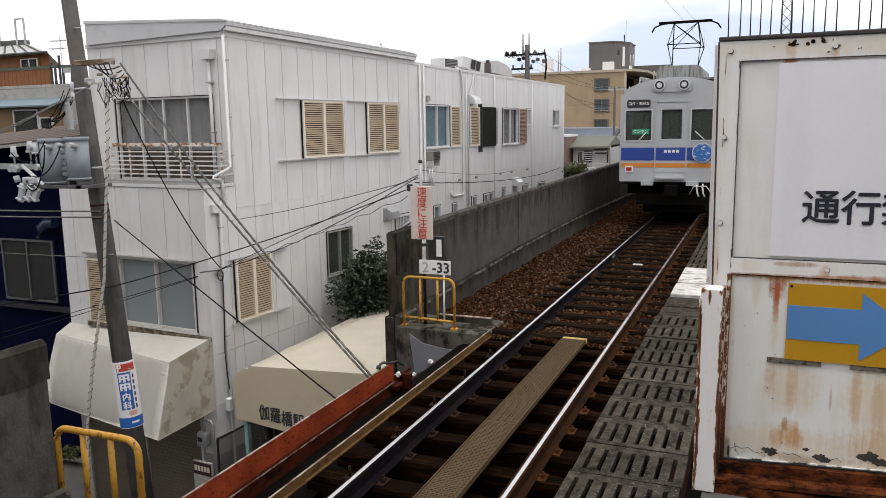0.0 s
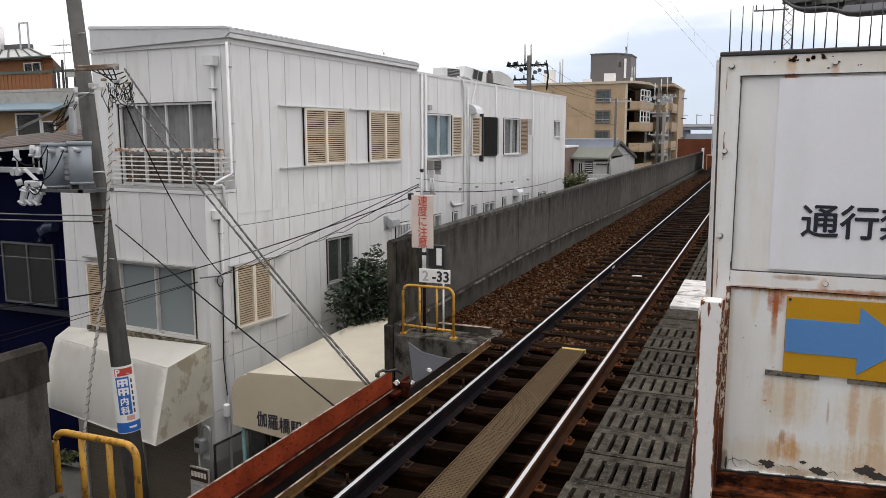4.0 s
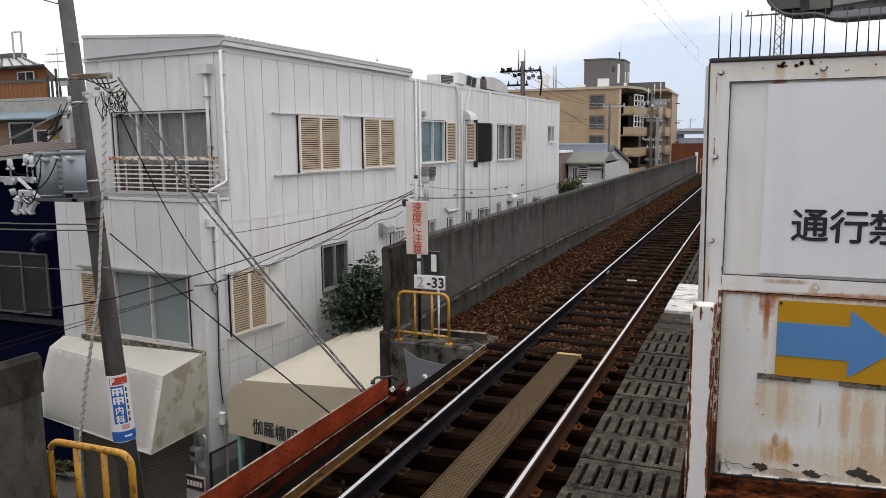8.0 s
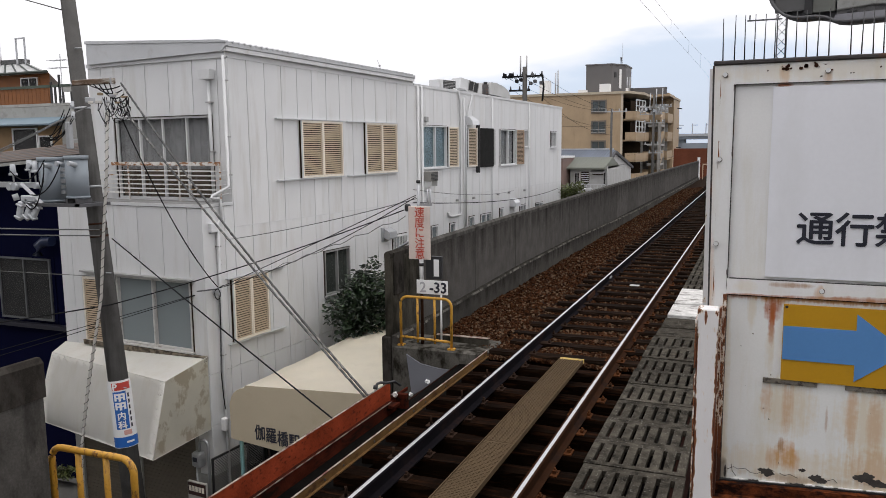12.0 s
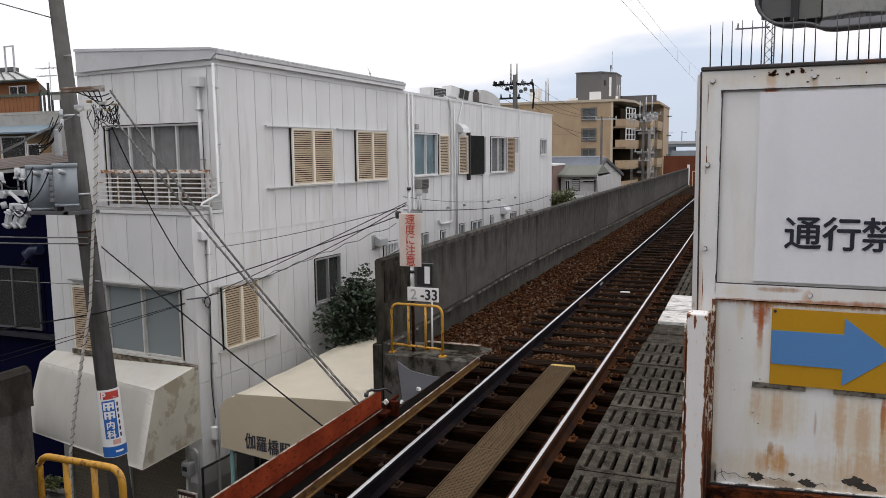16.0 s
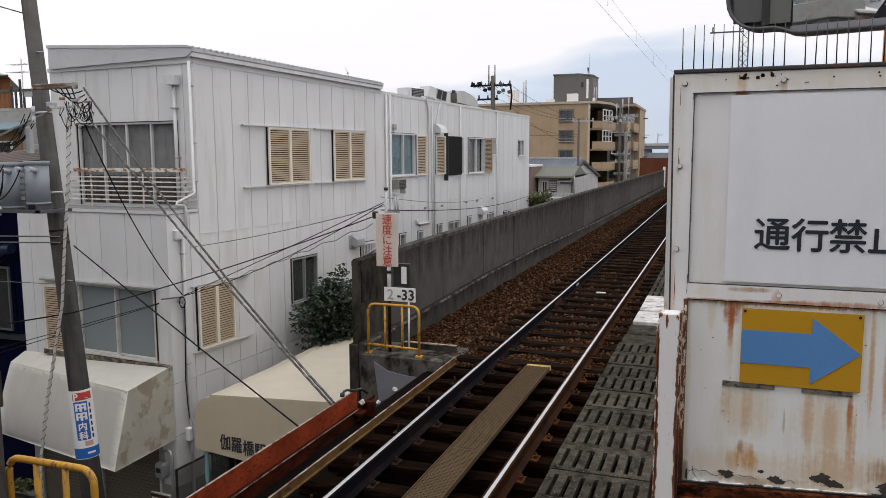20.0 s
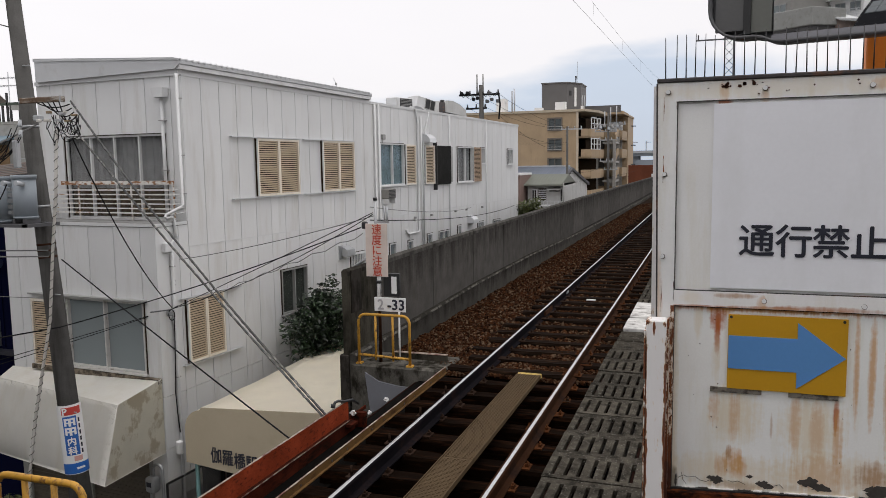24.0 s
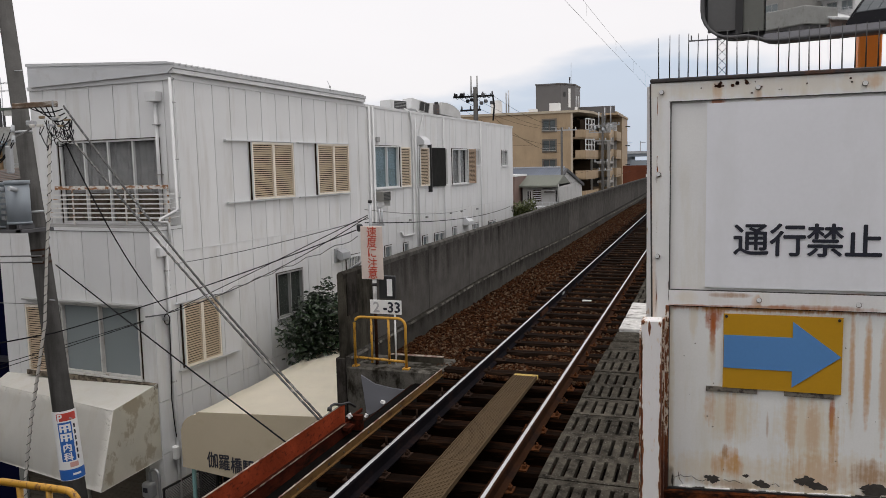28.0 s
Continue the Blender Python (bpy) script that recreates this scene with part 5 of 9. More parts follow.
def track_rails(axis, a0, a1, z0, z1, t, out):
    for z in (z0 - 0.024, z1 + 0.004):
        lo, hi = min(t + 0.01 * out, t + 0.075 * out), max(t + 0.01 * out, t + 0.075 * out)
        wpart("shutter_track", boxes((a0, a1, lo, hi, z, z + 0.02) if axis == "x" else (lo, hi, a0, a1, z, z + 0.02)), ALU)


SIDE_HOLES = [(2.61, 3.54, -0.50, 0.43), (6.95, 8.30, 2.015, 3.10), (12.0, 13.28, 1.97, 3.08), (14.02, 14.42, 2.53, 3.08), (16.75, 17.38, 2.50, 3.07),
              (8.45, 8.77, -0.3, 0.47), (9.70, 10.05, -0.3, 0.55), (10.53, 11.29, -0.5, 0.55), (11.96, 12.25, -0.3, 0.62), (13.70, 14.25, -0.5, 0.6),
              (15.2, 15.95, -0.3, 0.56), (7.36, 7.74, -0.4, 0.5), (5.39, 6.04, -0.3, 0.47)]
UPPER_HOLES = [(-2.76, -0.36, 1.66, 3.14)]
LOWER_HOLES = [(-2.10, -0.30, -0.90, 0.32)]
# UP: the left end; FRONT: the lower storey stands forward of the upper one; DECK: the ledge on top of it
LEN, UP, LOW, FRONT, DECK = 18.06, -3.43, -3.58, -0.75, 1.64


def eave(u):
    """Height of the wall's top, which falls slightly along the house."""
    return 4.13 - 0.0092 * u


def lean(bm):
    for v in bm.verts:
        v.co.z -= 0.0092 * max(v.co.y, 0.0)
    return bm


# cores with the openings, then the other walls
wpart("wall", holed(bmesh.new(), "y", 0, LEN, DECK - 0.14, 3.9, -0.14, -0.002, SIDE_HOLES), WALL_CORE)
wpart("wall", holed(bmesh.new(), "y", FRONT, LEN, G, DECK - 0.141, -0.14, -0.002, SIDE_HOLES), WALL_CORE)
wpart("wall", holed(bmesh.new(), "x", UP, -0.141, DECK, 4.09, 0.002, 0.14, UPPER_HOLES), WALL_CORE)
wpart("wall", holed(bmesh.new(), "x", LOW, -0.141, -1.3, DECK - 0.141, FRONT + 0.002, FRONT + 0.14, LOWER_HOLES), WALL_CORE)
wpart("wall", boxes((UP, UP + 0.14, 0.141, LEN, DECK, 3.9), (LOW, LOW + 0.14, FRONT + 0.141, LEN, G, DECK - 0.141), (UP, -0.141, LEN - 0.14, LEN, DECK, 3.9), (LOW + 0.141, -0.141, LEN - 0.14, LEN, G, DECK - 0.141)), WHITE_PANEL)
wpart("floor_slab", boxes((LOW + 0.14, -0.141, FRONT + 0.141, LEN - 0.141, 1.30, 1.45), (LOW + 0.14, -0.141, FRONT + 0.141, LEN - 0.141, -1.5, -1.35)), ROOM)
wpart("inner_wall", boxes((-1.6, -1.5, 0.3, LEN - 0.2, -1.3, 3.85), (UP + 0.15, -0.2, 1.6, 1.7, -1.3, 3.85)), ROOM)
deck = wpart("deck", boxes((LOW - 0.03, 0.03, FRONT - 0.03, -0.021, DECK - 0.06, DECK)), surf("grey_deck_sheet", (0.20, 0.20, 0.195), 0.7, 0, 0.2, 5, 60, 0.2, stain=(0.10, 0.095, 0.085), stain_at=(0.5, 0.7), stain_scale=(4, 4, 4)), white, "dark ledge over the lower storey")
part("deck_edge", boxes((LOW - 0.035, 0.035, FRONT - 0.036, FRONT - 0.0305, DECK - 0.05, DECK + 0.004), (0.0305, 0.036, FRONT - 0.03, -0.03, DECK - 0.05, DECK + 0.004)), WHITE_TRIM, deck)


def panels(axis, a, b, z0, z1, t0, t1, holes):
    """One panel of cladding, cut where an opening crosses it."""
    xs = sorted({a, b, *[v for h in holes for v in h[:2] if a < v < b]})
    for xa, xb in zip(xs, xs[1:]):
        cuts = sorted([(max(h[2], z0), min(h[3], z1)) for h in holes if h[0] < (xa + xb) / 2 < h[1] and h[3] > z0 and h[2] < z1])
        low = z0
        for c, d in cuts + [(z1, z1)]:
            if c - low > 0.01:
                wpart("panel", boxes((xa, xb, t0, t1, low, c) if axis == "x" else (t0, t1, xa, xb, low, c)), WHITE_PANEL)
            low = max(low, d)


# panels on the long side and on the front
n_col = 38
for i in range(n_col):
    a, b = LEN * i / n_col + 0.0065, LEN * (i + 1) / n_col - 0.0065
    for z0, z1 in ((-1.276, 1.194), (1.206, eave(b) - 0.02)):
        panels("y", a, b, z0, z1, 0.0, 0.02, SIDE_HOLES)
for a, b in ((FRONT - 0.02, -0.246), (-0.234, -0.006)):
    wpart("panel", boxes((0.0, 0.02, a, b, -1.276, DECK - 0.061)), WHITE_PANEL)
for j in range(4):
    # lowest two rows greyer: shade under canopy and awning put into the panel colour
    z0, z1 = G + 0.905 * j + 0.005, G + 0.905 * (j + 1) - 0.005
    for a, b in ((FRONT - 0.02, -0.246), (-0.234, 0.0)):
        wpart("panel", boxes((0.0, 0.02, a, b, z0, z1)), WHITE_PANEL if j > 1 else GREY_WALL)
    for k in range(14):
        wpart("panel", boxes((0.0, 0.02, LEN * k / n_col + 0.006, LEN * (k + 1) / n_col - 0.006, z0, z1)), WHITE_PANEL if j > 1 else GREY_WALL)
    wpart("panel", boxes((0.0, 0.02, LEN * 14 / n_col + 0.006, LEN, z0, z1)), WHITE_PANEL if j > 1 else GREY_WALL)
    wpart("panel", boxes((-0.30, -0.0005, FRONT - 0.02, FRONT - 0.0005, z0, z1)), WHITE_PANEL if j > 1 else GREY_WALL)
for i in range(7):
    a, b = -0.315 - 0.59 * i + 0.006, -0.315 - 0.59 * (i - 1) - 0.006
    panels("x", max(a, LOW), min(b, -0.0005), -1.276, DECK - 0.061, FRONT - 0.02, FRONT, LOWER_HOLES)
for i in range(8):
    a, b = UP + (0.02 - UP) * i / 6 - 0.22 + 0.006, UP + (0.02 - UP) * (i + 1) / 6 - 0.22 - 0.006
    if a < 0.01:
        panels("x", max(a, UP), min(b, 0.02), DECK, 4.1, -0.02, 0.0, UPPER_HOLES)

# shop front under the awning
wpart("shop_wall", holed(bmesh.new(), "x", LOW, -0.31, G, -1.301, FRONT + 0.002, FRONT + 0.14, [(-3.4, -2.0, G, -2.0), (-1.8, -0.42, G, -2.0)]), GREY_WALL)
for x0, x1 in ((-3.4, -2.0), (-1.8, -0.42)):
    rs = wpart("rolling_shutter", boxes((x0, x1, FRONT + 0.076, FRONT + 0.09, G, -2.0)), SHUTTER, white, "closed ribbed rolling shutter")
    z = G + 0.05
    slat = finish(boxes((x0, x1, FRONT + 0.05, FRONT + 0.075, 0, 0.058)), "slat")
    while z < -2.05:
        part("slat", slat, SHUTTER, rs, "", pose(0, 0, z))
        z += 0.066

# roof: a sheet roof over the first bays, then a low parapet
roof = wpart("roof", lean(prism([(-3.31, 4.565), (-3.31, 4.15), (0.0, 4.20), (0.12, 4.285), (0.12, 4.345)], "y", -0.12, 6.46)), GREY_ROOF, white, "grey sloping sheet roof")
bm = bmesh.new()
for k in range(44):
    y = -0.1 + 0.149 * k
    tube(bm, [(0.14, y, 4.352), (-3.31, y, 4.573)], 0.02, 6)
part("corrugation", lean(bm), GREY_ROOF, roof)
part("sheet_edge", prism([(-3.33, 4.53), (-3.33, 4.585), (0.0, 4.39), (0.13, 4.36), (0.13, 4.335), (0.0, 4.35)], "y", -0.135, -0.1205), GREY_ROOF, roof)
part("gutter", lean(boxes((0.022, 0.105, -0.1, 6.44, 4.20, 4.268))), WHITE_TRIM, roof)
part("gutter_gap", lean(boxes((0.021, 0.07, -0.1, 6.44, 4.268, 4.284))), SLOT_DARK, roof, "dark gap over the gutter")
wpart("side_fascia", lean(boxes((-0.06, 0.021, -0.02, 6.52, 4.12, 4.234))), WHITE_TRIM)
wpart("front_fascia", prism([(UP, 4.101), (UP, 4.17), (0.02, 4.232), (0.02, 4.101)], "y", -0.06, -0.021), WHITE_TRIM)
wpart("parapet", lean(boxes((-0.10, 0.035, 6.53, LEN + 0.02, 4.101, 4.17))), WHITE_TRIM)
wpart("parapet", boxes((UP, -0.101, LEN - 0.1, LEN, 3.9, 3.98)), WHITE_TRIM)
wpart("flat_roof", boxes((UP, -0.101, 6.53, LEN - 0.11, 3.80, 3.85)), GREY_ROOF)
wpart("seam_trim", boxes((0.0205, 0.027, 0.0, LEN, 1.192, 1.209)), WHITE_TRIM)
wpart("eave_trim", lean(boxes((0.021, 0.034, 0.0, LEN, 4.10, 4.125))), WHITE_TRIM)

# windows and shutters of the long side
track_rails("y", 1.18, 3.36, 1.97, 3.10, 0.02, 1)
louvre_shutter("y", 1.95, 3.34, 1.975, 3.095, 0.02, 1)
track_rails("y", 3.53, 5.65, 1.97, 3.10, 0.02, 1)
louvre_shutter("y", 4.265, 5.62, 1.975, 3.105, 0.02, 1)
track_rails("y", -0.30, 1.25, -0.84, 0.30, 0.02, 1)
louvre_shutter("y", -0.15, 0.785, -0.83, 0.31, 0.02, 1)
window_unit("y", 6.95, 8.30, 2.015, 3.10, 0.02, 1, 2, GLASS_BLUE, CURTAIN_WHITE)
louvre_shutter("y", 8.36, 8.96, 2.0, 3.09, 0.02, 1, 1)
louvre_shutter("y", 9.585, 10.2, 1.985, 3.085, 0.02, 1, 1)
scr = wpart("dark_screen", soft_box(0.03, 0.10, 10.26, 11.36, 1.95, 3.09, 0.01), surf("dark_net_screen", (0.030, 0.030, 0.029), 0.8, 0, 0.2, 5), white, "dark brown net screen over a window")
part("net_fold", boxes(*[(0.1002, 0.106, 10.30 + 0.075 * k, 10.335 + 0.075 * k, 1.97, 3.07) for k in range(14)]), scr.data.materials[0], scr)
wpart("screen_rail", boxes((0.02, 0.14, 10.215, 10.25, 1.80, 3.18)), BLACK)
wpart("screen_rail", boxes((0.02, 0.09, 11.39, 11.50, 2.0, 3.06)), ALU_DARK)
window_unit("y", 12.0, 13.28, 1.97, 3.08, 0.02, 1, 2, GLASS, CURTAIN_WHITE)
louvre_shutter("y", 13.3, 13.98, 1.96, 3.08, 0.02, 1, 1, LOUVRE_BROWN)
window_unit("y", 14.02, 14.42, 2.53, 3.08, 0.02, 1, 2, GLASS, CURTAIN)
window_unit("y", 16.75, 17.38, 2.50, 3.07, 0.02, 1, 2, GLASS, CURTAIN)
window_unit("y", 2.61, 3.54, -0.50, 0.43, 0.02, 1, 2, GLASS_TRAIN, None, ALU_DARK)
for a0, a1, z0, z1 in SIDE_HOLES[5:12]:
    window_unit("y", a0, a1, z0, z1, 0.02, 1, 2 if a1 - a0 > 0.5 else 1, GLASS_FROST, None, WHITE_TRIM)
gw = window_unit("y", 5.39, 6.04, -0.3, 0.47, 0.02, 1, 1, GLASS_FROST, None)
for k in range(9):
    part("grille_bar", boxes((0.07, 0.085, 5.39 + k * 0.074, 5.41 + k * 0.074, -0.25, 0.42)), WHITE_TRIM, gw)
part("grille_rail", boxes((0.06, 0.09, 5.37, 6.06, 0.42, 0.445)), WHITE_TRIM, gw)

# upper front window with its guard rail, lower window with side louvre
window_unit("x", -2.76, -0.36, 1.66, 3.14, -0.02, -1, 4, GLASS, CURTAIN, proud=0.004)
wpart("inner_board", boxes((-2.72, -0.40, 0.052, 0.058, 1.70, 2.20)), surf("brown_inner_board", (0.30, 0.235, 0.17), 0.8, 0, 0.2, 6, 60, 0.1, stain=(0.17, 0.11, 0.07), stain_at=(0.48, 0.62), stain_scale=(5, 5, 2)), white, "brown board behind the lower panes")
wpart("window_jamb", boxes((-2.93, -2.78, -0.06, -0.021, DECK, 3.16)), WHITE_TRIM)
RUSTY_RAIL = surf("rusty_rail", (0.66, 0.64, 0.60), 0.7, 0.0, 0.1, 6, 60, 0.2, stain=(0.26, 0.11, 0.035), stain_at=(0.50, 0.57), stain_scale=(7, 9, 14))
RAIL_BAR = surf("spotted_rail_bar", (0.70, 0.69, 0.66), 0.6, 0.0, 0.1, 6, 60, 0.1, stain=(0.34, 0.19, 0.08), stain_at=(0.57, 0.66), stain_scale=(6, 6, 12))
bal = wpart("balcony_rail", boxes((-2.75, -0.10, -0.185, -0.145, 2.27, 2.335)), RUSTY_RAIL, white, "guard rail with rust-spotted top")
for k in range(6):
    part("rail_bar", boxes((-3.2, -0.06, -0.18, -0.165, 2.166 - k * 0.081, 2.187 - k * 0.081)), RAIL_BAR, bal)
    part("side_bar", tube(bmesh.new(), [(-0.06, -0.172, 2.177 - k * 0.081), (-0.01, -0.13, 2.19 - k * 0.081), (0.0, -0.025, 2.20 - k * 0.081)], 0.008, 5), WHITE_TRIM, bal)
part("top_bar", boxes((-3.2, -2.755, -0.175, -0.155, 2.255, 2.30)), WHITE_TRIM, bal)
for x, z in ((-2.36, DECK), (-1.09, DECK), (-0.125, DECK), (-3.18, DECK)):
    part("rail_post", boxes((x, x + 0.025, -0.164, -0.146, z, 2.27)), RUSTY_RAIL, bal)
window_unit("x", -2.10, -0.30, -0.90, 0.32, FRONT - 0.02, -1, 2, GLASS_FROST, CURTAIN_WHITE, surf("dirty_window_frame", (0.52, 0.51, 0.49), 0.5, 0, 0.15, 5, 60, 0.1, stain=(0.24, 0.21, 0.17), stain_at=(0.55, 0.72), stain_scale=(8, 8, 4)))
louvre_shutter("x", -2.96, -2.15, -0.98, 0.25, FRONT - 0.02, -1, 1)
wpart("dirty_ledge", boxes((-3.0, 0.0, FRONT - 0.11, FRONT - 0.021, -1.03, -0.945)), surf("dirty_ledge_paint", (0.20, 0.17, 0.13), 0.8, 0, 0.3, 8, 60, 0.3, stain=(0.06, 0.05, 0.04), stain_at=(0.45, 0.6), stain_scale=(9, 9, 9)))
wpart("window_hood", boxes((-2.98, -0.24, FRONT - 0.12, FRONT - 0.021, 0.335, 0.365)), ALU_DARK)

# pipes, boxes and vents
for u in (6.68, 6.88):
    wpart("drain_pipe", bar((0.06, u, G), (0.06, u, 4.06), 0.026, 8), WHITE_TRIM)
for u, z in ((9.35, 3.9), (11.33, 4.0), (14.51, 3.97)):
    wpart("pipe", bar((0.055, u, -1.0), (0.055, u, z), 0.02, 8), WHITE_TRIM)
wpart("pipe", tube(bmesh.new(), [(-0.1, 9.0, 4.14), (0.06, 9.0, 4.05), (0.055, 9.13, 3.75), (0.055, 9.13, 0.75), (0.055, 9.08, 0.66), (0.055, 8.5, 0.66), (0.055, 8.38, 0.70), (0.055, 8.30, 0.80)], 0.028, 8), WHITE_TRIM)
wpart("pipe", tube(bmesh.new(), [(-0.2, 9.95, 4.18), (0.055, 9.9, 4.0), (0.055, 9.62, 3.5), (0.055, 9.5, 3.1), (0.055, 9.46, 0.3)], 0.024, 8), WHITE_TRIM)
wpart("drain_pipe", tube(bmesh.new(), [(-0.355, -0.07, 3.72), (-0.355, -0.07, DECK)], 0.03, 10), WHITE_TRIM)
wpart("rain_hopper", prism([(-0.50, 3.91), (-0.235, 3.91), (-0.25, 3.75), (-0.47, 3.75)], "y", -0.17, -0.03), WHITE_TRIM)
for z in (3.35, 2.5):
    wpart("pipe_clip", boxes((-0.41, -0.30, -0.115, -0.021, z, z + 0.02)), ALU_DARK)
wpart("drain_pipe", tube(bmesh.new(), [(0.06, -0.14, 4.12), (0.06, -0.14, 1.92), (0.06, -0.18, 1.89), (0.06, -0.54, 1.775), (0.06, -0.57, 1.745), (0.06, -0.54, 1.725), (0.06, -0.40, 1.72), (0.06, -0.36, 1.68), (0.06, -0.36, 1.36)], 0.026, 10), WHITE_TRIM)
wpart("drain_pipe", tube(bmesh.new(), [(0.06, -0.36, 1.36), (0.06, -0.46, 1.30), (0.06, -0.46, G)], 0.032, 10), WHITE_TRIM)
for z in (3.7, 2.75, 2.1, 0.9, -1.0):
    wpart("pipe_clip", boxes((0.021, 0.09, -0.14 if z > 1.7 else -0.50, -0.06 if z > 1.7 else -0.42, z, z + 0.022)), ALU_DARK)
wpart("conduit", tube(bmesh.new(), [(0.08, -0.50, 0.10), (0.08, -0.52, -0.6), (0.08, -0.56, -1.25), (0.08, -0.53, -1.7), (0.08, -0.50, -1.95)], 0.009, 6), CABLE)
wpart("meter_box", soft_box(0.021, 0.12, -0.57, -0.48, -2.33, -2.10, 0.015), SIGN_WHITE)
wpart("junction_box", soft_box(0.021, 0.10, -0.64, -0.49, 1.16, 1.32, 0.01), WHITE_TRIM)
wpart("wall_hook", tube(bmesh.new(), [(0.03, -0.42 + 0.05 * math.cos(a), 0.62 + 0.05 * math.sin(a)) for a in np.linspace(0.6, 5.6, 10)], 0.012, 6), ALU_DARK)
lamp = wpart("wall_lamp", boxes((0.02, 0.05, 4.87, 5.02, 0.38, 0.70)), GALV, white, "grey box lamp")
part("lamp_head", prism([(0.05, 0.68), (0.20, 0.60), (0.22, 0.46), (0.16, 0.42), (0.05, 0.46)], "y", 4.96, 5.30), GALV, lamp)
wpart("vent_box", soft_box(0.02, 0.08, 7.06, 7.2, 3.19, 3.32, 0.008), ALU_DARK)
ac = wpart("air_conditioner", soft_box(0.06, 0.26, 6.92, 7.36, 1.69, 1.94, 0.015), surf("dirty_unit", (0.20, 0.195, 0.18), 0.6), white, "small grey window unit")
part("grille", boxes(*[(0.261, 0.272, 6.96, 7.30, 1.72 + 0.035 * k, 1.738 + 0.035 * k) for k in range(6)]), BLACK, ac)
for u in (6.95, 7.30):
    part("bracket", boxes((0.02, 0.26, u, u + 0.025, 1.56, 1.69)), WHITE_TRIM, ac)
part("drain_hose", tube(bmesh.new(), [(0.10, 6.95, 1.69), (0.06, 6.93, 1.50), (0.05, 7.0, 1.44), (0.05, 7.25, 1.45)], 0.014, 6), WHITE_TRIM, ac)
for u, z in ((12.82, 0.62), (9.5, 3.16)):
    wpart("vent_hood", prism([(0.02, z), (0.26, z), (0.24, z + 0.12), (0.14, z + 0.22), (0.02, z + 0.26)], "y", u, u + 0.42), ALU)
for u in (8.85, 9.95, 11.75, 12.65, 14.05):
    wpart("anchor_hook", boxes((0.02, 0.09, u, u + 0.06, 1.05, 1.11)), ALU_DARK)

# gear on the roof
ROOF_Z = 3.85 - G
unit = thing("roof_unit", "pale metal fan unit with a dark grille on the flat roof", "roof unit", white.matrix_basis @ Matrix.Translation((-0.40, 8.95, ROOF_Z)) @ pose(0, 0, 0, 0, 0, -14))
part("casing", soft_box(-0.2, 0.2, -0.36, 0.32, 0.26, 0.53, 0.02), WHITE_TRIM, unit)
part("grille_panel", boxes((0.2002, 0.212, -0.20, 0.30, 0.28, 0.50)), BLACK, unit)
part("grille_slat", boxes(*[(0.2122, 0.222, -0.18, 0.28, 0.300 + 0.04 * k, 0.31 + 0.04 * k) for k in range(5)]), ALU_DARK, unit)
for y in (-0.30, 0.22):
    part("foot", boxes((-0.18, 0.18, y, y + 0.06, 0, 0.26)), ALU_DARK, unit)
cowl = thing("roof_vent", "tilted sheet metal fan box with a dark grille on struts", "roof vent", white.matrix_basis @ Matrix.Translation((-0.35, 10.2, ROOF_Z)))
box_at = pose(0, 0.0, 0.44, -12, 0, -24)
fan = part("fan_box", soft_box(-0.20, 0.24, -0.34, 0.36, -0.16, 0.16, 0.015), WHITE_TRIM, cowl, "pale metal fan box", box_at)
part("grille", boxes((0.2402, 0.248, -0.02, 0.33, -0.13, 0.13)), BLACK, fan)
part("grille_frame", holed(bmesh.new(), "y", -0.04, 0.35, -0.15, 0.15, 0.2482, 0.258, [(-0.02, 0.15, -0.13, 0.13), (0.17, 0.33, -0.13, 0.13)]), ALU_DARK, fan)
for x, y in ((-0.15, -0.2), (0.15, -0.2), (-0.15, 0.2), (0.15, 0.2)):
    part("strut", bar((x, y, 0), (x * 0.7, y * 0.7, 0.36), 0.018, 6), GALV, cowl)
tarp = thing("solar_heater", "white covered water heater on the flat roof", "solar heater", white.matrix_basis @ Matrix.Translation((-0.75, 12.95, ROOF_Z)))
part("collector", prism([(-0.7, 0.20), (0.9, 0.20), (0.9, 0.26), (-0.7, 0.32)], "x", -0.4, 0.3), BLACK, tarp)
part("tank", tube(bmesh.new(), [(0.25, -0.86, 0.0), (0.25, -0.86, 0.62)], 0.10, 12), CAP_DARK, tarp)
part("tank_cap", tube(bmesh.new(), [(0.25, -0.86, 0.62), (0.25, -0.86, 0.70)], 0.06, 10), BLACK, tarp)
part("cover", prism([(-0.75, 0.33), (0.95, 0.27), (0.92, 0.48), (0.4, 0.64), (-0.2, 0.71), (-0.62, 0.70)], "x", -0.3, 0.34), HOUSE_WHITE, tarp)
for y in (-0.8, 0.9):
    part("stand", boxes((-0.35, 0.28, y * 0.8, y * 0.8 + 0.05, 0, 0.20)), GALV, tarp)
aerial = thing("roof_aerial", "thin grey aerial with a small knob on the sheet roof", "antenna", white.matrix_basis @ Matrix.Translation((-0.6, 5.9, 4.22 - G)))
part("rod", tube(bmesh.new(), [(0, 0.20, 0.0), (0, 0.08, 0.30), (0, -0.02, 0.42)], 0.006, 5), GALV, aerial)
part("knob", soft_box(-0.02, 0.02, 0.05, 0.11, 0.27, 0.32, 0.012), ALU_DARK, aerial)


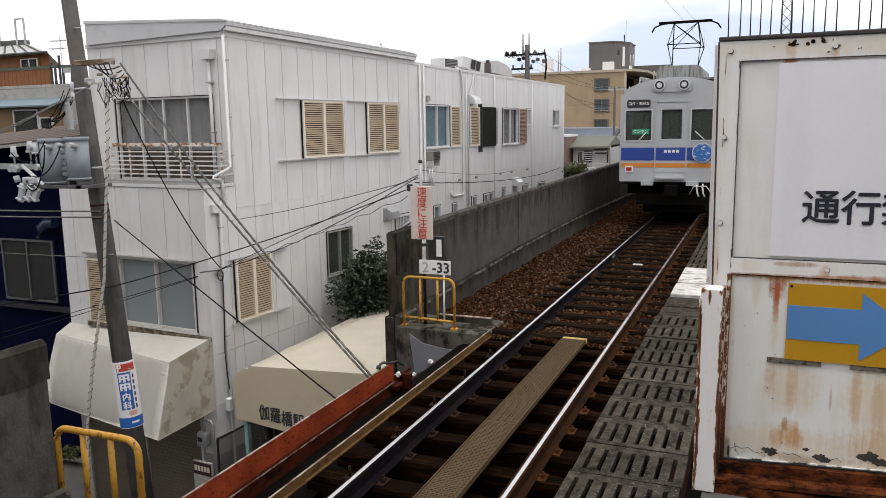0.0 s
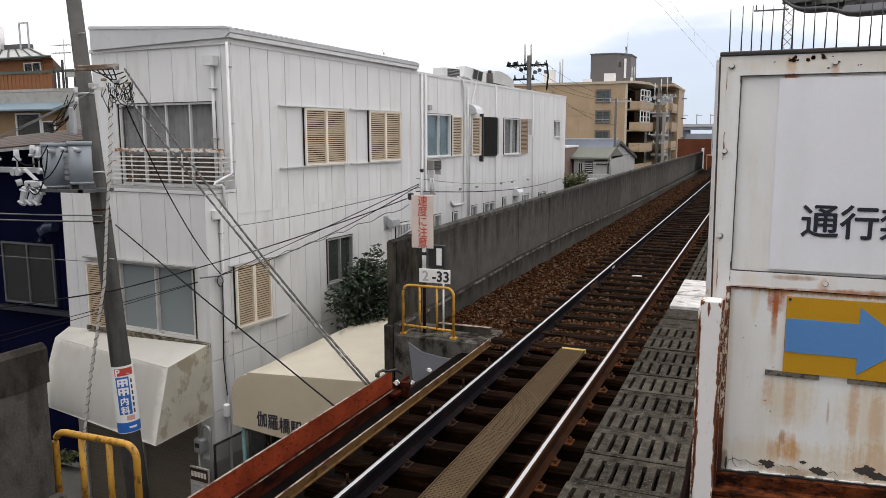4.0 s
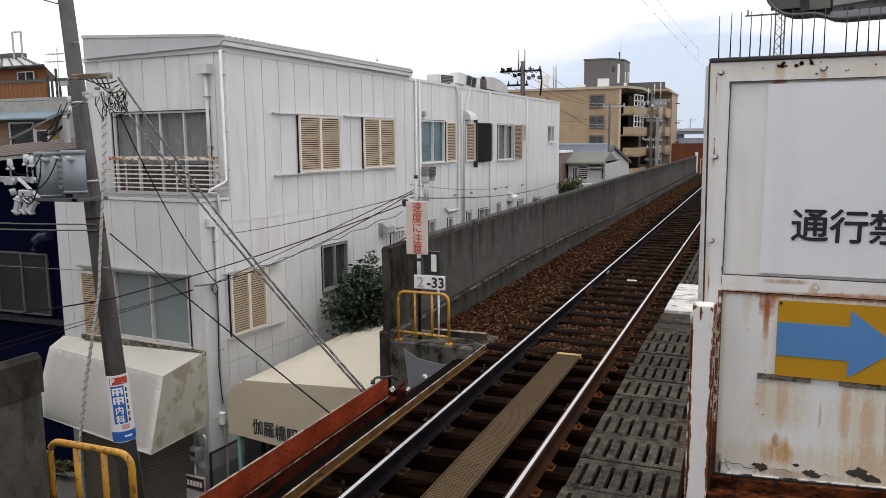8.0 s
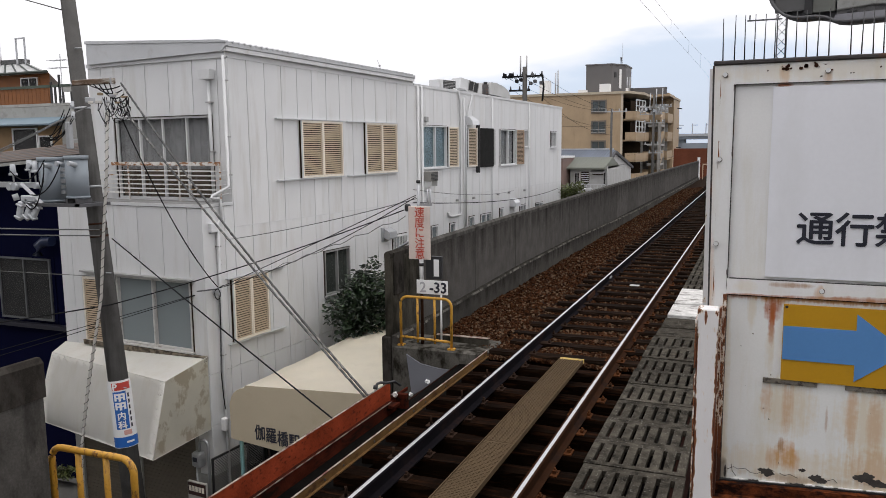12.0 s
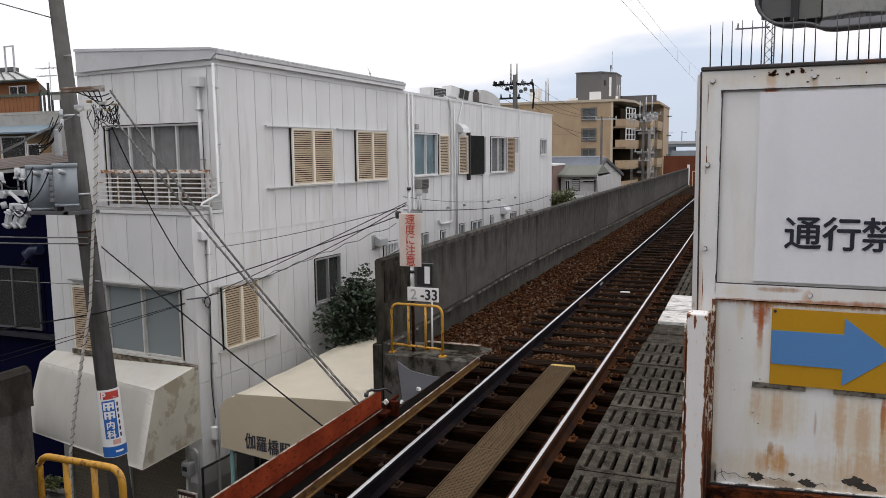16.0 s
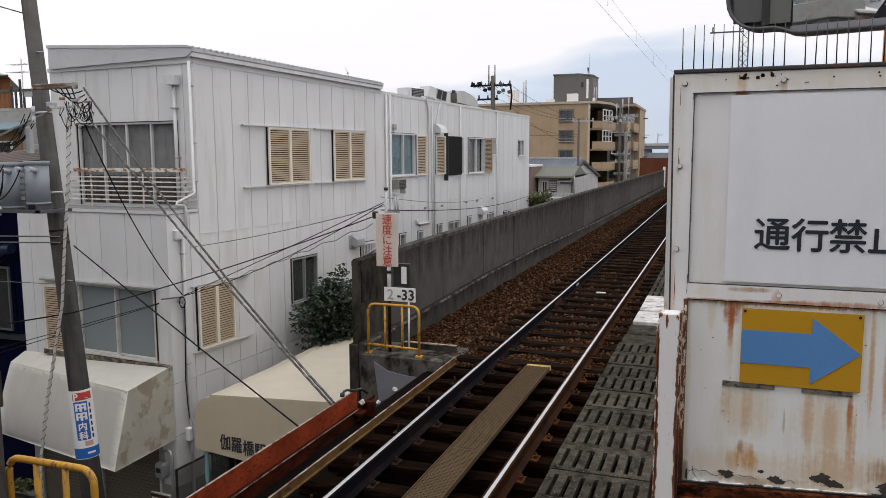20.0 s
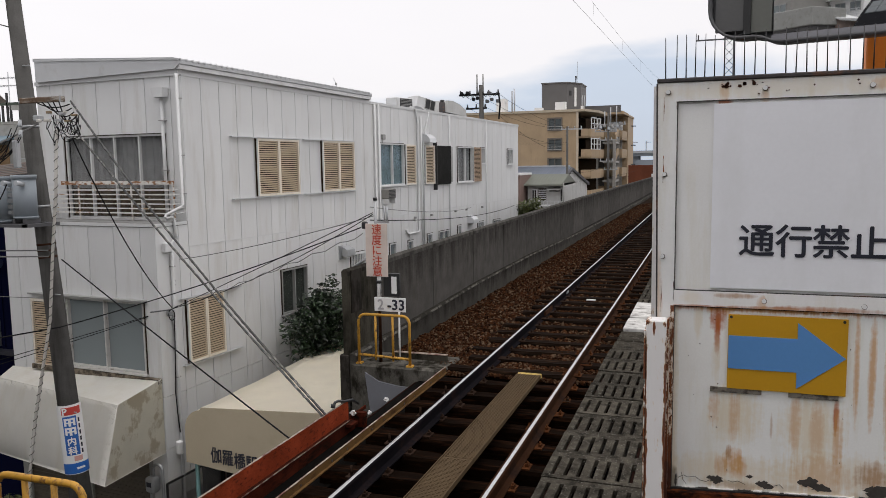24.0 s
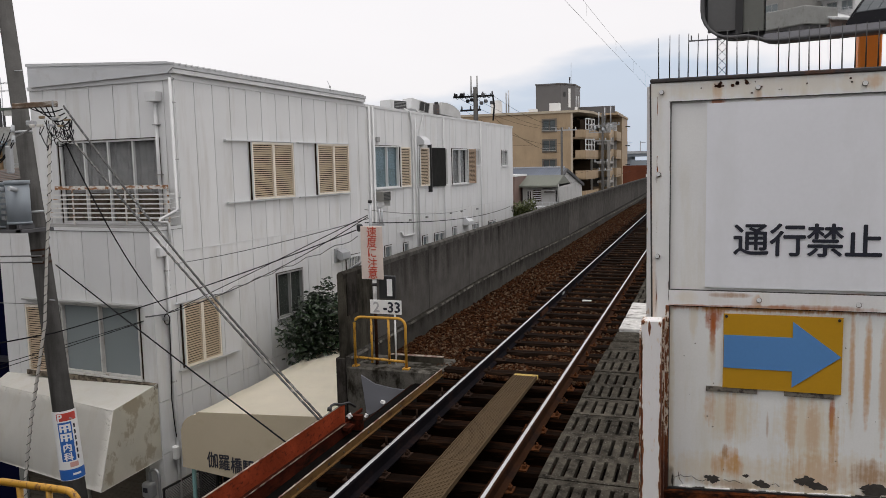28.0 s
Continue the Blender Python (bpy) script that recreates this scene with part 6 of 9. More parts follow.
# ---- awnings ----
def shop_awning():
    a = thing("shop_awning", "white cloth shop awning with a mould-stained side", "awning", white.matrix_basis @ Matrix.Translation((0, 0, -G)))
    TL, TR, OL, OR, ML, BL, BR, WL, WR = [Vector(p) for p in ((-3.62, -0.78, -1.07), (0.0, -0.78, -0.95), (-3.62, -1.08, -1.21), (0.0, -1.73, -1.12), (-3.62, -1.36, -2.06),
                                                               (-3.62, -1.34, -2.49), (0.0, -2.06, -2.31), (-3.62, -0.78, -2.40), (0.0, -0.78, -2.23))]
    def sheet(q, m, name, lab=""):
        bm = bmesh.new()
        n = 8
        grid = [[bm.verts.new(q[0].lerp(q[1], i / n).lerp(q[3].lerp(q[2], i / n), j / n)) for i in range(n + 1)] for j in range(n + 1)]
        for j in range(n):
            for i in range(n):
                bm.faces.new((grid[j][i], grid[j][i + 1], grid[j + 1][i + 1], grid[j + 1][i]))
        bmesh.ops.solidify(bm, geom=bm.faces[:], thickness=0.008)
        return part(name, bm, m, a, lab)
    sheet((TL, TR, OR, OL), AWNING_WHITE, "top_cloth")
    # one front cloth that bellies a little towards its far end
    bm, n = bmesh.new(), 16
    rows = []
    for j in range(n + 1):
        v = j / n
        far_edge = OL * (1 - v) ** 2 + (ML * 2.0 - OL * 0.5 - BL * 0.5) * (2 * v * (1 - v)) + BL * v ** 2
        rows.append([bm.verts.new(far_edge.lerp(OR.lerp(BR, v), i / n)) for i in range(n + 1)])
    for r, q in zip(rows, rows[1:]):
        for i in range(n):
            f = bm.faces.new((r[i], r[i + 1], q[i + 1], q[i]))
            f.smooth = True
    bmesh.ops.solidify(bm, geom=bm.faces[:], thickness=0.008)
    part("front_cloth", bm, AWNING_WHITE, a)
    sheet((OR, TR, WR, BR), AWNING_DIRTY, "side_cloth", "mould-stained side cloth")
    sheet((TL, OL, BL, WL), AWNING_WHITE, "side_cloth")
    for p, q in ((TL, TR), (OL, OR), (BL, BR), (OR, BR), (TR, OR), (BR, WR)):
        part("piping", bar(p, q, 0.005, 6), AWNING_WHITE, a)


def cream_canopy():
    c = thing("station_canopy", "cream cloth canopy with black lettering beside the bridge pier", "canopy")
    x0, x1, y0 = -5.72, -2.75, 9.9
    top = lambda x: -1.25 + 0.05 * (x - x0)
    edge = [(x0, -2.16), (x0, -1.62)] + [(x0 + 0.32 - 0.32 * math.cos(t), -1.62 + 0.34 * math.sin(t)) for t in np.linspace(0.25, 1.5, 6)]
    bm = bmesh.new()
    xs = np.linspace(x0 + 0.32, x1, 9)
    crown = edge + [(x, top(x)) for x in xs]
    n = 30
    rows = []
    for j in range(n + 1):
        y = y0 + 6.6 * j / n
        wave = -0.016 * abs(math.sin(math.pi * j / 5))
        rows.append([bm.verts.new((x, y, z + (wave if i > 5 else 0))) for i, (x, z) in enumerate(crown)])
    for r, s in zip(rows, rows[1:]):
        for i in range(len(crown) - 1):
            f = bm.faces.new((r[i], r[i + 1], s[i + 1], s[i]))
            f.smooth = True
    bmesh.ops.solidify(bm, geom=bm.faces[:], thickness=0.012)
    part("roof_cloth", bm, AWNING_LIT_TOP, c, "top cloth, lighter for the sky light on it")
    low = [(x1, -2.42)] + [(x, -2.16 - 0.1 * (x - x0)) for x in np.linspace(x1 - 0.3, x0 + 0.1, 8)]
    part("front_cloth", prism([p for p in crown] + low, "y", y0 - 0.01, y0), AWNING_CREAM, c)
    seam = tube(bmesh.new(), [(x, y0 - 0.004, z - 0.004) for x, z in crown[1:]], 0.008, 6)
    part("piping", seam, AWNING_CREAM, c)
    for i, ch in enumerate("伽羅橋駅"):
        part("letter", lettering(ch, 0.215, 0.003, 0.004), INK, c, "", pose(-5.15 + 0.218 * i, y0 - 0.013, -1.985 - 0.024 * i) @ Matrix.Diagonal((1, 1, 1.28, 1)))
    for x, y in ((-5.6, 10.0), (-5.6, 16.0), (-2.85, 10.0), (-2.85, 16.0)):
        part("post", bar((x, y, G + 0.14 if y < 11.9 else G), (x, y, -1.4), 0.035, 8), TEAL, c, "teal steel post")
    part("frame", tube(boxes((-5.62, -2.85, 16.0, 16.04, -1.55, -1.5)), [(-5.6, 10.0, -1.6), (-5.6, 16.0, -1.6)], 0.02, 6), GALV, c)


shop_awning()
cream_canopy()


# ---- train ----
def build_train():
    t = thing("train", "light grey commuter train with blue and orange bands", "train")
    W, LENC = 1.37, 20.0
    shell = [(-W, 1.05), (-W, 3.12)] + [(-W + 0.30 - 0.30 * math.cos(a), 3.12 + 0.36 * math.sin(a)) for a in np.linspace(0.2, 1.35, 5)]
    shell += [(x, 3.70 - 0.17 * (x / 1.05) ** 2) for x in np.linspace(-0.95, 0.95, 9)]
    shell += [(-x, z) for x, z in shell[6:1:-1]] + [(W, 3.12), (W, 1.05)]
    for car in range(2):
        y0 = 0.12 + car * (LENC + 0.7)
        bm = bmesh.new()
        rows = [[bm.verts.new((x * k, y, z)) for x, z in shell] for y, k in ((y0, 1.0), (y0 + LENC - 0.2, 1.0))]
        for i in range(len(shell) - 1):
            bm.faces.new((rows[0][i], rows[0][i + 1], rows[1][i + 1], rows[1][i]))
        bm.faces.new(rows[1])
        if car:
            bm.faces.new(rows[0][::-1])
        part("car_body", bm, TRAIN_GREY, t)
        for z0, z1, m in ((1.60, 1.93, TRAIN_BLUE), (1.42, 1.53, TRAIN_ORANGE)):
            for s in (-1, 1):
                part("side_band", boxes((s * (W + 0.001) - 0.002, s * (W + 0.001) + 0.002, y0, y0 + LENC - 0.2, z0, z1)), m, t)
        part("floor", boxes((-W + 0.02, W - 0.02, y0 + 0.05, y0 + LENC - 0.25, 1.06, 1.12)), UNDER, t)
        part("underframe", boxes((-1.1, 1.1, y0 + 5.2, y0 + 14.6, 0.32, 1.05), (-1.2, 1.2, y0 + 0.35, y0 + 5, 0.70, 1.05), (-0.8, 0.8, y0 + 0.5, y0 + 19, 0.20, 0.40)), UNDER, t)
        for s in (-1, 1):
            for k in range(7):
                part("side_window", boxes((s * (W + 0.004) - 0.006, s * (W + 0.004) + 0.006, y0 + 2.2 + 2.45 * k, y0 + 3.6 + 2.45 * k, 2.12, 2.88)), GLASS_TRAIN, t)
    # end wall with its openings
    holes = [(-1.205, -0.56, 2.12, 2.88), (-0.30, 0.20, 2.15, 2.89), (0.43, 1.205, 2.12, 2.88)]
    part("end_wall", holed(bmesh.new(), "x", -W + 0.04, W - 0.04, 1.05, 3.12, 0.0, 0.08, holes), TRAIN_GREY, t)
    cap = [(x * 0.97, z) for x, z in shell[1:-1]]
    part("end_cap", prism(cap, "y", 0.0, 0.08), TRAIN_GREY, t)
    for s in (-1, 1):
        bm = bmesh.new()
        for a, b in zip(np.linspace(0, 1.57, 6), np.linspace(0, 1.57, 6)[1:]):
            v = [bm.verts.new((s * (W - 0.12 + 0.12 * math.sin(k)), 0.12 - 0.12 * math.cos(k), z)) for k, z in ((a, 1.05), (b, 1.05), (b, 3.3), (a, 3.3))]
            bm.faces.new(v).smooth = True
        part("corner_post", bm, TRAIN_GREY, t)
    for z0, z1, m, lab in ((1.60, 1.93, TRAIN_BLUE, "deep blue band"), (1.42, 1.53, TRAIN_ORANGE, "orange band")):
        part("front_band", boxes((-W + 0.06, W - 0.06, -0.008, -0.0005, z0, z1)), m, t, lab)
    for k, (a, b, c, d) in enumerate(holes):
        fr = part("window_frame", holed(bmesh.new(), "x", a - 0.035, b + 0.035, c - 0.035, d + 0.035, -0.012, -0.0005, [(a, b, c, d)]), ALU, t)
        part("gasket", holed(bmesh.new(), "x", a, b, c, d, -0.009, 0.019, [(a + 0.022, b - 0.022, c + 0.022, d - 0.022)]), BLACK, fr, "black rubber gasket")
        g = part("pane", boxes((a, b, 0.02, 0.028, c, d)), GLASS_TRAIN, fr)
        g.visible_shadow = False
    part("wiper", bar((-0.92, -0.02, 2.06), (-0.70, -0.02, 2.30), 0.014, 6), ALU, t)
    part("wiper", bar((0.78, -0.02, 2.10), (0.52, -0.02, 2.34), 0.014, 6), ALU, t)
    door = part("door", holed(bmesh.new(), "x", -0.43, 0.31, 1.30, 3.03, -0.022, -0.009, [holes[1]]), TRAIN_GREY, t, "grey end door")
    part("door_band", holed(bmesh.new(), "x", -0.43, 0.31, 1.60, 1.93, -0.026, -0.0225, []), TRAIN_BLUE, door)
    part("door_band", holed(bmesh.new(), "x", -0.43, 0.31, 1.42, 1.53, -0.026, -0.0225, []), TRAIN_ORANGE, door)
    for x in (-0.46, 0.31):
        part("door_post", boxes((x, x + 0.03, -0.03, -0.0005, 1.25, 3.08)), TRAIN_GREY, t)
    part("door_post", boxes((-0.46, 0.34, -0.03, -0.0005, 3.08, 3.11)), TRAIN_GREY, t)
    for k in range(4):
        part("number_bar", boxes((-0.22 + 0.10 * k, -0.15 + 0.10 * k, -0.030, -0.0265, 1.80, 1.87)), SIGN_WHITE, door)
    dest = part("destination_box", prism(rounded(-1.18, -0.59, 2.955, 3.155, 0.05), "y", -0.02, -0.0005), BLACK, t, "black destination box")
    part("letters", lettering("羽衣・高師浜", 0.088, 0.002, 0.001), SIGN_WHITE, dest, "", pose(-0.885, -0.022, 3.055))
    card = part("notice", boxes((-1.04, -0.61, 0.012, 0.015, 2.27, 2.41)), GREEN_INK, t, "green notice in the window")
    part("letters", lettering("ワンマン", 0.095, 0.001, 0.002), SIGN_WHITE, card, "", pose(-0.825, 0.0105, 2.34))
    lamps = part("lamp_housing", prism(rounded(-0.55, 0.42, 3.33, 3.62, 0.10), "y", -0.05, 0.1), TRAIN_GREY, t)
    for x in (-0.37, 0.23):
        part("lamp_ring", tube(bmesh.new(), [(x, -0.13, 3.50), (x, -0.04, 3.50)], 0.135, 20), ALU, lamps)
        part("lamp_well", tube(bmesh.new(), [(x, -0.136, 3.50), (x, -0.131, 3.50)], 0.108, 20), BLACK, lamps)
        part("headlight", tube(bmesh.new(), [(x, -0.145, 3.50), (x, -0.1365, 3.50)], 0.066, 16), LAMP_GLASS, lamps)
    for s in (-1, 1):
        tl = part("tail_light", prism(rounded(s * 1.10 - 0.10, s * 1.10 + 0.10, 1.29, 1.46, 0.03), "y", -0.03, -0.0005), SIGN_WHITE, t)
        part("lens", boxes((s * 1.10 - 0.07, s * 1.10 + 0.07, -0.035, -0.0305, 1.33, 1.42)), TAIL_RED, tl)
    mark = part("head_mark", tube(bmesh.new(), [(0.72, -0.09, 1.80), (0.72, -0.05, 1.80)], 0.25, 24), ALU, t, "round blue head mark with a silver rim")
    part("disc", tube(bmesh.new(), [(0.72, -0.097, 1.80), (0.72, -0.091, 1.80)], 0.225, 24), surf("head_mark_blue", (0.03, 0.14, 0.42), 0.4, 0, 0.3, 8, 40, 0, stain=(0.6, 0.66, 0.72), stain_at=(0.56, 0.60), stain_scale=(9, 9, 16)), mark)
    part("step", prism([(-0.43, 1.18), (0.30, 1.18), (0.27, 1.13), (-0.40, 1.13)], "y", -0.22, -0.0005), ALU, t)
    part("skirt", boxes((-W + 0.1, W - 0.1, 0.0, 0.1, 0.98, 1.05)), UNDER, t)
    for x in (-0.62, 0.5):
        part("buffer_box", boxes((x - 0.15, x + 0.15, -0.12, -0.0005, 0.96, 1.07)), TRAIN_GREY, t)
    part("coupler", boxes((-0.15, 0.15, -0.45, 0.3, 0.72, 0.98)), UNDER, t)
    part("pilot", boxes((-0.9, 0.9, 0.05, 0.12, 0.45, 0.75)), UNDER, t)
    for x in (0.62, 0.76):
        part("air_hose", tube(bmesh.new(), [(x, -0.05, 1.0), (x, -0.16, 0.95), (x + 0.02, -0.2, 0.80), (x + 0.06, -0.18, 0.70)], 0.022, 6), SIGN_WHITE, t)
    part("hose", tube(bmesh.new(), [(0.45, -0.1, 0.75), (0.55, -0.2, 0.95), (0.85, -0.2, 0.97), (1.0, -0.15, 0.75)], 0.015, 6), CABLE_WHITE, t)
    # seats and partition seen through the glass
    part("partition", holed(bmesh.new(), "x", -W + 0.05, W - 0.05, 1.12, 3.2, 2.1, 2.16, [(-0.35, 0.3, 1.12, 3.0), (-1.1, -0.5, 2.1, 2.8), (0.5, 1.1, 2.1, 2.8)]), surf("cab_partition", (0.48, 0.50, 0.47), 0.6), t)
    part("desk", boxes((-1.2, -0.5, 0.15, 0.6, 1.12, 2.1), (0.5, 1.2, 0.15, 0.6, 1.12, 2.1)), UNDER, t)
    # roof gear
    box_roof = [(-0.60, 3.62), (-0.54, 3.93), (-0.48, 4.0), (-0.38, 4.03), (0.42, 4.03), (0.52, 4.0), (0.58, 3.93), (0.65, 3.62)]
    part("roof_unit", prism([(x, z) for x, z in box_roof], "y", 0.75, 3.4), TRAIN_ROOF, t, "sooty grey roof unit")
    part("roof_walk", boxes((0.62, 0.95, 0.6, 8, 3.66, 3.70), (-0.95, -0.62, 0.6, 8, 3.66, 3.70)), TRAIN_ROOF, t)
    bow = [(-0.80, 4.98), (-0.74, 5.10), (-0.58, 5.17), (-0.3, 5.20), (0.45, 5.22), (0.72, 5.19), (0.88, 5.12), (0.96, 5.0)]
    pan = part("pantograph", tube(bmesh.new(), [(x, 1.5, z) for x, z in bow], 0.022, 6), UNDER, t, "raised diamond pantograph")
    part("contact_strip", boxes((-0.62, 0.74, 1.42, 1.58, 5.18, 5.235)), UNDER, pan)
    bm = bmesh.new()
    for x in (-0.36, 0.46):
        for ye in (0.85, 2.15):
            tube(bm, [(x * 0.75 + 0.04, 1.5, 5.18), (x + 0.05, ye, 4.58), (x * 0.8 + 0.04, 1.5, 4.02)], 0.015, 5)
    for ye in (0.85, 2.15):
        tube(bm, [(-0.31, ye, 4.58), (0.51, ye, 4.58)], 0.013, 5)
        tube(bm, [(-0.31, ye, 4.58), (0.38, 1.5, 5.17)], 0.010, 5)
        tube(bm, [(0.51, ye, 4.58), (-0.23, 1.5, 5.17)], 0.010, 5)
    part("linkage", bm, UNDER, pan)
    wheels = []
    for k, y in enumerate((2.1, 4.2, 15.8, 17.9, 22.8, 24.9, 36.5, 38.6)):
        w = part("wheelset", tube(bmesh.new(), [(-0.9, 0, 0), (0.9, 0, 0)], 0.07, 8), UNDER, t, "", pose(0, y, 0.43))
        for s in (-1, 1):
            part("wheel", tube(bmesh.new(), [(s * 0.53, 0, 0), (s * 0.555, 0, 0), (s * 0.556, 0, 0), (s * 0.66, 0, 0)], 0.43, 20), UNDER, w)
        wheels.append(w)
        if k % 2 == 0:
            part("bogie_frame", boxes((-1.05, -0.85, y - 0.4, y + 2.5, 0.42, 0.66), (0.85, 1.05, y - 0.4, y + 2.5, 0.42, 0.66), (-0.85, 0.85, y + 0.8, y + 1.3, 0.5, 0.7)), UNDER, t)
    return t, wheels


train, wheelsets = build_train()


def train_at(s):
    """Metres along the track at s seconds: it leaves, gathering speed to a steady run."""
    if s <= 3.5:
        return 20.62 + 7.75 * s + 0.43 * s * s
    return 53.02 + 10.76 * (s - 3.5) + 0.30 * (min(s, 8) - 3.5) * (2 * s - min(s, 8) - 3.5)


def motions():
    walk(train, [(s, pose(0, train_at(s), 0)) for s in [0.25 * k for k in range(15)] + [4 + 0.5 * k for k in range(49)]])
    for w in wheelsets[:2]:
        y0 = w.matrix_basis.translation.y
        walk(w, [(s, pose(0, y0, 0.43, -math.degrees((train_at(s) - 20.62) / 0.43))) for s in [28 * k / 760 for k in range(761)]])


# ---- leaning utility pole and its gear ----
def pole_x(z):
    return -6.452 + 0.0838 * (4.46 - z)


def utility_pole():
    p = thing("utility_pole", "leaning grey concrete utility pole with transformers", "utility pole")
    Yp = 7.9
    part("shaft", bar((pole_x(G), Yp, G), (pole_x(7.5), Yp, 7.5), 0.168, 20, 0.070), POLE, p)
    for z, w in ((3.42, 0.03), (3.10, 0.03), (2.05, 0.03), (1.55, 0.025), (1.38, 0.025), (1.47, 0.02)):
        r = 0.162 - 0.092 * (z - G) / 12.4 + 0.006
        part("band", bar((pole_x(z), Yp, z), (pole_x(z + w), Yp, z + w), r, 20), GALV if z > 2 else RUST, p)
    for z in (3.9, 2.7, 0.9, 0.15, -0.7):
        s = 1 if z in (3.9, 0.9, -0.7) else -1
        part("step_bolt", bar((pole_x(z) + 0.04 * s, Yp - 0.06, z), (pole_x(z) + 0.19 * s, Yp - 0.06, z), 0.008, 6), GALV, p)
    arm = part("timber_arm", soft_box(pole_x(3.4) + 0.10, -5.56, 7.68, 7.74, 3.40, 3.47, 0.008), surf("weathered_arm", (0.15, 0.105, 0.075), 0.9, 0, 0.3, 4, 40, 0.3, stain=(0.40, 0.37, 0.33), stain_at=(0.46, 0.62), stain_scale=(4, 12, 22)), p, "weathered brown arm")
    part("strap", boxes((-5.60, -5.575, 7.675, 7.745, 3.395, 3.475)), GALV, arm)
    for k in range(5):
        x = -5.95 + 0.09 * k
        part("jumper", tube(bmesh.new(), sag((x, 7.66, 3.40), (-5.42 + 0.03 * k, 7.66, 3.36 - 0.05 * k), 0.05 + 0.03 * k, 10), 0.008, 5), CABLE, arm)
    CLIP = surf("ochre_clip", (0.26, 0.19, 0.11), 0.7)
    clamp = part("cable_clamp", soft_box(-6.02, -5.90, 7.64, 7.72, 3.17, 3.24, 0.012), GALV, p)
    rng = random.Random(5)
    for k in range(9):
        x, z = rng.uniform(-5.95, -5.35), rng.uniform(3.12, 3.26)
        part("connector", soft_box(x, x + rng.uniform(0.04, 0.09), 7.62, 7.67, z, z + rng.uniform(0.02, 0.04), 0.007), (GALV, CABLE_WHITE, CLIP)[k % 3], clamp)
    for k in range(13):
        x, z, w, h = rng.uniform(-5.72, -5.22), rng.uniform(2.98, 3.24), rng.uniform(0.05, 0.16), rng.uniform(0.06, 0.20)
        pts = [(x + w * (a - 0.5), 7.62 + 0.05 * math.sin(3 * a + k), z - h * math.sin(math.pi * a)) for a in np.linspace(0, 1, 9)]
        part("jumper_loop", tube(bmesh.new(), pts, 0.0055, 6), CABLE, clamp)
    for k in range(5):
        cx, cz, cr = -5.60 + 0.065 * k, 3.03 + 0.05 * math.sin(2.1 * k), 0.05 + 0.02 * (k % 3)
        part("cable_coil", tube(bmesh.new(), [(cx + cr * math.cos(a), 7.60 + 0.01 * a, cz + cr * math.sin(a)) for a in np.linspace(0, 6.6, 16)], 0.005, 5), CABLE, clamp)
    # gear between pole and transformers
    part("switch_tube", soft_box(-6.30, -6.22, 7.55, 7.62, 2.58, 2.93, 0.012), GALV, p)
    for z in (2.97, 3.10):
        part("drop_insulator", tube(bmesh.new(), [(-6.19, 7.6, z), (-6.19, 7.6, z + 0.03), (-6.18, 7.6, z + 0.09)], 0.03, 10, 0.02), PORCELAIN, p)
    for k in range(9):
        a, b = (rng.uniform(-6.75, -6.45), 7.58, rng.uniform(2.6, 2.75)), (rng.uniform(-6.34, -6.16), 7.58, rng.uniform(2.75, 3.15))
        part("lead", tube(bmesh.new(), sag(a, b, rng.uniform(0.03, 0.14), 10), 0.006, 5), CABLE, p)
    # transformers on a steel shelf
    part("shelf", boxes((-6.86, -5.92, 7.35, 7.42, 1.83, 1.87), (-6.86, -5.92, 7.78, 7.84, 1.83, 1.87), (-6.0, -5.9, 7.35, 7.85, 1.83, 1.87)), MAST_STEEL, p)
    part("brace", boxes((-6.9, -6.86, 7.36, 7.40, 1.87, 1.93)), GALV, p)
    part("brace", bar((-6.98, 7.4, 2.12), (-6.62, 7.4, 1.86), 0.03, 4), GALV, p)
    for x, y, r, z1, z0 in ((-6.66, 7.62, 0.165, 2.42, 1.87), (-6.16, 7.57, 0.140, 2.44, 1.93)):
        t = part("transformer", bar((x, y, z0), (x, y, z1), r, 24), TRAFO, p, "grey cylindrical pole transformer")
        part("lid", tube(bmesh.new(), [(x, y, z1), (x, y, z1 + 0.03), (x, y, z1 + 0.031), (x, y, z1 + 0.05)], r + 0.012, 24), TRAFO, t)
        part("rim", bar((x, y, z0 + 0.01), (x, y, z0 + 0.03), r + 0.008, 24), TRAFO, t)
        for dx in (-0.1, 0.07):
            part("skid", boxes((x + dx, x + dx + 0.04, y - 0.12, y + 0.12, 1.871, z0 + 0.002)), MAST_STEEL, t)
        for k in range(5 if x < -6.4 else 0):
            part("fin", boxes((x + r - 0.012, x + r + 0.06, y - 0.02, y + 0.02, 1.98 + 0.075 * k, 2.025 + 0.075 * k)), GALV, t)
        for dx in (-r * 0.8, r * 0.75):
            part("bushing", tube(bmesh.new(), [(x + dx, y - r * 0.75, z1 - 0.07), (x + dx, y - r - 0.05, z1 - 0.05), (x + dx, y - r - 0.06, z1 - 0.05), (x + dx, y - r - 0.08, z1 - 0.05)], 0.032, 12), PORCELAIN, t)
    # cross arm with insulators and cut-outs
    part("cross_arm", boxes((-8.6, -6.80, 7.42, 7.50, 2.07, 2.14)), GALV, p)
    part("arm_ring", tube(bmesh.new(), [(-6.72, 7.38, 2.1), (-6.72, 7.5, 2.1)], 0.042, 14), PORCELAIN, p)
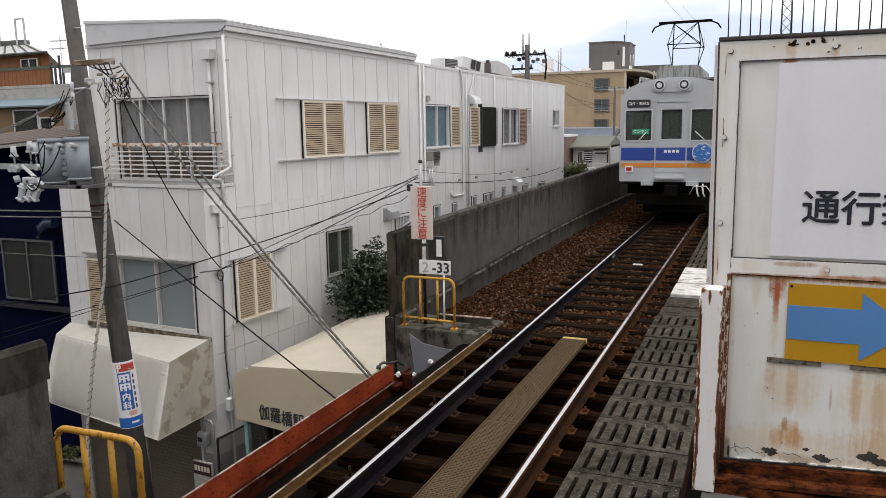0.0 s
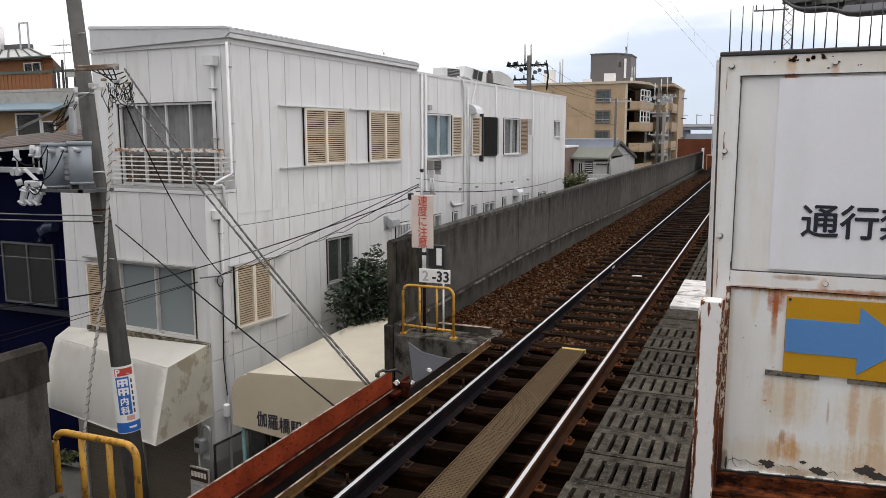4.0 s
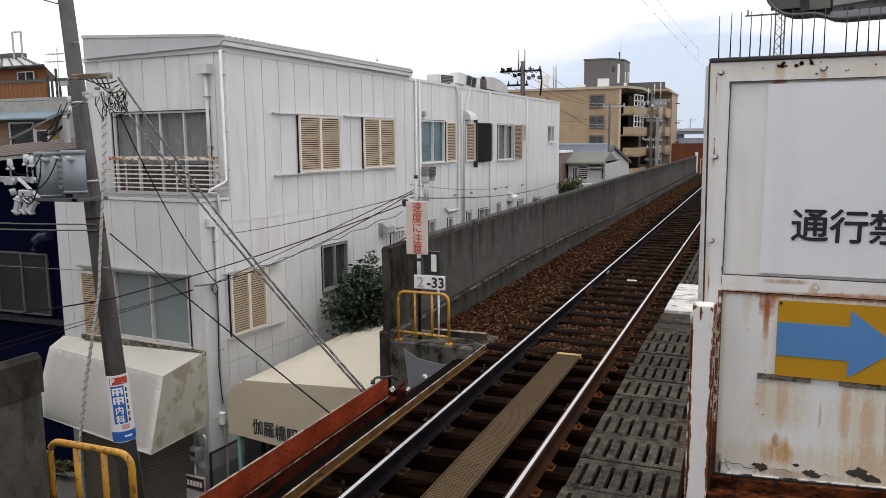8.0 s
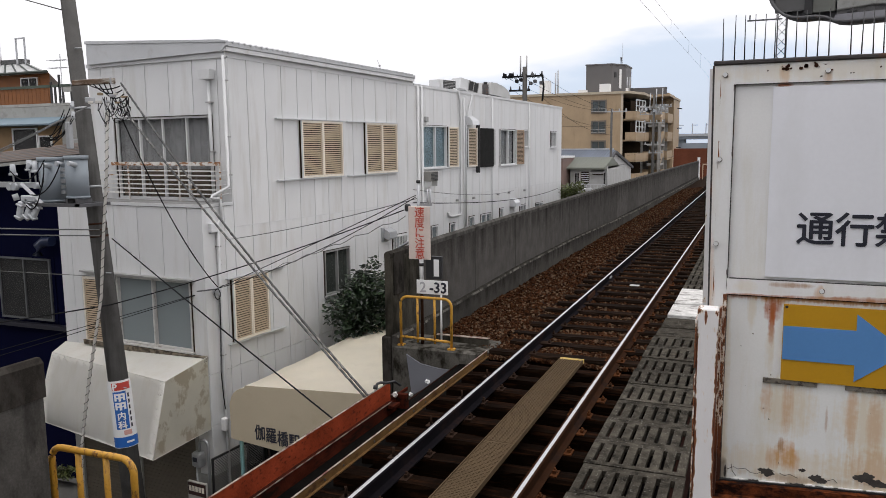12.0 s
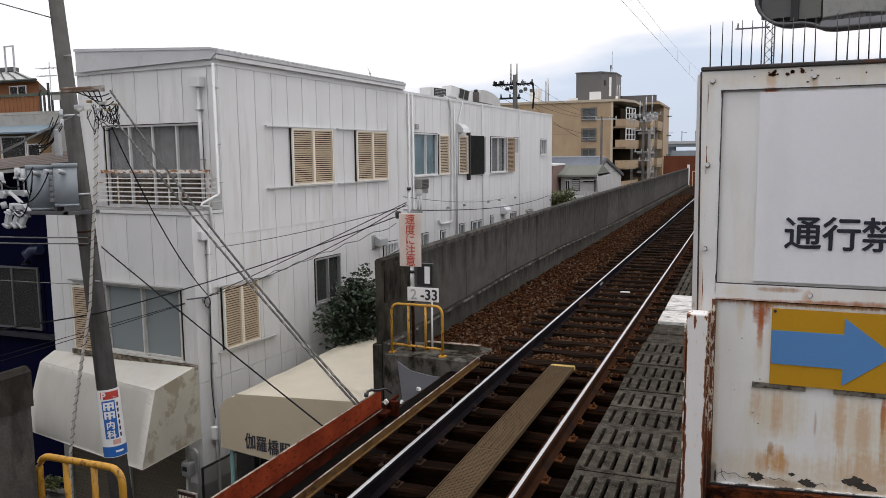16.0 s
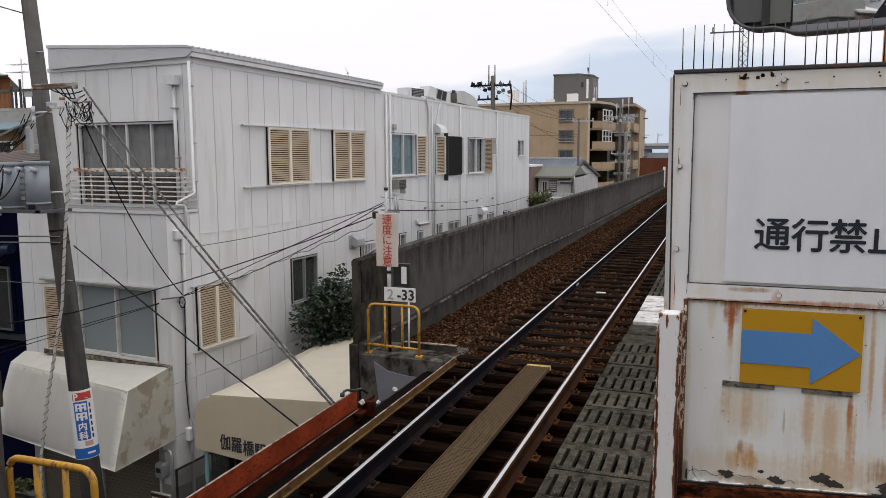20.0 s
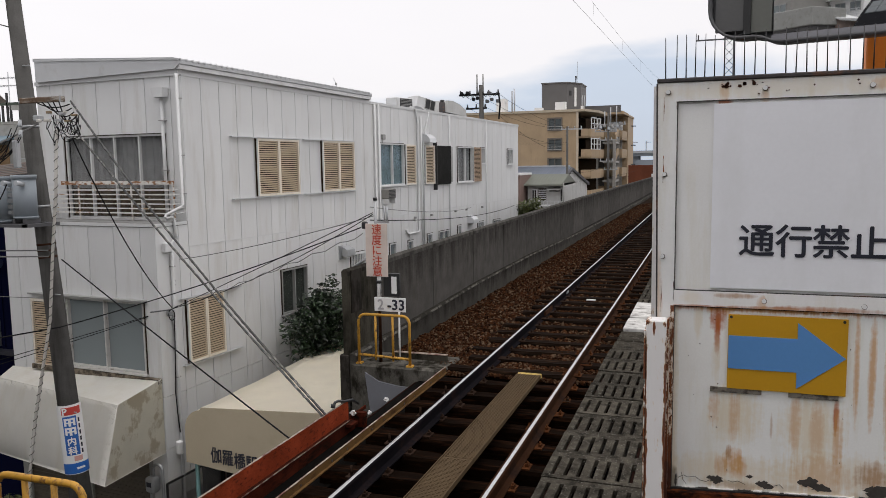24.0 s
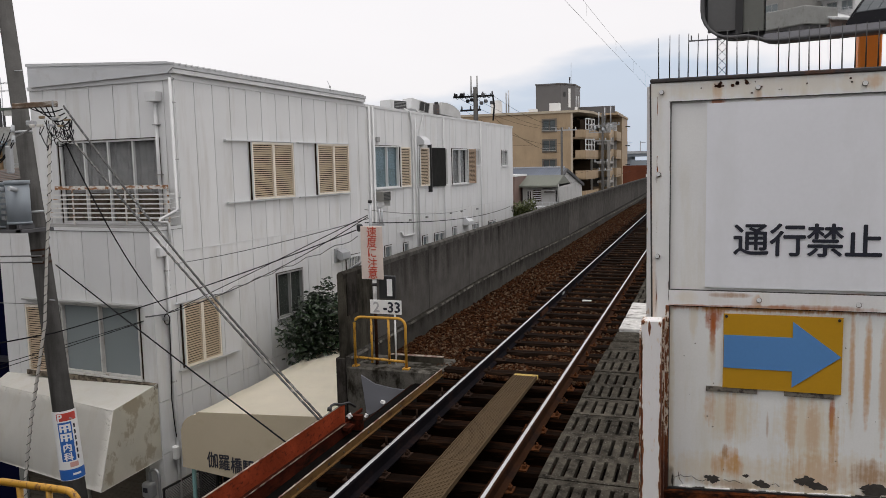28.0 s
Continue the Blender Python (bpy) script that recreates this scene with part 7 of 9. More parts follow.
    for x, z in ((-7.17, 2.24), (-6.86, 2.30), (-6.76, 2.28), (-7.55, 2.24), (-8.2, 2.24)):
        ins = part("pin_insulator", tube(bmesh.new(), [(x, 7.44, z), (x, 7.44, z + 0.06), (x, 7.44, z + 0.14)], 0.046, 14, 0.032), PORCELAIN, p)
        part("skirt", bar((x, 7.44, z - 0.01), (x, 7.44, z + 0.02), 0.056, 14), PORCELAIN, ins)
        part("pin", bar((x, 7.44, 2.14), (x, 7.44, z), 0.012, 6), GALV, ins)
    for x in (-7.20, -7.12):
        part("disc_insulator", bar((x, 7.38, 2.08), (x, 7.44, 2.08), 0.05, 14), PORCELAIN, p)
    part("disc_insulator", bar((-7.14, 7.38, 1.93), (-7.10, 7.44, 1.95), 0.045, 14), PORCELAIN, p)
    part("fuse_base", soft_box(-6.98, -6.72, 7.36, 7.46, 1.88, 1.97, 0.015), PORCELAIN, p)
    for x, a in ((-7.02, -18), (-6.86, -30), (-6.74, -35)):
        cut = part("fuse_cutout", soft_box(-0.045, 0.045, -0.03, 0.03, -0.13, 0.13, 0.015), PORCELAIN, p, "white cut-out fuse", pose(x, 7.38, 1.76, 0, -a, 0))
        for dz in (-0.09, 0.08):
            part("shed", soft_box(-0.058, 0.058, -0.042, 0.042, dz - 0.012, dz + 0.012, 0.006), PORCELAIN, cut)
    for k in range(4):
        x0, x1 = rng.uniform(-7.2, -6.5), rng.uniform(-6.7, -6.0)
        z0, z1 = rng.uniform(1.8, 2.3), rng.uniform(2.2, 2.45)
        part("lead", tube(bmesh.new(), sag((x0, 7.34, z0), (x1, 7.32, z1), rng.uniform(0.08, 0.25), 10), 0.008, 5), CABLE, p)
    # advertisement sleeve
    tilt = math.degrees(math.atan(0.0835))
    ad = part("advert_plate", prism([(0.158 * math.sin(a), -0.158 * math.cos(a)) for a in np.linspace(-0.45, 2.15, 33)] + [(0.152 * math.sin(a), -0.152 * math.cos(a)) for a in np.linspace(2.15, -0.45, 33)], "z", -0.475, 0.475), SIGN_WHITE, p, "white and blue advertisement plate", pose(pole_x(-1.08), Yp, -1.08, 0, -tilt, 0))

    def label(x0, x1, z0, z1, m, d=0.004):
        x0, x1, z0, z1 = x0 * 1.13 + 0.85, x1 * 1.13 + 0.85, z0 * 0.95, z1 * 0.95
        return part("print", prism([(0.1595 * math.sin(a) * (1 + d), -0.1595 * math.cos(a) * (1 + d)) for a in np.linspace(x0, x1, 17)] + [(0.158 * math.sin(a), -0.158 * math.cos(a)) for a in np.linspace(x1, x0, 17)], "z", z0, z1), m, ad)

    label(-1.13, 1.14, -0.49, -0.34, AD_BLUE)
    label(-0.62, 0.80, 0.36, 0.47, AD_RED)
    label(-0.60, 0.38, -0.22, 0.34, AD_BLUE)
    for k in range(2):
        z = 0.205 - 0.132 * k
        for a0, a1, b0, b1 in ((-0.50, 0.28, 0.080, 0.108), (-0.50, 0.28, 0.034, 0.056), (-0.50, -0.34, 0.0, 0.08), (0.12, 0.28, 0.0, 0.08), (-0.20, -0.02, -0.008, 0.08)):
            label(a0, a1, z + b0, z + b1, SIGN_WHITE, 0.010)
    for ch, z in (("内", -0.018), ("科", -0.145)):
        part("letter", lettering(ch, 0.118, 0.001, 0.004), SIGN_WHITE, ad, "", Matrix.Rotation(0.72, 4, "Z") @ pose(0, -0.1655, z))
    for k in range(6):
        label(0.50, 0.63, 0.24 - 0.09 * k, 0.30 - 0.09 * k, INK, 0.006)
    label(-0.1, 0.5, -0.31, -0.24, surf("ad_pink", (0.62, 0.35, 0.30), 0.5), 0.006)
    label(0.0, 0.6, -0.43, -0.40, SIGN_WHITE, 0.008)
    part("letter", lettering("P", 0.13, 0.001, 0.004), SIGN_WHITE, ad, "", Matrix.Rotation(0.45, 4, "Z") @ pose(0, -0.167, 0.395))
    return p


utility_pole()


def wire(name, pts, r, m, label, twist=False):
    bm = tube(bmesh.new(), pts, r, 6)
    if twist:
        pts = [Vector(q) for q in pts]
        out, turn = [], 0.0
        for p, q in zip(pts, pts[1:]):
            d = (q - p).normalized()
            u = d.cross(Vector((0, 1, 0))).normalized()
            v = d.cross(u)
            steps = max(2, int((q - p).length / 0.011))
            for k in range(steps):
                turn += 0.011 * 2 * math.pi / (0.12 if m is CABLE_WHITE else 0.14)
                out.append(p.lerp(q, k / steps) + (u * math.cos(turn) + v * math.sin(turn)) * r * (1.25 if m is CABLE_WHITE else 0.85))
        ob = solo(name, bm, m, label, "cable")
        part("wrap", tube(bmesh.new(), out, r * (0.2 if m is CABLE_WHITE else 0.5), 4), CABLE if m is CABLE_WHITE else CABLE_WRAP, ob, "spiral wrap")
        return ob
    return solo(name, bm, m, label, "cable")


STREET = "black service cable strung between pole and house"
wire("service_cable", sag((-5.42, 7.68, 3.40), (-1.457, 6.70, 0.056), 0.13), 0.012, CABLE_STAY, "thick grey cable stay running down past the girder", True)
wire("service_cable", sag((-5.371, 7.66, 3.052), (-1.457, 6.64, 0.056), 0.06), 0.012, CABLE_STAY, "thick grey cable stay running down past the girder", True)
wire("service_cable", sag((-5.78, 7.72, 1.39), (-1.457, 5.99, 0.056), 0.01), 0.008, CABLE, STREET)
wire("service_cable", sag((-5.414, 7.66, 2.943), (-6.33, 10.49, 0.225), 0.22), 0.009, CABLE, STREET)
wire("down_cable", [(-5.66, 7.66, 3.05), (-5.74, 7.66, 2.24), (-5.86, 7.66, 1.49), (-6.0, 7.68, 0.6), (-6.12, 7.66, 0.1), (-6.31, 7.62, -0.73), (-6.45, 7.58, -1.54), (-6.50, 7.56, -2.4), (-6.55, 7.55, G)], 0.02, CABLE_WHITE, "pale twisted cable hanging down the pole", True)
anchor = thing("cable_anchor", "grey cable clamp with looped wire on the house corner", "cable clamp", pose(-6.31, 10.42, 0.14))
part("clamp_body", soft_box(-0.07, 0.07, -0.03, 0.06, -0.05, 0.06, 0.03, 2), GALV, anchor)
part("hook_bar", bar((0.02, 0.03, 0.06), (-0.10, -0.36, 0.08), 0.012, 6), MAST_STEEL, anchor)
part("wire_loop", tube(bmesh.new(), [(0.05 + 0.06 * math.cos(a), -0.03, -0.02 + 0.09 * math.sin(a)) for a in np.linspace(0, 6.5, 14)], 0.008, 5), CABLE, anchor)
SIDE_POLE = (-17.0, 4.0)
for z0, z1 in ((2.9, 1.50), (2.8, 1.42)):
    wire("service_cable", sag((*SIDE_POLE, z0), (-6.02, 7.74, z1), 0.35), 0.010, CABLE_GREY, "thin grey service wire to the pole")
wire("service_cable", sag((*SIDE_POLE, 1.9), (-9.0, 10.3, 0.30), 0.12), 0.006, CABLE_GREY, "thin grey service wire")
wire("service_cable", sag((*SIDE_POLE, -0.7), (-5.90, 7.74, 0.485), 0.2), 0.010, CABLE, STREET)
for k in range(3):
    wire("power_line", sag((*SIDE_POLE, 8.2 + 0.3 * k), (pole_x(5.2), 7.9, 4.4 + 0.5 * k), 0.15, 20), 0.009, CABLE_GREY, "thin overhead power line to the pole")
for k in range(2):
    wire("service_cable", sag((*SIDE_POLE, -0.5 + 0.25 * k), (-5.98, 7.7, 3.14), 0.5), 0.008, CABLE_GREY, "grey cable to the pole")
wire("service_cable", sag((-5.90, 7.74, 0.485), (-2.37, 9.58, 1.70), 0.06), 0.008, CABLE, STREET)
for k in range(2):
    wire("service_cable", sag((*SIDE_POLE, -2.7 - 0.15 * k), (-6.33, 10.49, 0.2), 0.1 + 0.06 * k), 0.006, CABLE, STREET)
wire("service_cable", sag((-6.33, 10.49, 0.2), (-2.20, 9.6, 1.902), 0.01), 0.006, CABLE, STREET)
wire("service_cable", sag((-6.33, 10.49, 0.2), (-2.20, 9.6, 1.88), 0.13), 0.006, CABLE, STREET)
wire("service_cable", [Vector(q) + Vector((0, 0, 0.022 * math.sin(k * 1.7))) for k, q in enumerate(sag((-6.33, 10.49, 0.2), (-2.36, 9.6, 1.60), 0.02, 30))], 0.006, CABLE_GREY, STREET)
wire("service_cable", sag((-6.34, 10.75, 1.0), (-2.18, 9.6, 1.86), 0.05), 0.006, CABLE_GREY, STREET)
wire("service_cable", sag((-2.24, 9.6, 1.80), (-4.60, 27.4, 1.02), 0.16), 0.008, CABLE, "black cable along the house wall")
wire("service_cable", sag((-2.24, 9.6, 1.98), (-4.85, 22.8, 1.2), 0.10), 0.006, CABLE_GREY, "thin grey cable along the house wall")
# small bracket on the girder
br = thing("camera_bracket", "black bent pipe bracket on the end of the red girder", "bracket")
part("pipe", tube(bmesh.new(), [(-1.45, 7.45, -0.06), (-1.45, 7.30, 0.03), (-1.45, 7.1, 0.07), (-1.45, 6.97, 0.115), (-1.45, 6.90, 0.12), (-1.45, 6.86, 0.10)], 0.014, 8), BLACK, br)
part("head", tube(bmesh.new(), [(-1.45, 6.865, 0.115), (-1.45, 6.85, 0.075)], 0.024, 10), BLACK, br)
part("wire", tube(bmesh.new(), [(-1.45, 6.86, 0.08), (-1.47, 6.8, 0.03), (-1.47, 6.72, -0.02)], 0.004, 5), CABLE_WHITE, br)
for x, y, z in ((-1.42, 7.25, -0.10), (-2.11, 9.15, -0.77), (-1.86, 9.15, -0.56)):
    bm = bmesh.new()
    bmesh.ops.create_icosphere(bm, subdivisions=2, radius=0.034)
    for v in bm.verts:
        v.co = Vector((x, y, z)) + v.co * (0.55 + 1.3 * abs(noise.noise(v.co * 30 + Vector((x, y, z)) * 5)))
    solo("white_rag", bm, SIGN_WHITE, "crumpled white tie of rag", "rag")

# notice board and meter by the shop corner
nb = thing("notice_board", "brown and white notice board on legs beside the shop", "notice board", pose(-6.57, 10.0, G + 0.14, 0, 0, BT))
part("panel", boxes((-0.2, 0.22, -0.02, 0.02, 1.0, 1.66)), surf("notice_paper", (0.42, 0.40, 0.37), 0.7, 0, 0.1, 6), nb)
part("header", boxes((-0.19, 0.21, -0.026, -0.0205, 1.42, 1.64)), surf("notice_maroon", (0.035, 0.010, 0.008), 0.5), nb)
for k in range(5):
    part("headline", boxes((-0.165 + 0.072 * k, -0.112 + 0.072 * k, -0.031, -0.0265, 1.49, 1.585)), LOUVRE_FRAME, nb)
for k in range(3):
    part("text_bar", boxes((-0.15, 0.12, -0.026, -0.0205, 1.33 - 0.08 * k, 1.365 - 0.08 * k)), INK_GREY, nb)
for x in (-0.18, 0.2):
    part("leg", boxes((x - 0.012, x + 0.012, -0.01, 0.01, 0, 1.0)), BLACK, nb)
gm = thing("gas_meter", "grey gas meter with pipes beside the shop shutter", "gas meter", pose(-6.60, 10.16, 0, 0, 0, BT))
part("body", soft_box(-0.15, 0.07, -0.1, 0.08, -2.90, -2.62, 0.06, 3), GALV, gm, "rounded grey meter body")
part("dial", boxes((-0.09, 0.01, -0.106, -0.1005, -2.78, -2.70)), INK, gm)
part("pipe", tube(bmesh.new(), [(-0.02, 0, -2.64), (-0.02, 0, -2.50)] + [(0.08 - 0.10 * math.cos(a), 0, -2.50 + 0.10 * math.sin(a)) for a in np.linspace(0.3, 2.8, 7)] + [(0.18, 0, -2.50), (0.18, 0, G + 0.14)], 0.026, 10), GALV, gm)
part("pipe", bar((-0.1, 0, G + 0.14), (-0.1, 0, -2.88), 0.02, 8), GALV, gm)
gate_at = white.matrix_basis @ Matrix.Translation((0.09, -0.88, 0.14))
gf = thing("wire_gate", "black framed mesh gate beside the house wall", "gate", gate_at @ Matrix.Rotation(radians(90), 4, "Z"))
part("frame", boxes((0, 0.03, 0, 0.03, 0, 2.04), (1.3, 1.33, 0, 0.03, 0, 2.04), (0.03, 1.3, 0, 0.03, 2.01, 2.04), (0.03, 1.3, 0, 0.03, 0.05, 0.08)), BLACK, gf)
bm = bmesh.new()
for k in range(-40, 27):
    for way in (1, -1):
        lo, hi = (0.03, 0.08), (1.3, 2.01)
        x0 = 0.05 * k if way > 0 else 0.05 * k + 1.96
        t0, t1 = ((lo[0] - x0, hi[0] - x0) if way > 0 else (x0 - hi[0], x0 - lo[0]))
        t0, t1 = max(t0, 0.0), min(t1, hi[1] - lo[1])
        if t1 > t0:
            tube(bm, [(x0 + way * t0, 0.015, lo[1] + t0), (x0 + way * t1, 0.015, lo[1] + t1)], 0.004, 4)
part("mesh", bm, MAST_STEEL, gf, "dark diamond wire mesh")
# dark glazed entrance in the house wall behind the canopy
ENTRANCE = surf("dark_entrance_glass", (0.010, 0.013, 0.014), 0.2, 0, 0.2, 2, 60, 0.0)
en = wpart("entrance", boxes((0.0205, 0.03, 0.05, 3.6, G + 0.14, -2.55)), ENTRANCE, white, "dark glazed entrance")
for k in range(7):
    part("mullion", boxes((0.0301, 0.05, 0.05 + 0.585 * k, 0.085 + 0.585 * k, G + 0.14, -2.55)), CAP_DARK, en)


# ---- foliage ----
def shrub(name, label, centre, size, count, m, base, trunk_r=0.05, leaf=0.055, seed=1):
    s = thing(name, label, "shrub", pose(*base))
    rng = random.Random(seed)
    c = Vector(centre) - Vector(base)
    bm = bar((0, 0, 0), c - Vector((0, 0, size[2] * 0.3)), trunk_r, 8, trunk_r * 0.6)
    tips = []
    for k in range(22):
        d = Vector((rng.uniform(-1, 1) * size[0], rng.uniform(-1, 1) * size[1], rng.uniform(-0.75, 1) * size[2])) * 0.95
        tips.append(c + d)
        tube(bm, [c - Vector((0, 0, size[2] * 0.4)), c + d * 0.5 + Vector((0, 0, 0.05)), c + d], trunk_r * 0.4, 5, trunk_r * 0.1)
    part("trunk", bm, BARK, s)
    verts, faces = [], []
    for k in range(count):
        tip = rng.choice(tips)
        p = c.lerp(tip, rng.uniform(0.45, 1.08)) + Vector([max(-0.34, min(0.34, rng.gauss(0, 0.2))) * q for q in size])
        e = Euler((rng.uniform(-1, 1), rng.uniform(-1, 1), rng.uniform(0, 6.3))).to_matrix()
        q = leaf * rng.uniform(0.6, 1.4)
        i = len(verts)
        for v in ((0, -1, 0), (0.42, -0.2, 0.1), (0.3, 0.5, 0.08), (0, 1, -0.1), (-0.3, 0.5, 0.08), (-0.42, -0.2, 0.1)):
            verts.append(p + e @ (Vector(v) * q))
        faces += [(i, i + 1, i + 2, i + 3), (i, i + 3, i + 4, i + 5)]
    me = bpy.data.meshes.new("crown")
    me.from_pydata(verts, [], faces)
    part("crown", me, m, s)
    return s


shrub("shrub", "dark green leafy shrub between house and canopy", (-5.40, 13.85, -0.76), (0.60, 1.04, 0.72), 5200, LEAF, (-5.92, 13.4, G), 0.05, 0.058, 2)
shrub("shrub", "olive green shrub behind the parapet wall", (-4.72, 29.7, 0.42), (0.5, 0.75, 0.62), 2600, LEAF_LIGHT, (-4.6, 30.3, G), 0.05, 0.07, 3)
shrub("shrub", "low green shrub beside the street", (-12.0, 11.75, -4.50), (0.50, 0.18, 0.15), 900, LEAF_LIGHT, (-12.0, 11.75, G + 0.14), 0.012, 0.04, 4)


# ---- houses at the left ----
def simple_window(parent, x0, x1, y, z0, z1, frame_mat=ALU, glass=GLASS, n=2):
    w = part("window", holed(bmesh.new(), "x", x0, x1, z0, z1, y - 0.05, y + 0.02, [(x0 + 0.05 + (x1 - x0 - 0.05) * i / n, x0 + (x1 - x0 - 0.05) * (i + 1) / n, z0 + 0.05, z1 - 0.05) for i in range(n)]), frame_mat, parent)
    for i in range(n):
        part("pane", boxes((x0 + 0.05 + (x1 - x0 - 0.05) * i / n, x0 + (x1 - x0 - 0.05) * (i + 1) / n, y - 0.02, y - 0.012, z0 + 0.05, z1 - 0.05)), glass, w)
    # dark sheet right behind the panes in place of an unlit room
    part("backing", boxes((x0, x1, y - 0.008, y - 0.001, z0, z1)), ROOM, w)
    return w


navy = thing("navy_house", "dark navy house with an aluminium window and brown sheet roof", "house", Matrix.Translation((0.321, 0, 0.384 + 0.85 * G)) @ Matrix.Diagonal((0.85, 0.85, 0.85, 1)))
ZU = Matrix.Translation((0, 0, -G))


def npart(name, bm, m, label="", parent=navy):
    return part(name, bm, m, parent, label, ZU)


npart("wall", prism([(-24, -6.2), (-24, 1.65), (-12.4, 2.42), (-12.4, -6.2)], "y", 14.5, 15.2), NAVY)
npart("wall", boxes((-13.4, -13.05, 15.2, 22, -6.2, 2.2)), NAVY)
holder = npart("window_bay", boxes((-16.8, -14.75, 14.46, 14.499, -1.95, -0.2)), NAVY)
simple_window(holder, -16.75, -14.85, 14.455, -1.9, -0.24, surf("dull_window_frame", (0.15, 0.155, 0.16), 0.5, 0.3))
part("paper", boxes((-16.2, -15.75, 14.4525, 14.4535, -1.85, -1.25)), surf("dim_paper", (0.22, 0.22, 0.21), 0.8), holder)
npart("window_hood", tube(bmesh.new(), [(-15.05, 14.25, -0.12), (-15.0, 14.25, 0.12), (-14.8, 14.25, 0.24), (-14.5, 14.25, 0.26)], 0.13, 10), surf("navy_gloss", (0.02, 0.03, 0.07), 0.3, 0, 0.1), "rounded navy cover")
npart("ledge", boxes((-17, -14.0, 14.3, 14.5, -2.1, -1.99)), surf("black_ledge", (0.02, 0.02, 0.03), 0.5))
def roof_point(u, v):
    """The lean-to's sheet: u to the house's end, v up the slope."""
    low, high = Vector((-22.0, 13.3, 1.77)).lerp(Vector((-12.3, 13.3, 2.476)), u), Vector((-23.5, 14.6, 1.965)).lerp(Vector((-13.6, 14.6, 2.73)), u)
    return low.lerp(high, v)


bm = bmesh.new()
top = [bm.verts.new(roof_point(u, v)) for u, v in ((0, 0), (1, 0), (1, 1), (0, 1))]
low = [bm.verts.new(roof_point(u, v) - Vector((0, 0, 0.03))) for u, v in ((0, 0), (1, 0), (1, 1), (0, 1))]
for q in (top, low[::-1], (top[0], low[0], low[1], top[1]), (top[1], low[1], low[2], top[2]), (top[2], low[2], low[3], top[3]), (top[3], low[3], low[0], top[0])):
    bm.faces.new(q)
roof_b = npart("roof", bm, BROWN_ROOF, "brown corrugated sheet roof")
for k in range(7):
    v = 0.02 + 0.155 * k
    part("rib", tube(bmesh.new(), [roof_point(0, v), roof_point(1, v)], 0.024, 6), ROOF_RIB, roof_b)
part("ridge_cap", tube(bmesh.new(), [roof_point(0, 1.0), roof_point(1, 1.0)], 0.03, 6), ROOF_RIB, roof_b)

mid = thing("grey_house", "grey house with a teal sheet awning and dark windows", "house", pose(0, 0, G))
npart("wall", prism([(-30, 20.0), (-19.45, 20.0), (-26.2, 26), (-36, 26)], "z", G, 4.08), GREY_WALL, "", mid)
h = npart("window_wall", boxes((-30, -20.35, 19.95, 19.999, 2.3, 3.4)), surf("ochre_panel", (0.28, 0.19, 0.11), 0.8), "", mid)
simple_window(h, -22.65, -21.42, 19.94, 2.4, 3.36, SIGN_WHITE, GLASS, 1)
simple_window(h, -21.38, -20.75, 19.94, 2.5, 3.08, SIGN_WHITE, GLASS, 1)
npart("teal_awning", prism([(19.3, 3.42), (19.3, 3.47), (20.0, 3.72), (20.0, 3.6)], "x", -30, -20.1), surf("teal_sheet", (0.14, 0.20, 0.24), 0.5, 0, 0.15, 2), "", mid)

ochre = thing("ochre_house", "ochre boarded house with a balcony and pale sheet roof", "house", pose(0, 0, G))
npart("wall", prism([(-44, 32.0), (-34.45, 32.0), (-41.3, 38), (-48, 38)], "z", G, 6.8), ORANGE_WALL, "", ochre)
h = npart("bay", boxes((-36.7, -35.2, 31.95, 31.999, 5.95, 6.7)), ORANGE_WALL, "", ochre)
simple_window(h, -36.6, -35.3, 31.94, 6.0, 6.62, SIGN_WHITE)
bm = bmesh.new()
eave = [bm.verts.new(p) for p in ((-45, 31.4, 6.82), (-33.9, 31.4, 6.82), (-40.6, 38.2, 6.82), (-50, 38.2, 6.82))]
peak = [bm.verts.new(p) for p in ((-46, 35, 7.92), (-39.7, 35, 7.90))]
for q in ((eave[0], eave[1], peak[1], peak[0]), (eave[1], eave[2], peak[1]), (eave[2], eave[3], peak[0], peak[1]), (eave[3], eave[0], peak[0]), eave[::-1]):
    bm.faces.new(q)
npart("roof", bm, surf("pale_sheet_roof", (0.42, 0.43, 0.42), 0.5, 0, 0.15, 2, 40, 0.1, stain=(0.22, 0.22, 0.20), stain_at=(0.5, 0.7)), "", ochre)
for k in range(12):
    u = (k + 0.5) / 12
    p, q = Vector((-45, 31.38, 6.85)).lerp(Vector((-33.9, 31.38, 6.85)), u), Vector((-46, 35, 7.95)).lerp(Vector((-39.7, 35, 7.93)), u)
    npart("roof_seam", bar(p, q, 0.05, 4), surf("green_black_seam", (0.035, 0.045, 0.038), 0.7) if k == 0 else bpy.data.materials["green_black_seam"], "", ochre)
npart("roof_edge", bar((-45, 31.38, 6.83), (-33.9, 31.38, 6.83), 0.07, 4), bpy.data.materials["green_black_seam"], "", ochre)
bal2 = npart("balcony", boxes((-44, -31.6, 30.5, 31.9, 4.9, 5.05)), GREY_WALL, "", ochre)
part("handrail", boxes((-44, -31.1, 30.45, 30.5, 5.86, 6.0)), surf("green_rail", (0.05, 0.07, 0.05), 0.6), bal2)
for k in range(37):
    part("board", boxes((-44 + 0.3 * k, -43.74 + 0.3 * k, 30.52, 30.55, 5.05, 5.86)), ORANGE_WALL, bal2)
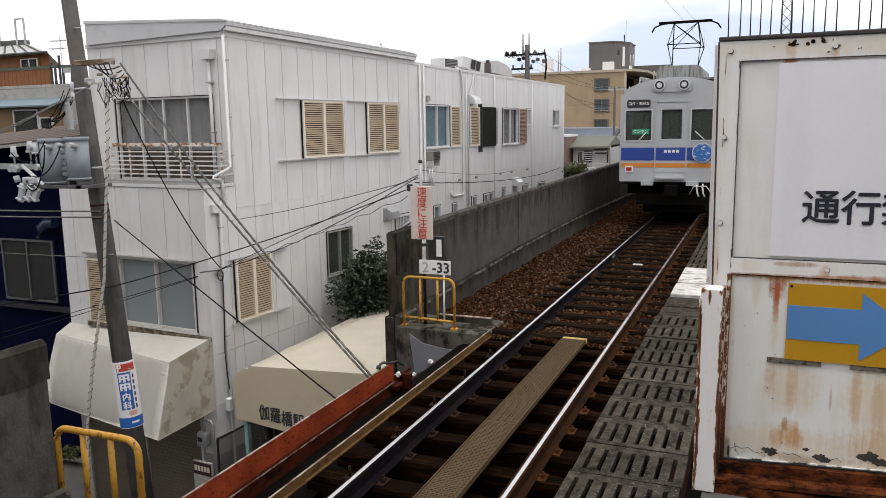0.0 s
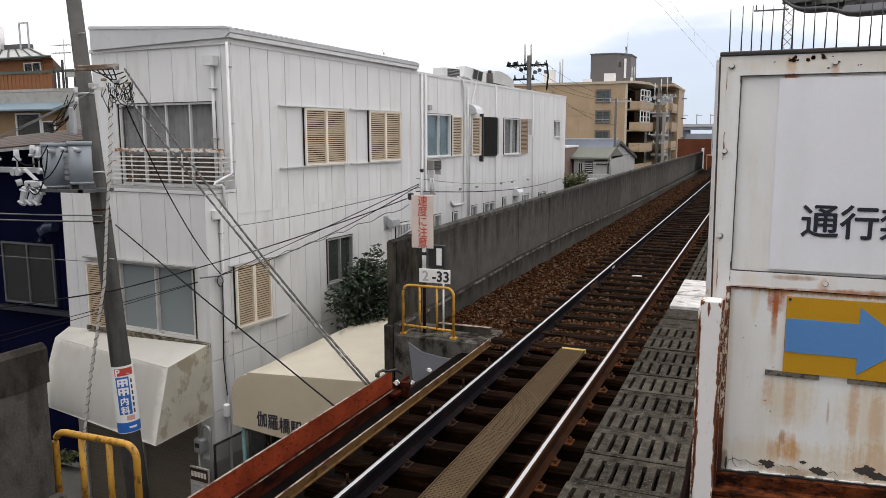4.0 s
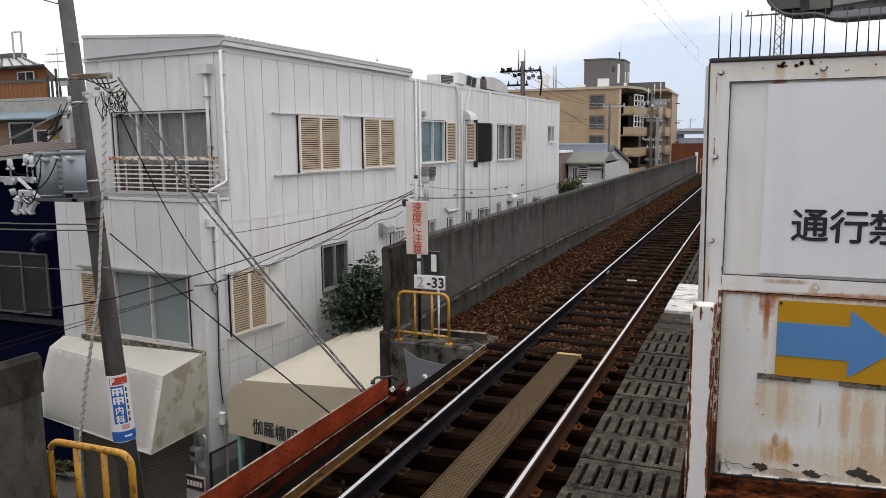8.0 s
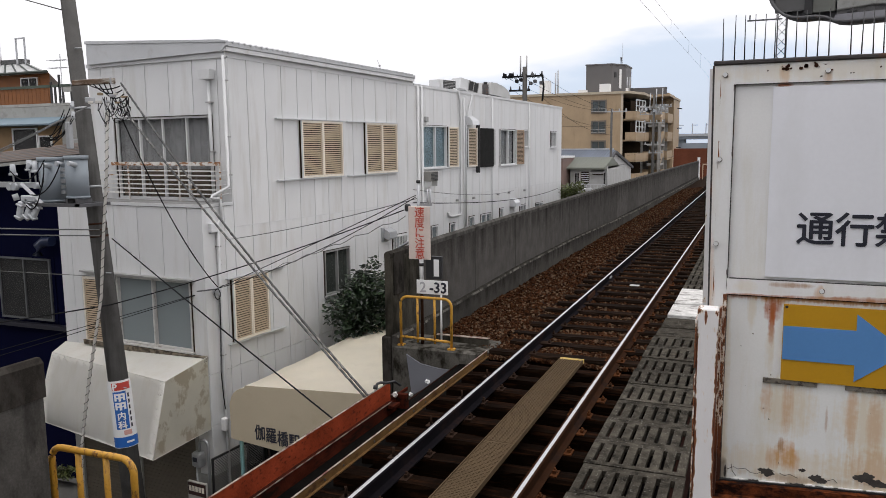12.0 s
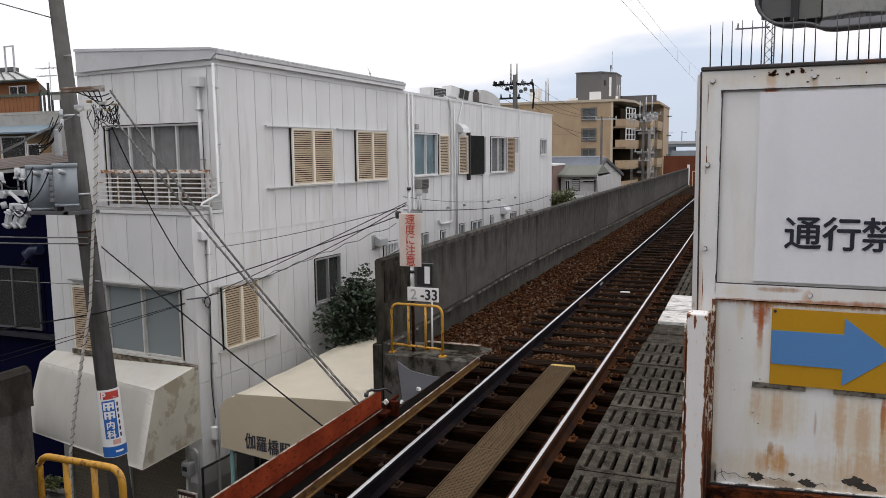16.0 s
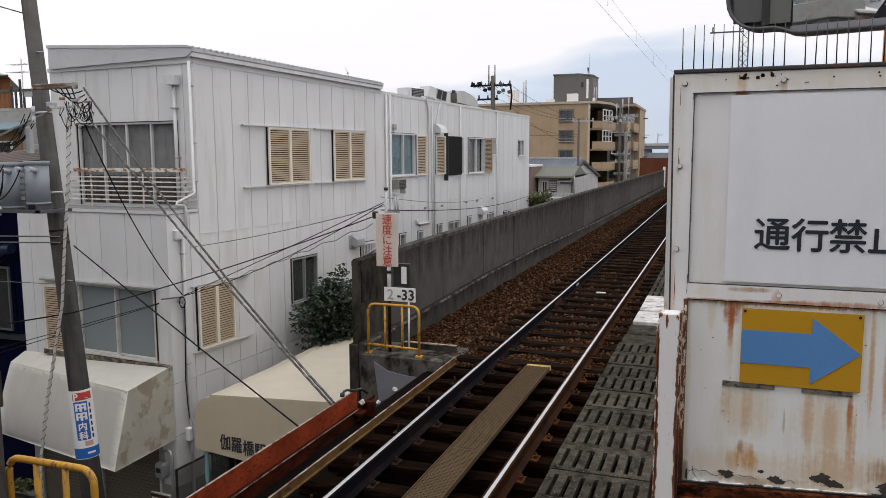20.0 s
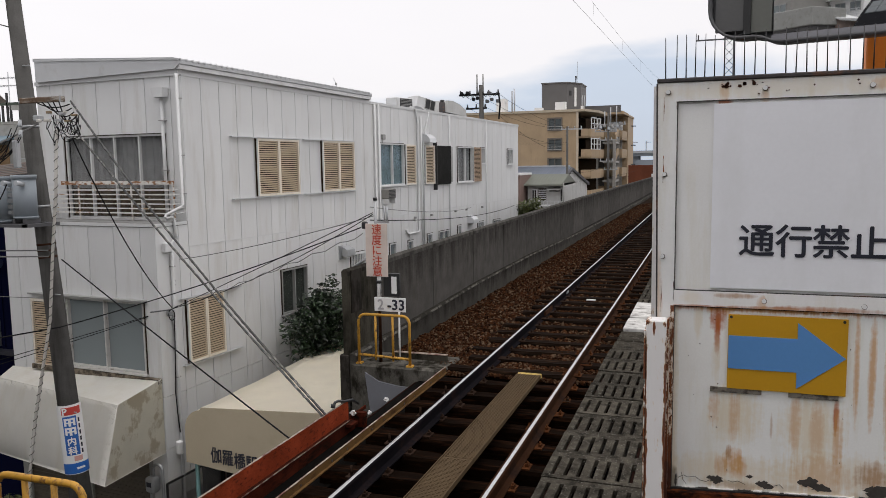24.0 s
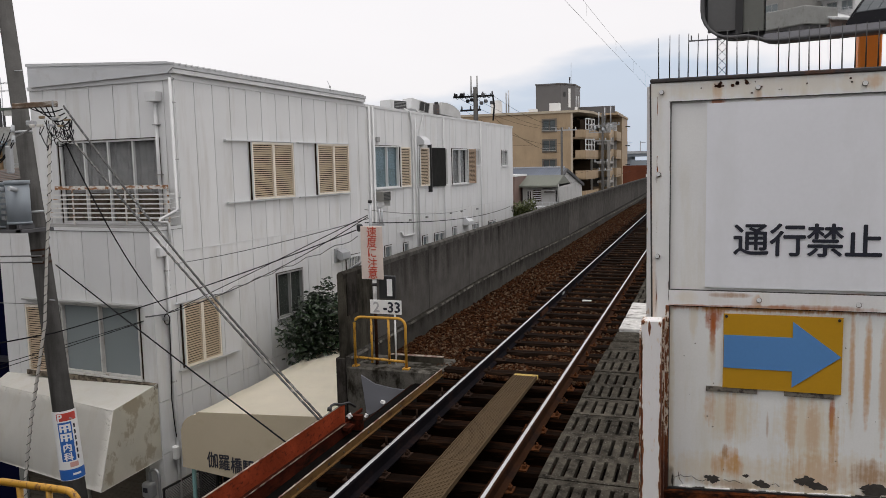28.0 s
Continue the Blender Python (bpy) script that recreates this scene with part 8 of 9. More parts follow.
for x, z in ((-32.72, 6.15), (-32.45, 5.86), (-32.12, 6.5), (-31.9, 5.86), (-31.3, 5.86)):
    part("rail_post", boxes((x, x + 0.09, 30.45, 30.54, 5.05, z)), BLACK, bal2)
part("rail_box", boxes((-31.75, -31.2, 30.4, 30.55, 5.60, 5.85)), GREY_WALL, bal2)
npart("water_tank", bar((-42.25, 34.4, 7.5), (-42.25, 34.4, 9.2), 0.75, 16), SIGN_WHITE, "", ochre)
npart("tank_frame", boxes((-39.6, -39.52, 34.2, 34.28, 7.5, 9.2), (-38.9, -38.82, 34.2, 34.28, 7.5, 9.2), (-39.6, -38.82, 34.2, 34.28, 9.2, 9.28)), GALV, "", ochre)
npart("roof_ridge", boxes((-46, -39.7, 34.75, 35.25, 7.85, 8.12)), surf("ridge_dark", (0.10, 0.10, 0.10), 0.7), "", ochre)
ant = thing("tv_antenna", "thin television antenna on a mast", "antenna", pose(-34.68, 33, G))
part("mast", bar((0, 0, 0), (0, 0, 12.85), 0.028, 6), GALV, ant)
for z, w in ((12.52, 0.75), (12.1, 0.85)):
    part("boom", bar((-w, 0, z), (w * 0.6, 0, z), 0.018, 5), GALV, ant)
    part("element", boxes(*[(-w + 0.25 * k - 0.008, -w + 0.25 * k + 0.008, -0.3, 0.3, z - 0.01, z + 0.01) for k in range(6)]), GALV, ant)


# ---- apartment block, houses and poles in the distance ----
def apartment():
    a = thing("apartment_block", "four-storey tan tiled apartment block with balconies", "apartment block", pose(0, 0, G))

    def ap(name, bm, m, label="", parent=None):
        return part(name, bm, m, parent or a, label, ZU if parent is None else None)
    gable_holes = [(-19.0, -17.25, 6.95, 8.45), (-19.0, -17.25, 4.2, 5.7), (-19.0, -17.25, 1.5, 3.05)]
    ap("gable_wall", holed(bmesh.new(), "x", -31, -15.0, G, 9.3, 105, 105.25, gable_holes), APT_TILE)
    ap("pillar", boxes((-15.2, -14.95, 104.9, 105.3, G, 9.3)), surf("pale_pillar", (0.50, 0.43, 0.33), 0.7, 0, 0.1), "pale corner pillar")
    ap("body", boxes((-31, -16.3, 105.3, 134, G, 9.3)), APT_TILE)
    ap("roof_slab", prism([(-31.2, 104.8), (-14.0, 104.8), (-12.7, 109.0), (-12.7, 118), (-31.2, 118)], "z", 9.3, 9.62), surf("tan_roof_edge", (0.42, 0.36, 0.27), 0.7, 0, 0.15))
    ap("roof_slab", boxes((-31, -10.3, 118, 134, 9.55, 9.85)), APT_TILE)
    for x0, x1, z0, z1 in gable_holes:
        w = ap("window", holed(bmesh.new(), "x", x0 - 0.15, x1 + 0.15, z0 - 0.15, z1 + 0.15, 104.9, 105.05, [(x0 + 0.05, (x0 + x1) / 2 - 0.04, z0 + 0.05, z1 - 0.05), ((x0 + x1) / 2 + 0.04, x1 - 0.05, z0 + 0.05, z1 - 0.05)]), surf("brown_window_frame", (0.13, 0.11, 0.09), 0.5))
        for x in (x0, (x0 + x1) / 2):
            part("pane", boxes((x, x + (x1 - x0) / 2, 105.08, 105.1, z0, z1)), GLASS_APT, w)
        part("guard_bar", boxes((x0 - 0.1, x1 + 0.1, 104.6, 104.68, z0 + 0.05, z0 + 0.12), (x0 - 0.1, x1 + 0.1, 104.6, 104.68, z0 + 0.4, z0 + 0.46)), ALU_DARK, w)
    # balcony shade put into nearly black back walls and partitions
    ap("back_wall", boxes((-16.3, -16.1, 105.3, 120, G, 9.0)), surf("balcony_dark", (0.06, 0.055, 0.05), 0.8))
    for k, z in enumerate((6.0, 3.25, 0.5, -2.25)):
        # near balconies: parapet with an angled end
        b = ap("balcony", prism([(-16.2, 105.26), (-13.2, 105.26), (-12.6, 109.0), (-12.6, 113.0), (-16.2, 113.0)], "z", z - 0.2, z), APT_TILE)
        part("parapet", prism([(-13.4, 105.1), (-13.18, 105.1), (-12.55, 109.0), (-12.55, 113.0), (-12.75, 113.0), (-12.75, 109.05)], "z", z, z + 1.0), APT_TILE, b)
        part("parapet_end", boxes((-14.599, -13.4, 105.1, 105.3, z, z + 1.0)), APT_TILE, b)
        part("partition", boxes((-16.1, -13.2, 109.6, 109.75, z, z + 2.5)), SLOT_DARK, b, "partition coloured dark for the balcony's shade")
        if k < 2:
            bm = bmesh.new()
            for i in range(4):
                p0 = Vector((-13.2, 105.1, 0)).lerp(Vector((-12.57, 109.0, 0)), i / 3)
                tube(bm, [(p0.x, p0.y, z + 1.0), (p0.x, p0.y, z + 2.45)], 0.07, 4)
            for zz in (1.0, 1.7, 2.45):
                tube(bm, [(-13.2, 105.1, z + zz), (-12.57, 109.0, z + zz)], 0.06, 4)
            part("glazing_bars", bm, WHITE_TRIM, b, "white glazing bars")
            # dark sheet stands in for the shade behind the glazing
            part("blind", prism([(-14.0, 105.6), (-13.2, 109.0), (-13.25, 109.0), (-14.05, 105.6)], "z", z + 1.0, z + 2.4), SLOT_DARK, b, "dark sheet for the shaded recess behind the glazing")
        # stair zone and rear balconies
        s = ap("stair_landing", boxes((-12.8, -10.9, 113.5, 118, z - 0.9, z - 0.6)), APT_SHADE)
        part("stair_wall", prism([(113.5, z - 0.6), (116, z + 0.2), (118, z + 0.2), (118, z + 1.2), (116, z + 1.2), (113.5, z + 0.4)], "x", -11.1, -10.9), APT_TILE, s)
        r = ap("rear_balcony", boxes((-14.2, -10.6, 118.5, 125.2, z - 0.2, z + 0.1)), APT_TILE)
        part("parapet", boxes((-10.75, -10.55, 118.3, 125.2, z + 0.1, z + 1.15), (-14.2, -10.75, 118.3, 118.5, z + 0.1, z + 1.15)), APT_TILE, r)
        part("partition", boxes((-13.2, -10.9, 121.5, 121.7, z + 0.1, z + 2.6)), WHITE_TRIM if k == 0 else APT_SHADE, r)
    ap("rear_wall", boxes((-14.3, -14.1, 118.3, 126, G, 9.5)), surf("rear_dark", (0.07, 0.065, 0.06), 0.8))
    ap("end_column", boxes((-14.3, -10.45, 125.3, 134, G, 9.6)), APT_TILE)
    ap("stair_back", boxes((-14.2, -14.05, 113, 118.3, G, 9.0)), APT_SHADE)
    ap("stair_column", boxes((-11.3, -10.9, 113.0, 113.4, G, 5.6), (-11.3, -10.9, 117.4, 117.8, G, 7.5)), APT_SHADE)
    for z in (2.0, 5.0, 8.0):
        ap("lamp_arm", boxes((-10.0, -9.3, 126, 126.1, z, z + 0.15)), BLACK)
    pent = ap("penthouse", prism([(-21.4, 112), (-17.75, 112), (-16.15, 114.6), (-16.15, 119.5), (-21.4, 119.5)], "z", 9.62, 13.85), APT_DARK, "dark grey lift tower")
    part("roof_edge", prism([(-21.5, 111.9), (-17.7, 111.9), (-16.05, 114.55), (-16.05, 119.6), (-21.5, 119.6)], "z", 13.852, 14.02), APT_DARK, pent)
    slant = Matrix.Translation((-17.75, 112, 0)) @ Matrix.Rotation(math.atan2(2.6, 1.6), 4, "Z")
    part("service_strip", boxes((1.55, 2.0, -0.08, -0.005, 10.6, 13.3)), SIGN_WHITE, pent, "white strip", slant)
    part("vent", boxes((0.55, 0.95, -0.06, -0.005, 12.1, 12.8)), BLACK, pent, "", slant)
    for q in ((-21.2, -20.1, 106, 107, 9.62, 10.05), (-18.3, -16.9, 106, 107.0, 9.62, 10.75), (-14.8, -14.5, 106, 106.5, 9.62, 10.1)):
        ap("roof_box", boxes(q), SIGN_WHITE)
    ap("roof_house", prism([(-19, 9.85), (-19, 10.6), (-12, 10.2), (-10.6, 10.1), (-10.6, 9.85)], "y", 119, 128), APT_TILE)
    ap("roof_screen", boxes((-16.5, -10.8, 118.2, 118.4, 9.85, 10.9)), APT_DARK)
    for x in (-15.55, -15.2):
        ap("aerial_mast", bar((x, 112, 9.6), (x, 112, 12.0), 0.07, 6), GALV)
    ap("weather_ball", tube(bmesh.new(), [(-16.8, 114, 13.95), (-16.8, 114, 14.5), (-16.8, 114, 14.55), (-16.8, 114, 15.0)], 0.05, 8, 0.12), BLACK)
    ap("whip_mast", bar((-16.6, 114, 13.9), (-16.6, 114, 17.0), 0.03, 5), GALV)
    for x, h2 in ((-24.6, 12.6), (-24.25, 12.9)):
        ap("aerial_mast", bar((x, 107, 9.2), (x, 107, h2), 0.10, 6), GALV)
    ap("roof_box", boxes((-26.9, -25.7, 107, 109, 9.62, 11.6)), SIGN_WHITE)


apartment()


def tiled_house():
    h2 = thing("tiled_house", "white gabled house with a blue-grey tiled roof", "house", pose(0, 0, G))
    part("wall", prism([(66.5, G), (66.5, 0.4), (73.0, 1.85), (83.0, 0.25), (83.0, G)], "x", -17, -10.4), HOUSE_WHITE, h2, "", ZU)
    part("barge_board", prism([(66.3, 0.35), (66.3, 0.6), (73.0, 2.05), (83.4, 0.35), (83.4, 0.1), (73.0, 1.8)], "x", -10.4, -10.2), surf("dark_barge", (0.06, 0.06, 0.065), 0.7), h2, "", ZU)
    slope = part("roof", prism([(66.0, 0.42), (66.0, 0.62), (73.0, 2.12), (83.3, 0.5), (83.3, 0.3), (73, 1.9)], "x", -17.5, -10.4), TILE_BLUE, h2, "", ZU)
    bm = bmesh.new()
    for k in range(32):
        tube(bm, [(-17.4 + 0.22 * k, 66.0, 0.64), (-17.4 + 0.22 * k, 73.0, 2.14)], 0.06, 6)
    tagged(part("tile_covering", bm, TILE_BLUE, slope), kind="stuff")
    bm = bmesh.new()
    for k in range(32):
        tube(bm, [(-17.4 + 0.22 * k, 72.8, 2.2), (-17.4 + 0.22 * k, 73.2, 2.2)], 0.08, 6)
    tagged(part("ridge_capping", bm, surf("pale_ridge", (0.42, 0.44, 0.47), 0.5), slope), kind="stuff")
    low = thing("low_house", "small white house with a grey-green roof and balcony", "house", pose(0, 0, G))
    part("wall", boxes((-11.6, -8.75, 60.0, 66, G, 0.9)), HOUSE_WHITE, low, "", ZU)
    rf = part("roof", prism([(59.3, 0.72), (59.3, 0.85), (62.5, 1.6), (66, 0.8)], "x", -11.9, -8.75), ROOF_GREEN, low, "", ZU)
    for k in range(13):
        part("roof_seam", bar((-11.8 + 0.25 * k, 59.3, 0.87), (-11.8 + 0.25 * k, 62.5, 1.62), 0.025, 5), ROOF_GREEN, rf)
    w = part("window_wall", boxes((-11.45, -8.85, 59.95, 59.999, -1.0, 0.62)), HOUSE_WHITE, low, "", ZU)
    simple_window(w, -11.25, -10.85, 59.94, -0.75, 0.45, ALU)
    simple_window(w, -9.0, -8.8, 59.94, -0.5, 0.5, ALU_DARK, GLASS, 1)
    st = part("shutter_stack", boxes((-10.72, -10.1, 59.9, 59.949, -0.5, 0.52)), SLOT_DARK, w)
    for k in range(6):
        part("slat", boxes((-10.70, -10.12, 59.86, 59.899, -0.45 + 0.16 * k, -0.37 + 0.16 * k)), ALU, st)
    part("window_hood", prism([(59.3, 0.40), (59.3, 0.46), (59.95, 0.66), (59.95, 0.60)], "x", -9.95, -8.9), ALU_DARK, w)
    part("window_shade", boxes((-9.85, -9.0, 59.92, 59.949, 0.28, 0.56)), SLOT_DARK, w)
    part("down_pipe", bar((-8.72, 59.9, -1.4), (-8.72, 59.9, 0.92), 0.05, 8), ALU_DARK, w)
    bl = part("balcony", boxes((-11.6, -8.9, 58.6, 60.0, -1.5, -1.35)), HOUSE_WHITE, low, "", ZU)
    for k in range(3):
        part("rail", boxes((-10.9, -8.6, 58.6, 58.64, -0.95 + 0.26 * k, -0.90 + 0.26 * k)), ALU, bl)
    for k in range(9):
        part("baluster", boxes((-10.9 + 0.285 * k, -10.86 + 0.285 * k, 58.6, 58.64, -1.35, -0.40)), ALU, bl)
    part("air_unit", soft_box(-10.4, -9.7, 59.2, 59.6, -1.34, -0.75, 0.04), ALU, bl)
    part("parapet", boxes((-11.6, -10.95, 58.6, 58.7, -1.35, -0.45)), HOUSE_WHITE, bl)
    pink = thing("brown_shed", "narrow brown clad shed with a pale cap", "shed", pose(0, 0, G))
    part("wall", boxes((-13.0, -11.75, 58.0, 62, G, 1.6)), surf("brown_cladding", (0.19, 0.125, 0.105), 0.7), pink, "", ZU)
    part("cap", boxes((-13.1, -11.7, 57.9, 62, 1.6, 1.75)), SIGN_WHITE, pink, "", ZU)


tiled_house()


def line_pole(name, x, y, top, r, arms, label, arm_m=GALV, ins_m=PORCELAIN):
    p = thing(name, label, "utility pole", pose(x, y, G))
    part("shaft", bar((0, 0, 0), (0, 0, top - G), r * 1.3, 12, r), POLE, p)
    for z, x0, x1 in arms:
        a = part("cross_arm", boxes((x0, x1, -0.06, 0.06, z - G - 0.05, z - G + 0.05)), arm_m, p)
        n = max(3, int((x1 - x0) / 0.4))
        for k in range(n):
            xx = x0 + 0.08 + (x1 - x0 - 0.16) * k / (n - 1)
            part("insulator", tube(bmesh.new(), [(xx, 0, z - G + 0.05), (xx, 0, z - G + 0.14), (xx, 0, z - G + 0.24)], 0.055, 8, 0.04), ins_m, a)
    return p


line_pole("utility_pole", -17.0, 4.0, 9.2, 0.14, ((8.4, -0.9, 0.9),), "concrete utility pole farther along the street")
p1 = line_pole("utility_pole", -10.1, 42, 6.9, 0.13, ((6.38, -1.3, 1.05), (5.62, -0.9, 0.3)), "grey utility pole with laden cross arms behind the house", CABLE, MAST_STEEL)
for x in (-0.25, 0.1):
    part("rod", bar((x, 0, 6.4 - G), (x, 0, 7.5 - G), 0.045, 6), ALU_DARK, p1)
for x, z in ((-1.15, 6.48), (-0.8, 6.5), (-0.45, 6.15), (-0.2, 6.2), (0.35, 6.0), (0.45, 6.45), (0.6, 6.1), (0.95, 6.0)):
    part("switch_box", soft_box(x - 0.09, x + 0.09, -0.15, 0.08, z - G - 0.10, z - G + 0.08, 0.03), CABLE if x < 0.3 else MAST_STEEL, p1)
for k in range(9):
    part("jumper", tube(bmesh.new(), sag((-1.2 + 0.26 * k, -0.1, 6.5 - G), (-0.95 + 0.26 * k, -0.1, 6.3 - G), 0.12, 8), 0.02, 5), CABLE, p1)
part("drop_cable", tube(bmesh.new(), [(1.0, 0, 6.35 - G), (1.08, 0, 5.8 - G), (1.0, 0, 5.0 - G)], 0.05, 6), CABLE, p1)
line_pole("utility_pole", -9.35, 65, 5.5, 0.09, ((5.3, -0.55, 1.25),), "slim utility pole in front of the tiled house")
p3 = line_pole("utility_pole", -7.2, 75, 7.2, 0.105, ((6.05, -1.4, 1.6), (5.4, -1.3, 0.8), (4.6, -0.9, 0.9), (2.6, -0.8, 0.5), (1.8, -0.4, 0.9)), "utility pole crowded with arms and insulators by the apartments", ALU_DARK)
for x, z0, z1 in ((0.2, 6.1, 7.7), (0.75, 6.1, 7.8), (-0.35, 6.1, 7.3)):
    part("rod", bar((x, 0, z0 - G), (x, 0, z1 - G), 0.055, 6), GALV, p3)
for k in range(7):
    part("switch_box", soft_box(-1.2 + 0.38 * k, -0.98 + 0.38 * k, -0.25, 0.1, 5.55 - G + 0.12 * (k % 3), 5.85 - G + 0.12 * (k % 3), 0.03), PORCELAIN if k % 2 else ALU_DARK, p3)
for a, b, d in (((-11.3, 42, 6.45), (-9.8, 65, 5.42), 0.5), ((-10.4, 42, 6.45), (-9.0, 65, 5.42), 0.5), ((-9.2, 42, 6.45), (-8.3, 65, 5.42), 0.5), ((-9.8, 65, 5.42), (-8.4, 75, 6.2), 0.3),
                ((-8.3, 65, 5.42), (-6.0, 75, 6.2), 0.3), ((-10.9, 42, 5.7), (-9.4, 65, 4.0), 0.5), ((-9.1, 42, 5.2), (-9.3, 65, 3.4), 0.5), ((-9.3, 65, 1.6), (-7.2, 75, 2.2), 0.2), ((-9.3, 65, 0.9), (-5.0, 80, 1.6), 0.2), ((-16, 55, 4.3), (-9.3, 65, 4.2), 0.2)):
    wire("power_line", sag(a, b, d, 10), 0.009, CABLE, "black overhead power line between poles")

# end of the wall, red-brown bank and viaduct
ep = thing("end_post", "white post and tan rail at the end of the wall", "post", pose(-2.45, 66.3, -0.4))
part("post", boxes((-0.1, 0.1, -0.08, 0.08, 0, 1.9)), SIGN_WHITE, ep)
part("rail", boxes((0.3, 1.3, -0.04, 0.04, 1.3, 1.38), (0.3, 0.36, -0.04, 0.04, 0, 1.3), (0.9, 0.96, -0.04, 0.04, 0, 1.3)), LOUVRE, ep)
solo("red_fence", boxes((-7.0, -3.0, 92, 92.4, G, 2.1)), RED_BANK, "rust-red sheet fence beside the track", "fence")
via = thing("viaduct", "pale grey railway viaduct in the distance", "viaduct")
part("deck", boxes((-120, 60, 248, 258, 4.1, 5.3)), VIADUCT, via)
part("parapet", boxes((-120, 60, 247.5, 247.9, 5.0, 5.8)), GALV, via)
for k in range(16):
    part("pier", boxes((-118 + 12 * k, -115.5 + 12 * k, 250, 256, G, 4.1)), VIADUCT, via)
for x in (-21.5, -17.4, -13.4, -6.0):
    g = part("catenary_mast", boxes((x - 0.14, x + 0.14, 250, 250.5, 5.3, 8.9), (x - 0.2, x + 1.6, 250.1, 250.4, 8.3, 8.5)), GALV, via)
for k, (x, w, hh) in enumerate(((-60, 18, 3.5), (-36, 14, 2.4), (-27, 8, 3.4), (-12, 12, 2.9), (4, 14, 3.2), (30, 20, 4.0))):
    solo("distant_house", boxes((x - w / 2, x + w / 2, 225, 235, G, hh)), VIADUCT if k % 2 else GREY_WALL, "pale grey low building far away", "building")


# ---- overhead line ----
cat = thing("overhead_line", "contact and carrier wires over the track", "overhead line", kind="structure")
part("contact_wire", tube(bmesh.new(), [(0, -40, 5.1), (0, 12, 5.13), (0, 32, 5.38), (0, 80, 5.3), (0, 460, 5.3)], 0.003, 6), CABLE_GREY, cat)
for k in range(10):
    part("carrier_wire", tube(bmesh.new(), sag((0, -10 + 45 * k, 6.0), (0, 35 + 45 * k, 6.0), 0.5, 12), 0.0025, 6), CABLE_GREY, cat)
    for j in range(1, 9):
        f = j / 9
        part("dropper", bar((0, -10 + 45 * (k + f), 6.0 - 2.0 * f * (1 - f)), (0, -10 + 45 * (k + f), 5.3), 0.002, 4), CABLE_GREY, cat)


def lattice_mast(x, y, top):
    m = thing("lattice_mast", "grey lattice steel overhead line mast", "mast", pose(x, y, -0.5))
    bm = bmesh.new()
    h = top + 0.5
    for dx in (-0.125, 0.125):
        for dy in (-0.1, 0.1):
            box(bm, dx - 0.018, dx + 0.018, dy - 0.018, dy + 0.018, 0, h)
    part("leg", bm, MAST_STEEL, m)
    bm = bmesh.new()
    n = int(h / 0.26)
    for k in range(n):
        z = k * h / n
        for s in (-1, 1):
            tube(bm, [(-0.125 * s, -0.11, z), (0.125 * s, -0.11, z + h / n)], 0.010, 4)
    part("lacing", bm, MAST_STEEL, m)
    part("bracket", boxes((-0.95, 0.0, -0.02, 0.02, 6.12 + 0.5, 6.16 + 0.5), (-0.9, -0.86, -0.02, 0.02, 6.16 + 0.5, 6.3 + 0.5)), MAST_STEEL, m)
    return m


lm = lattice_mast(2.58, 25, 8.0)
copy_thing(lm, pose(2.58, 70, -0.5))


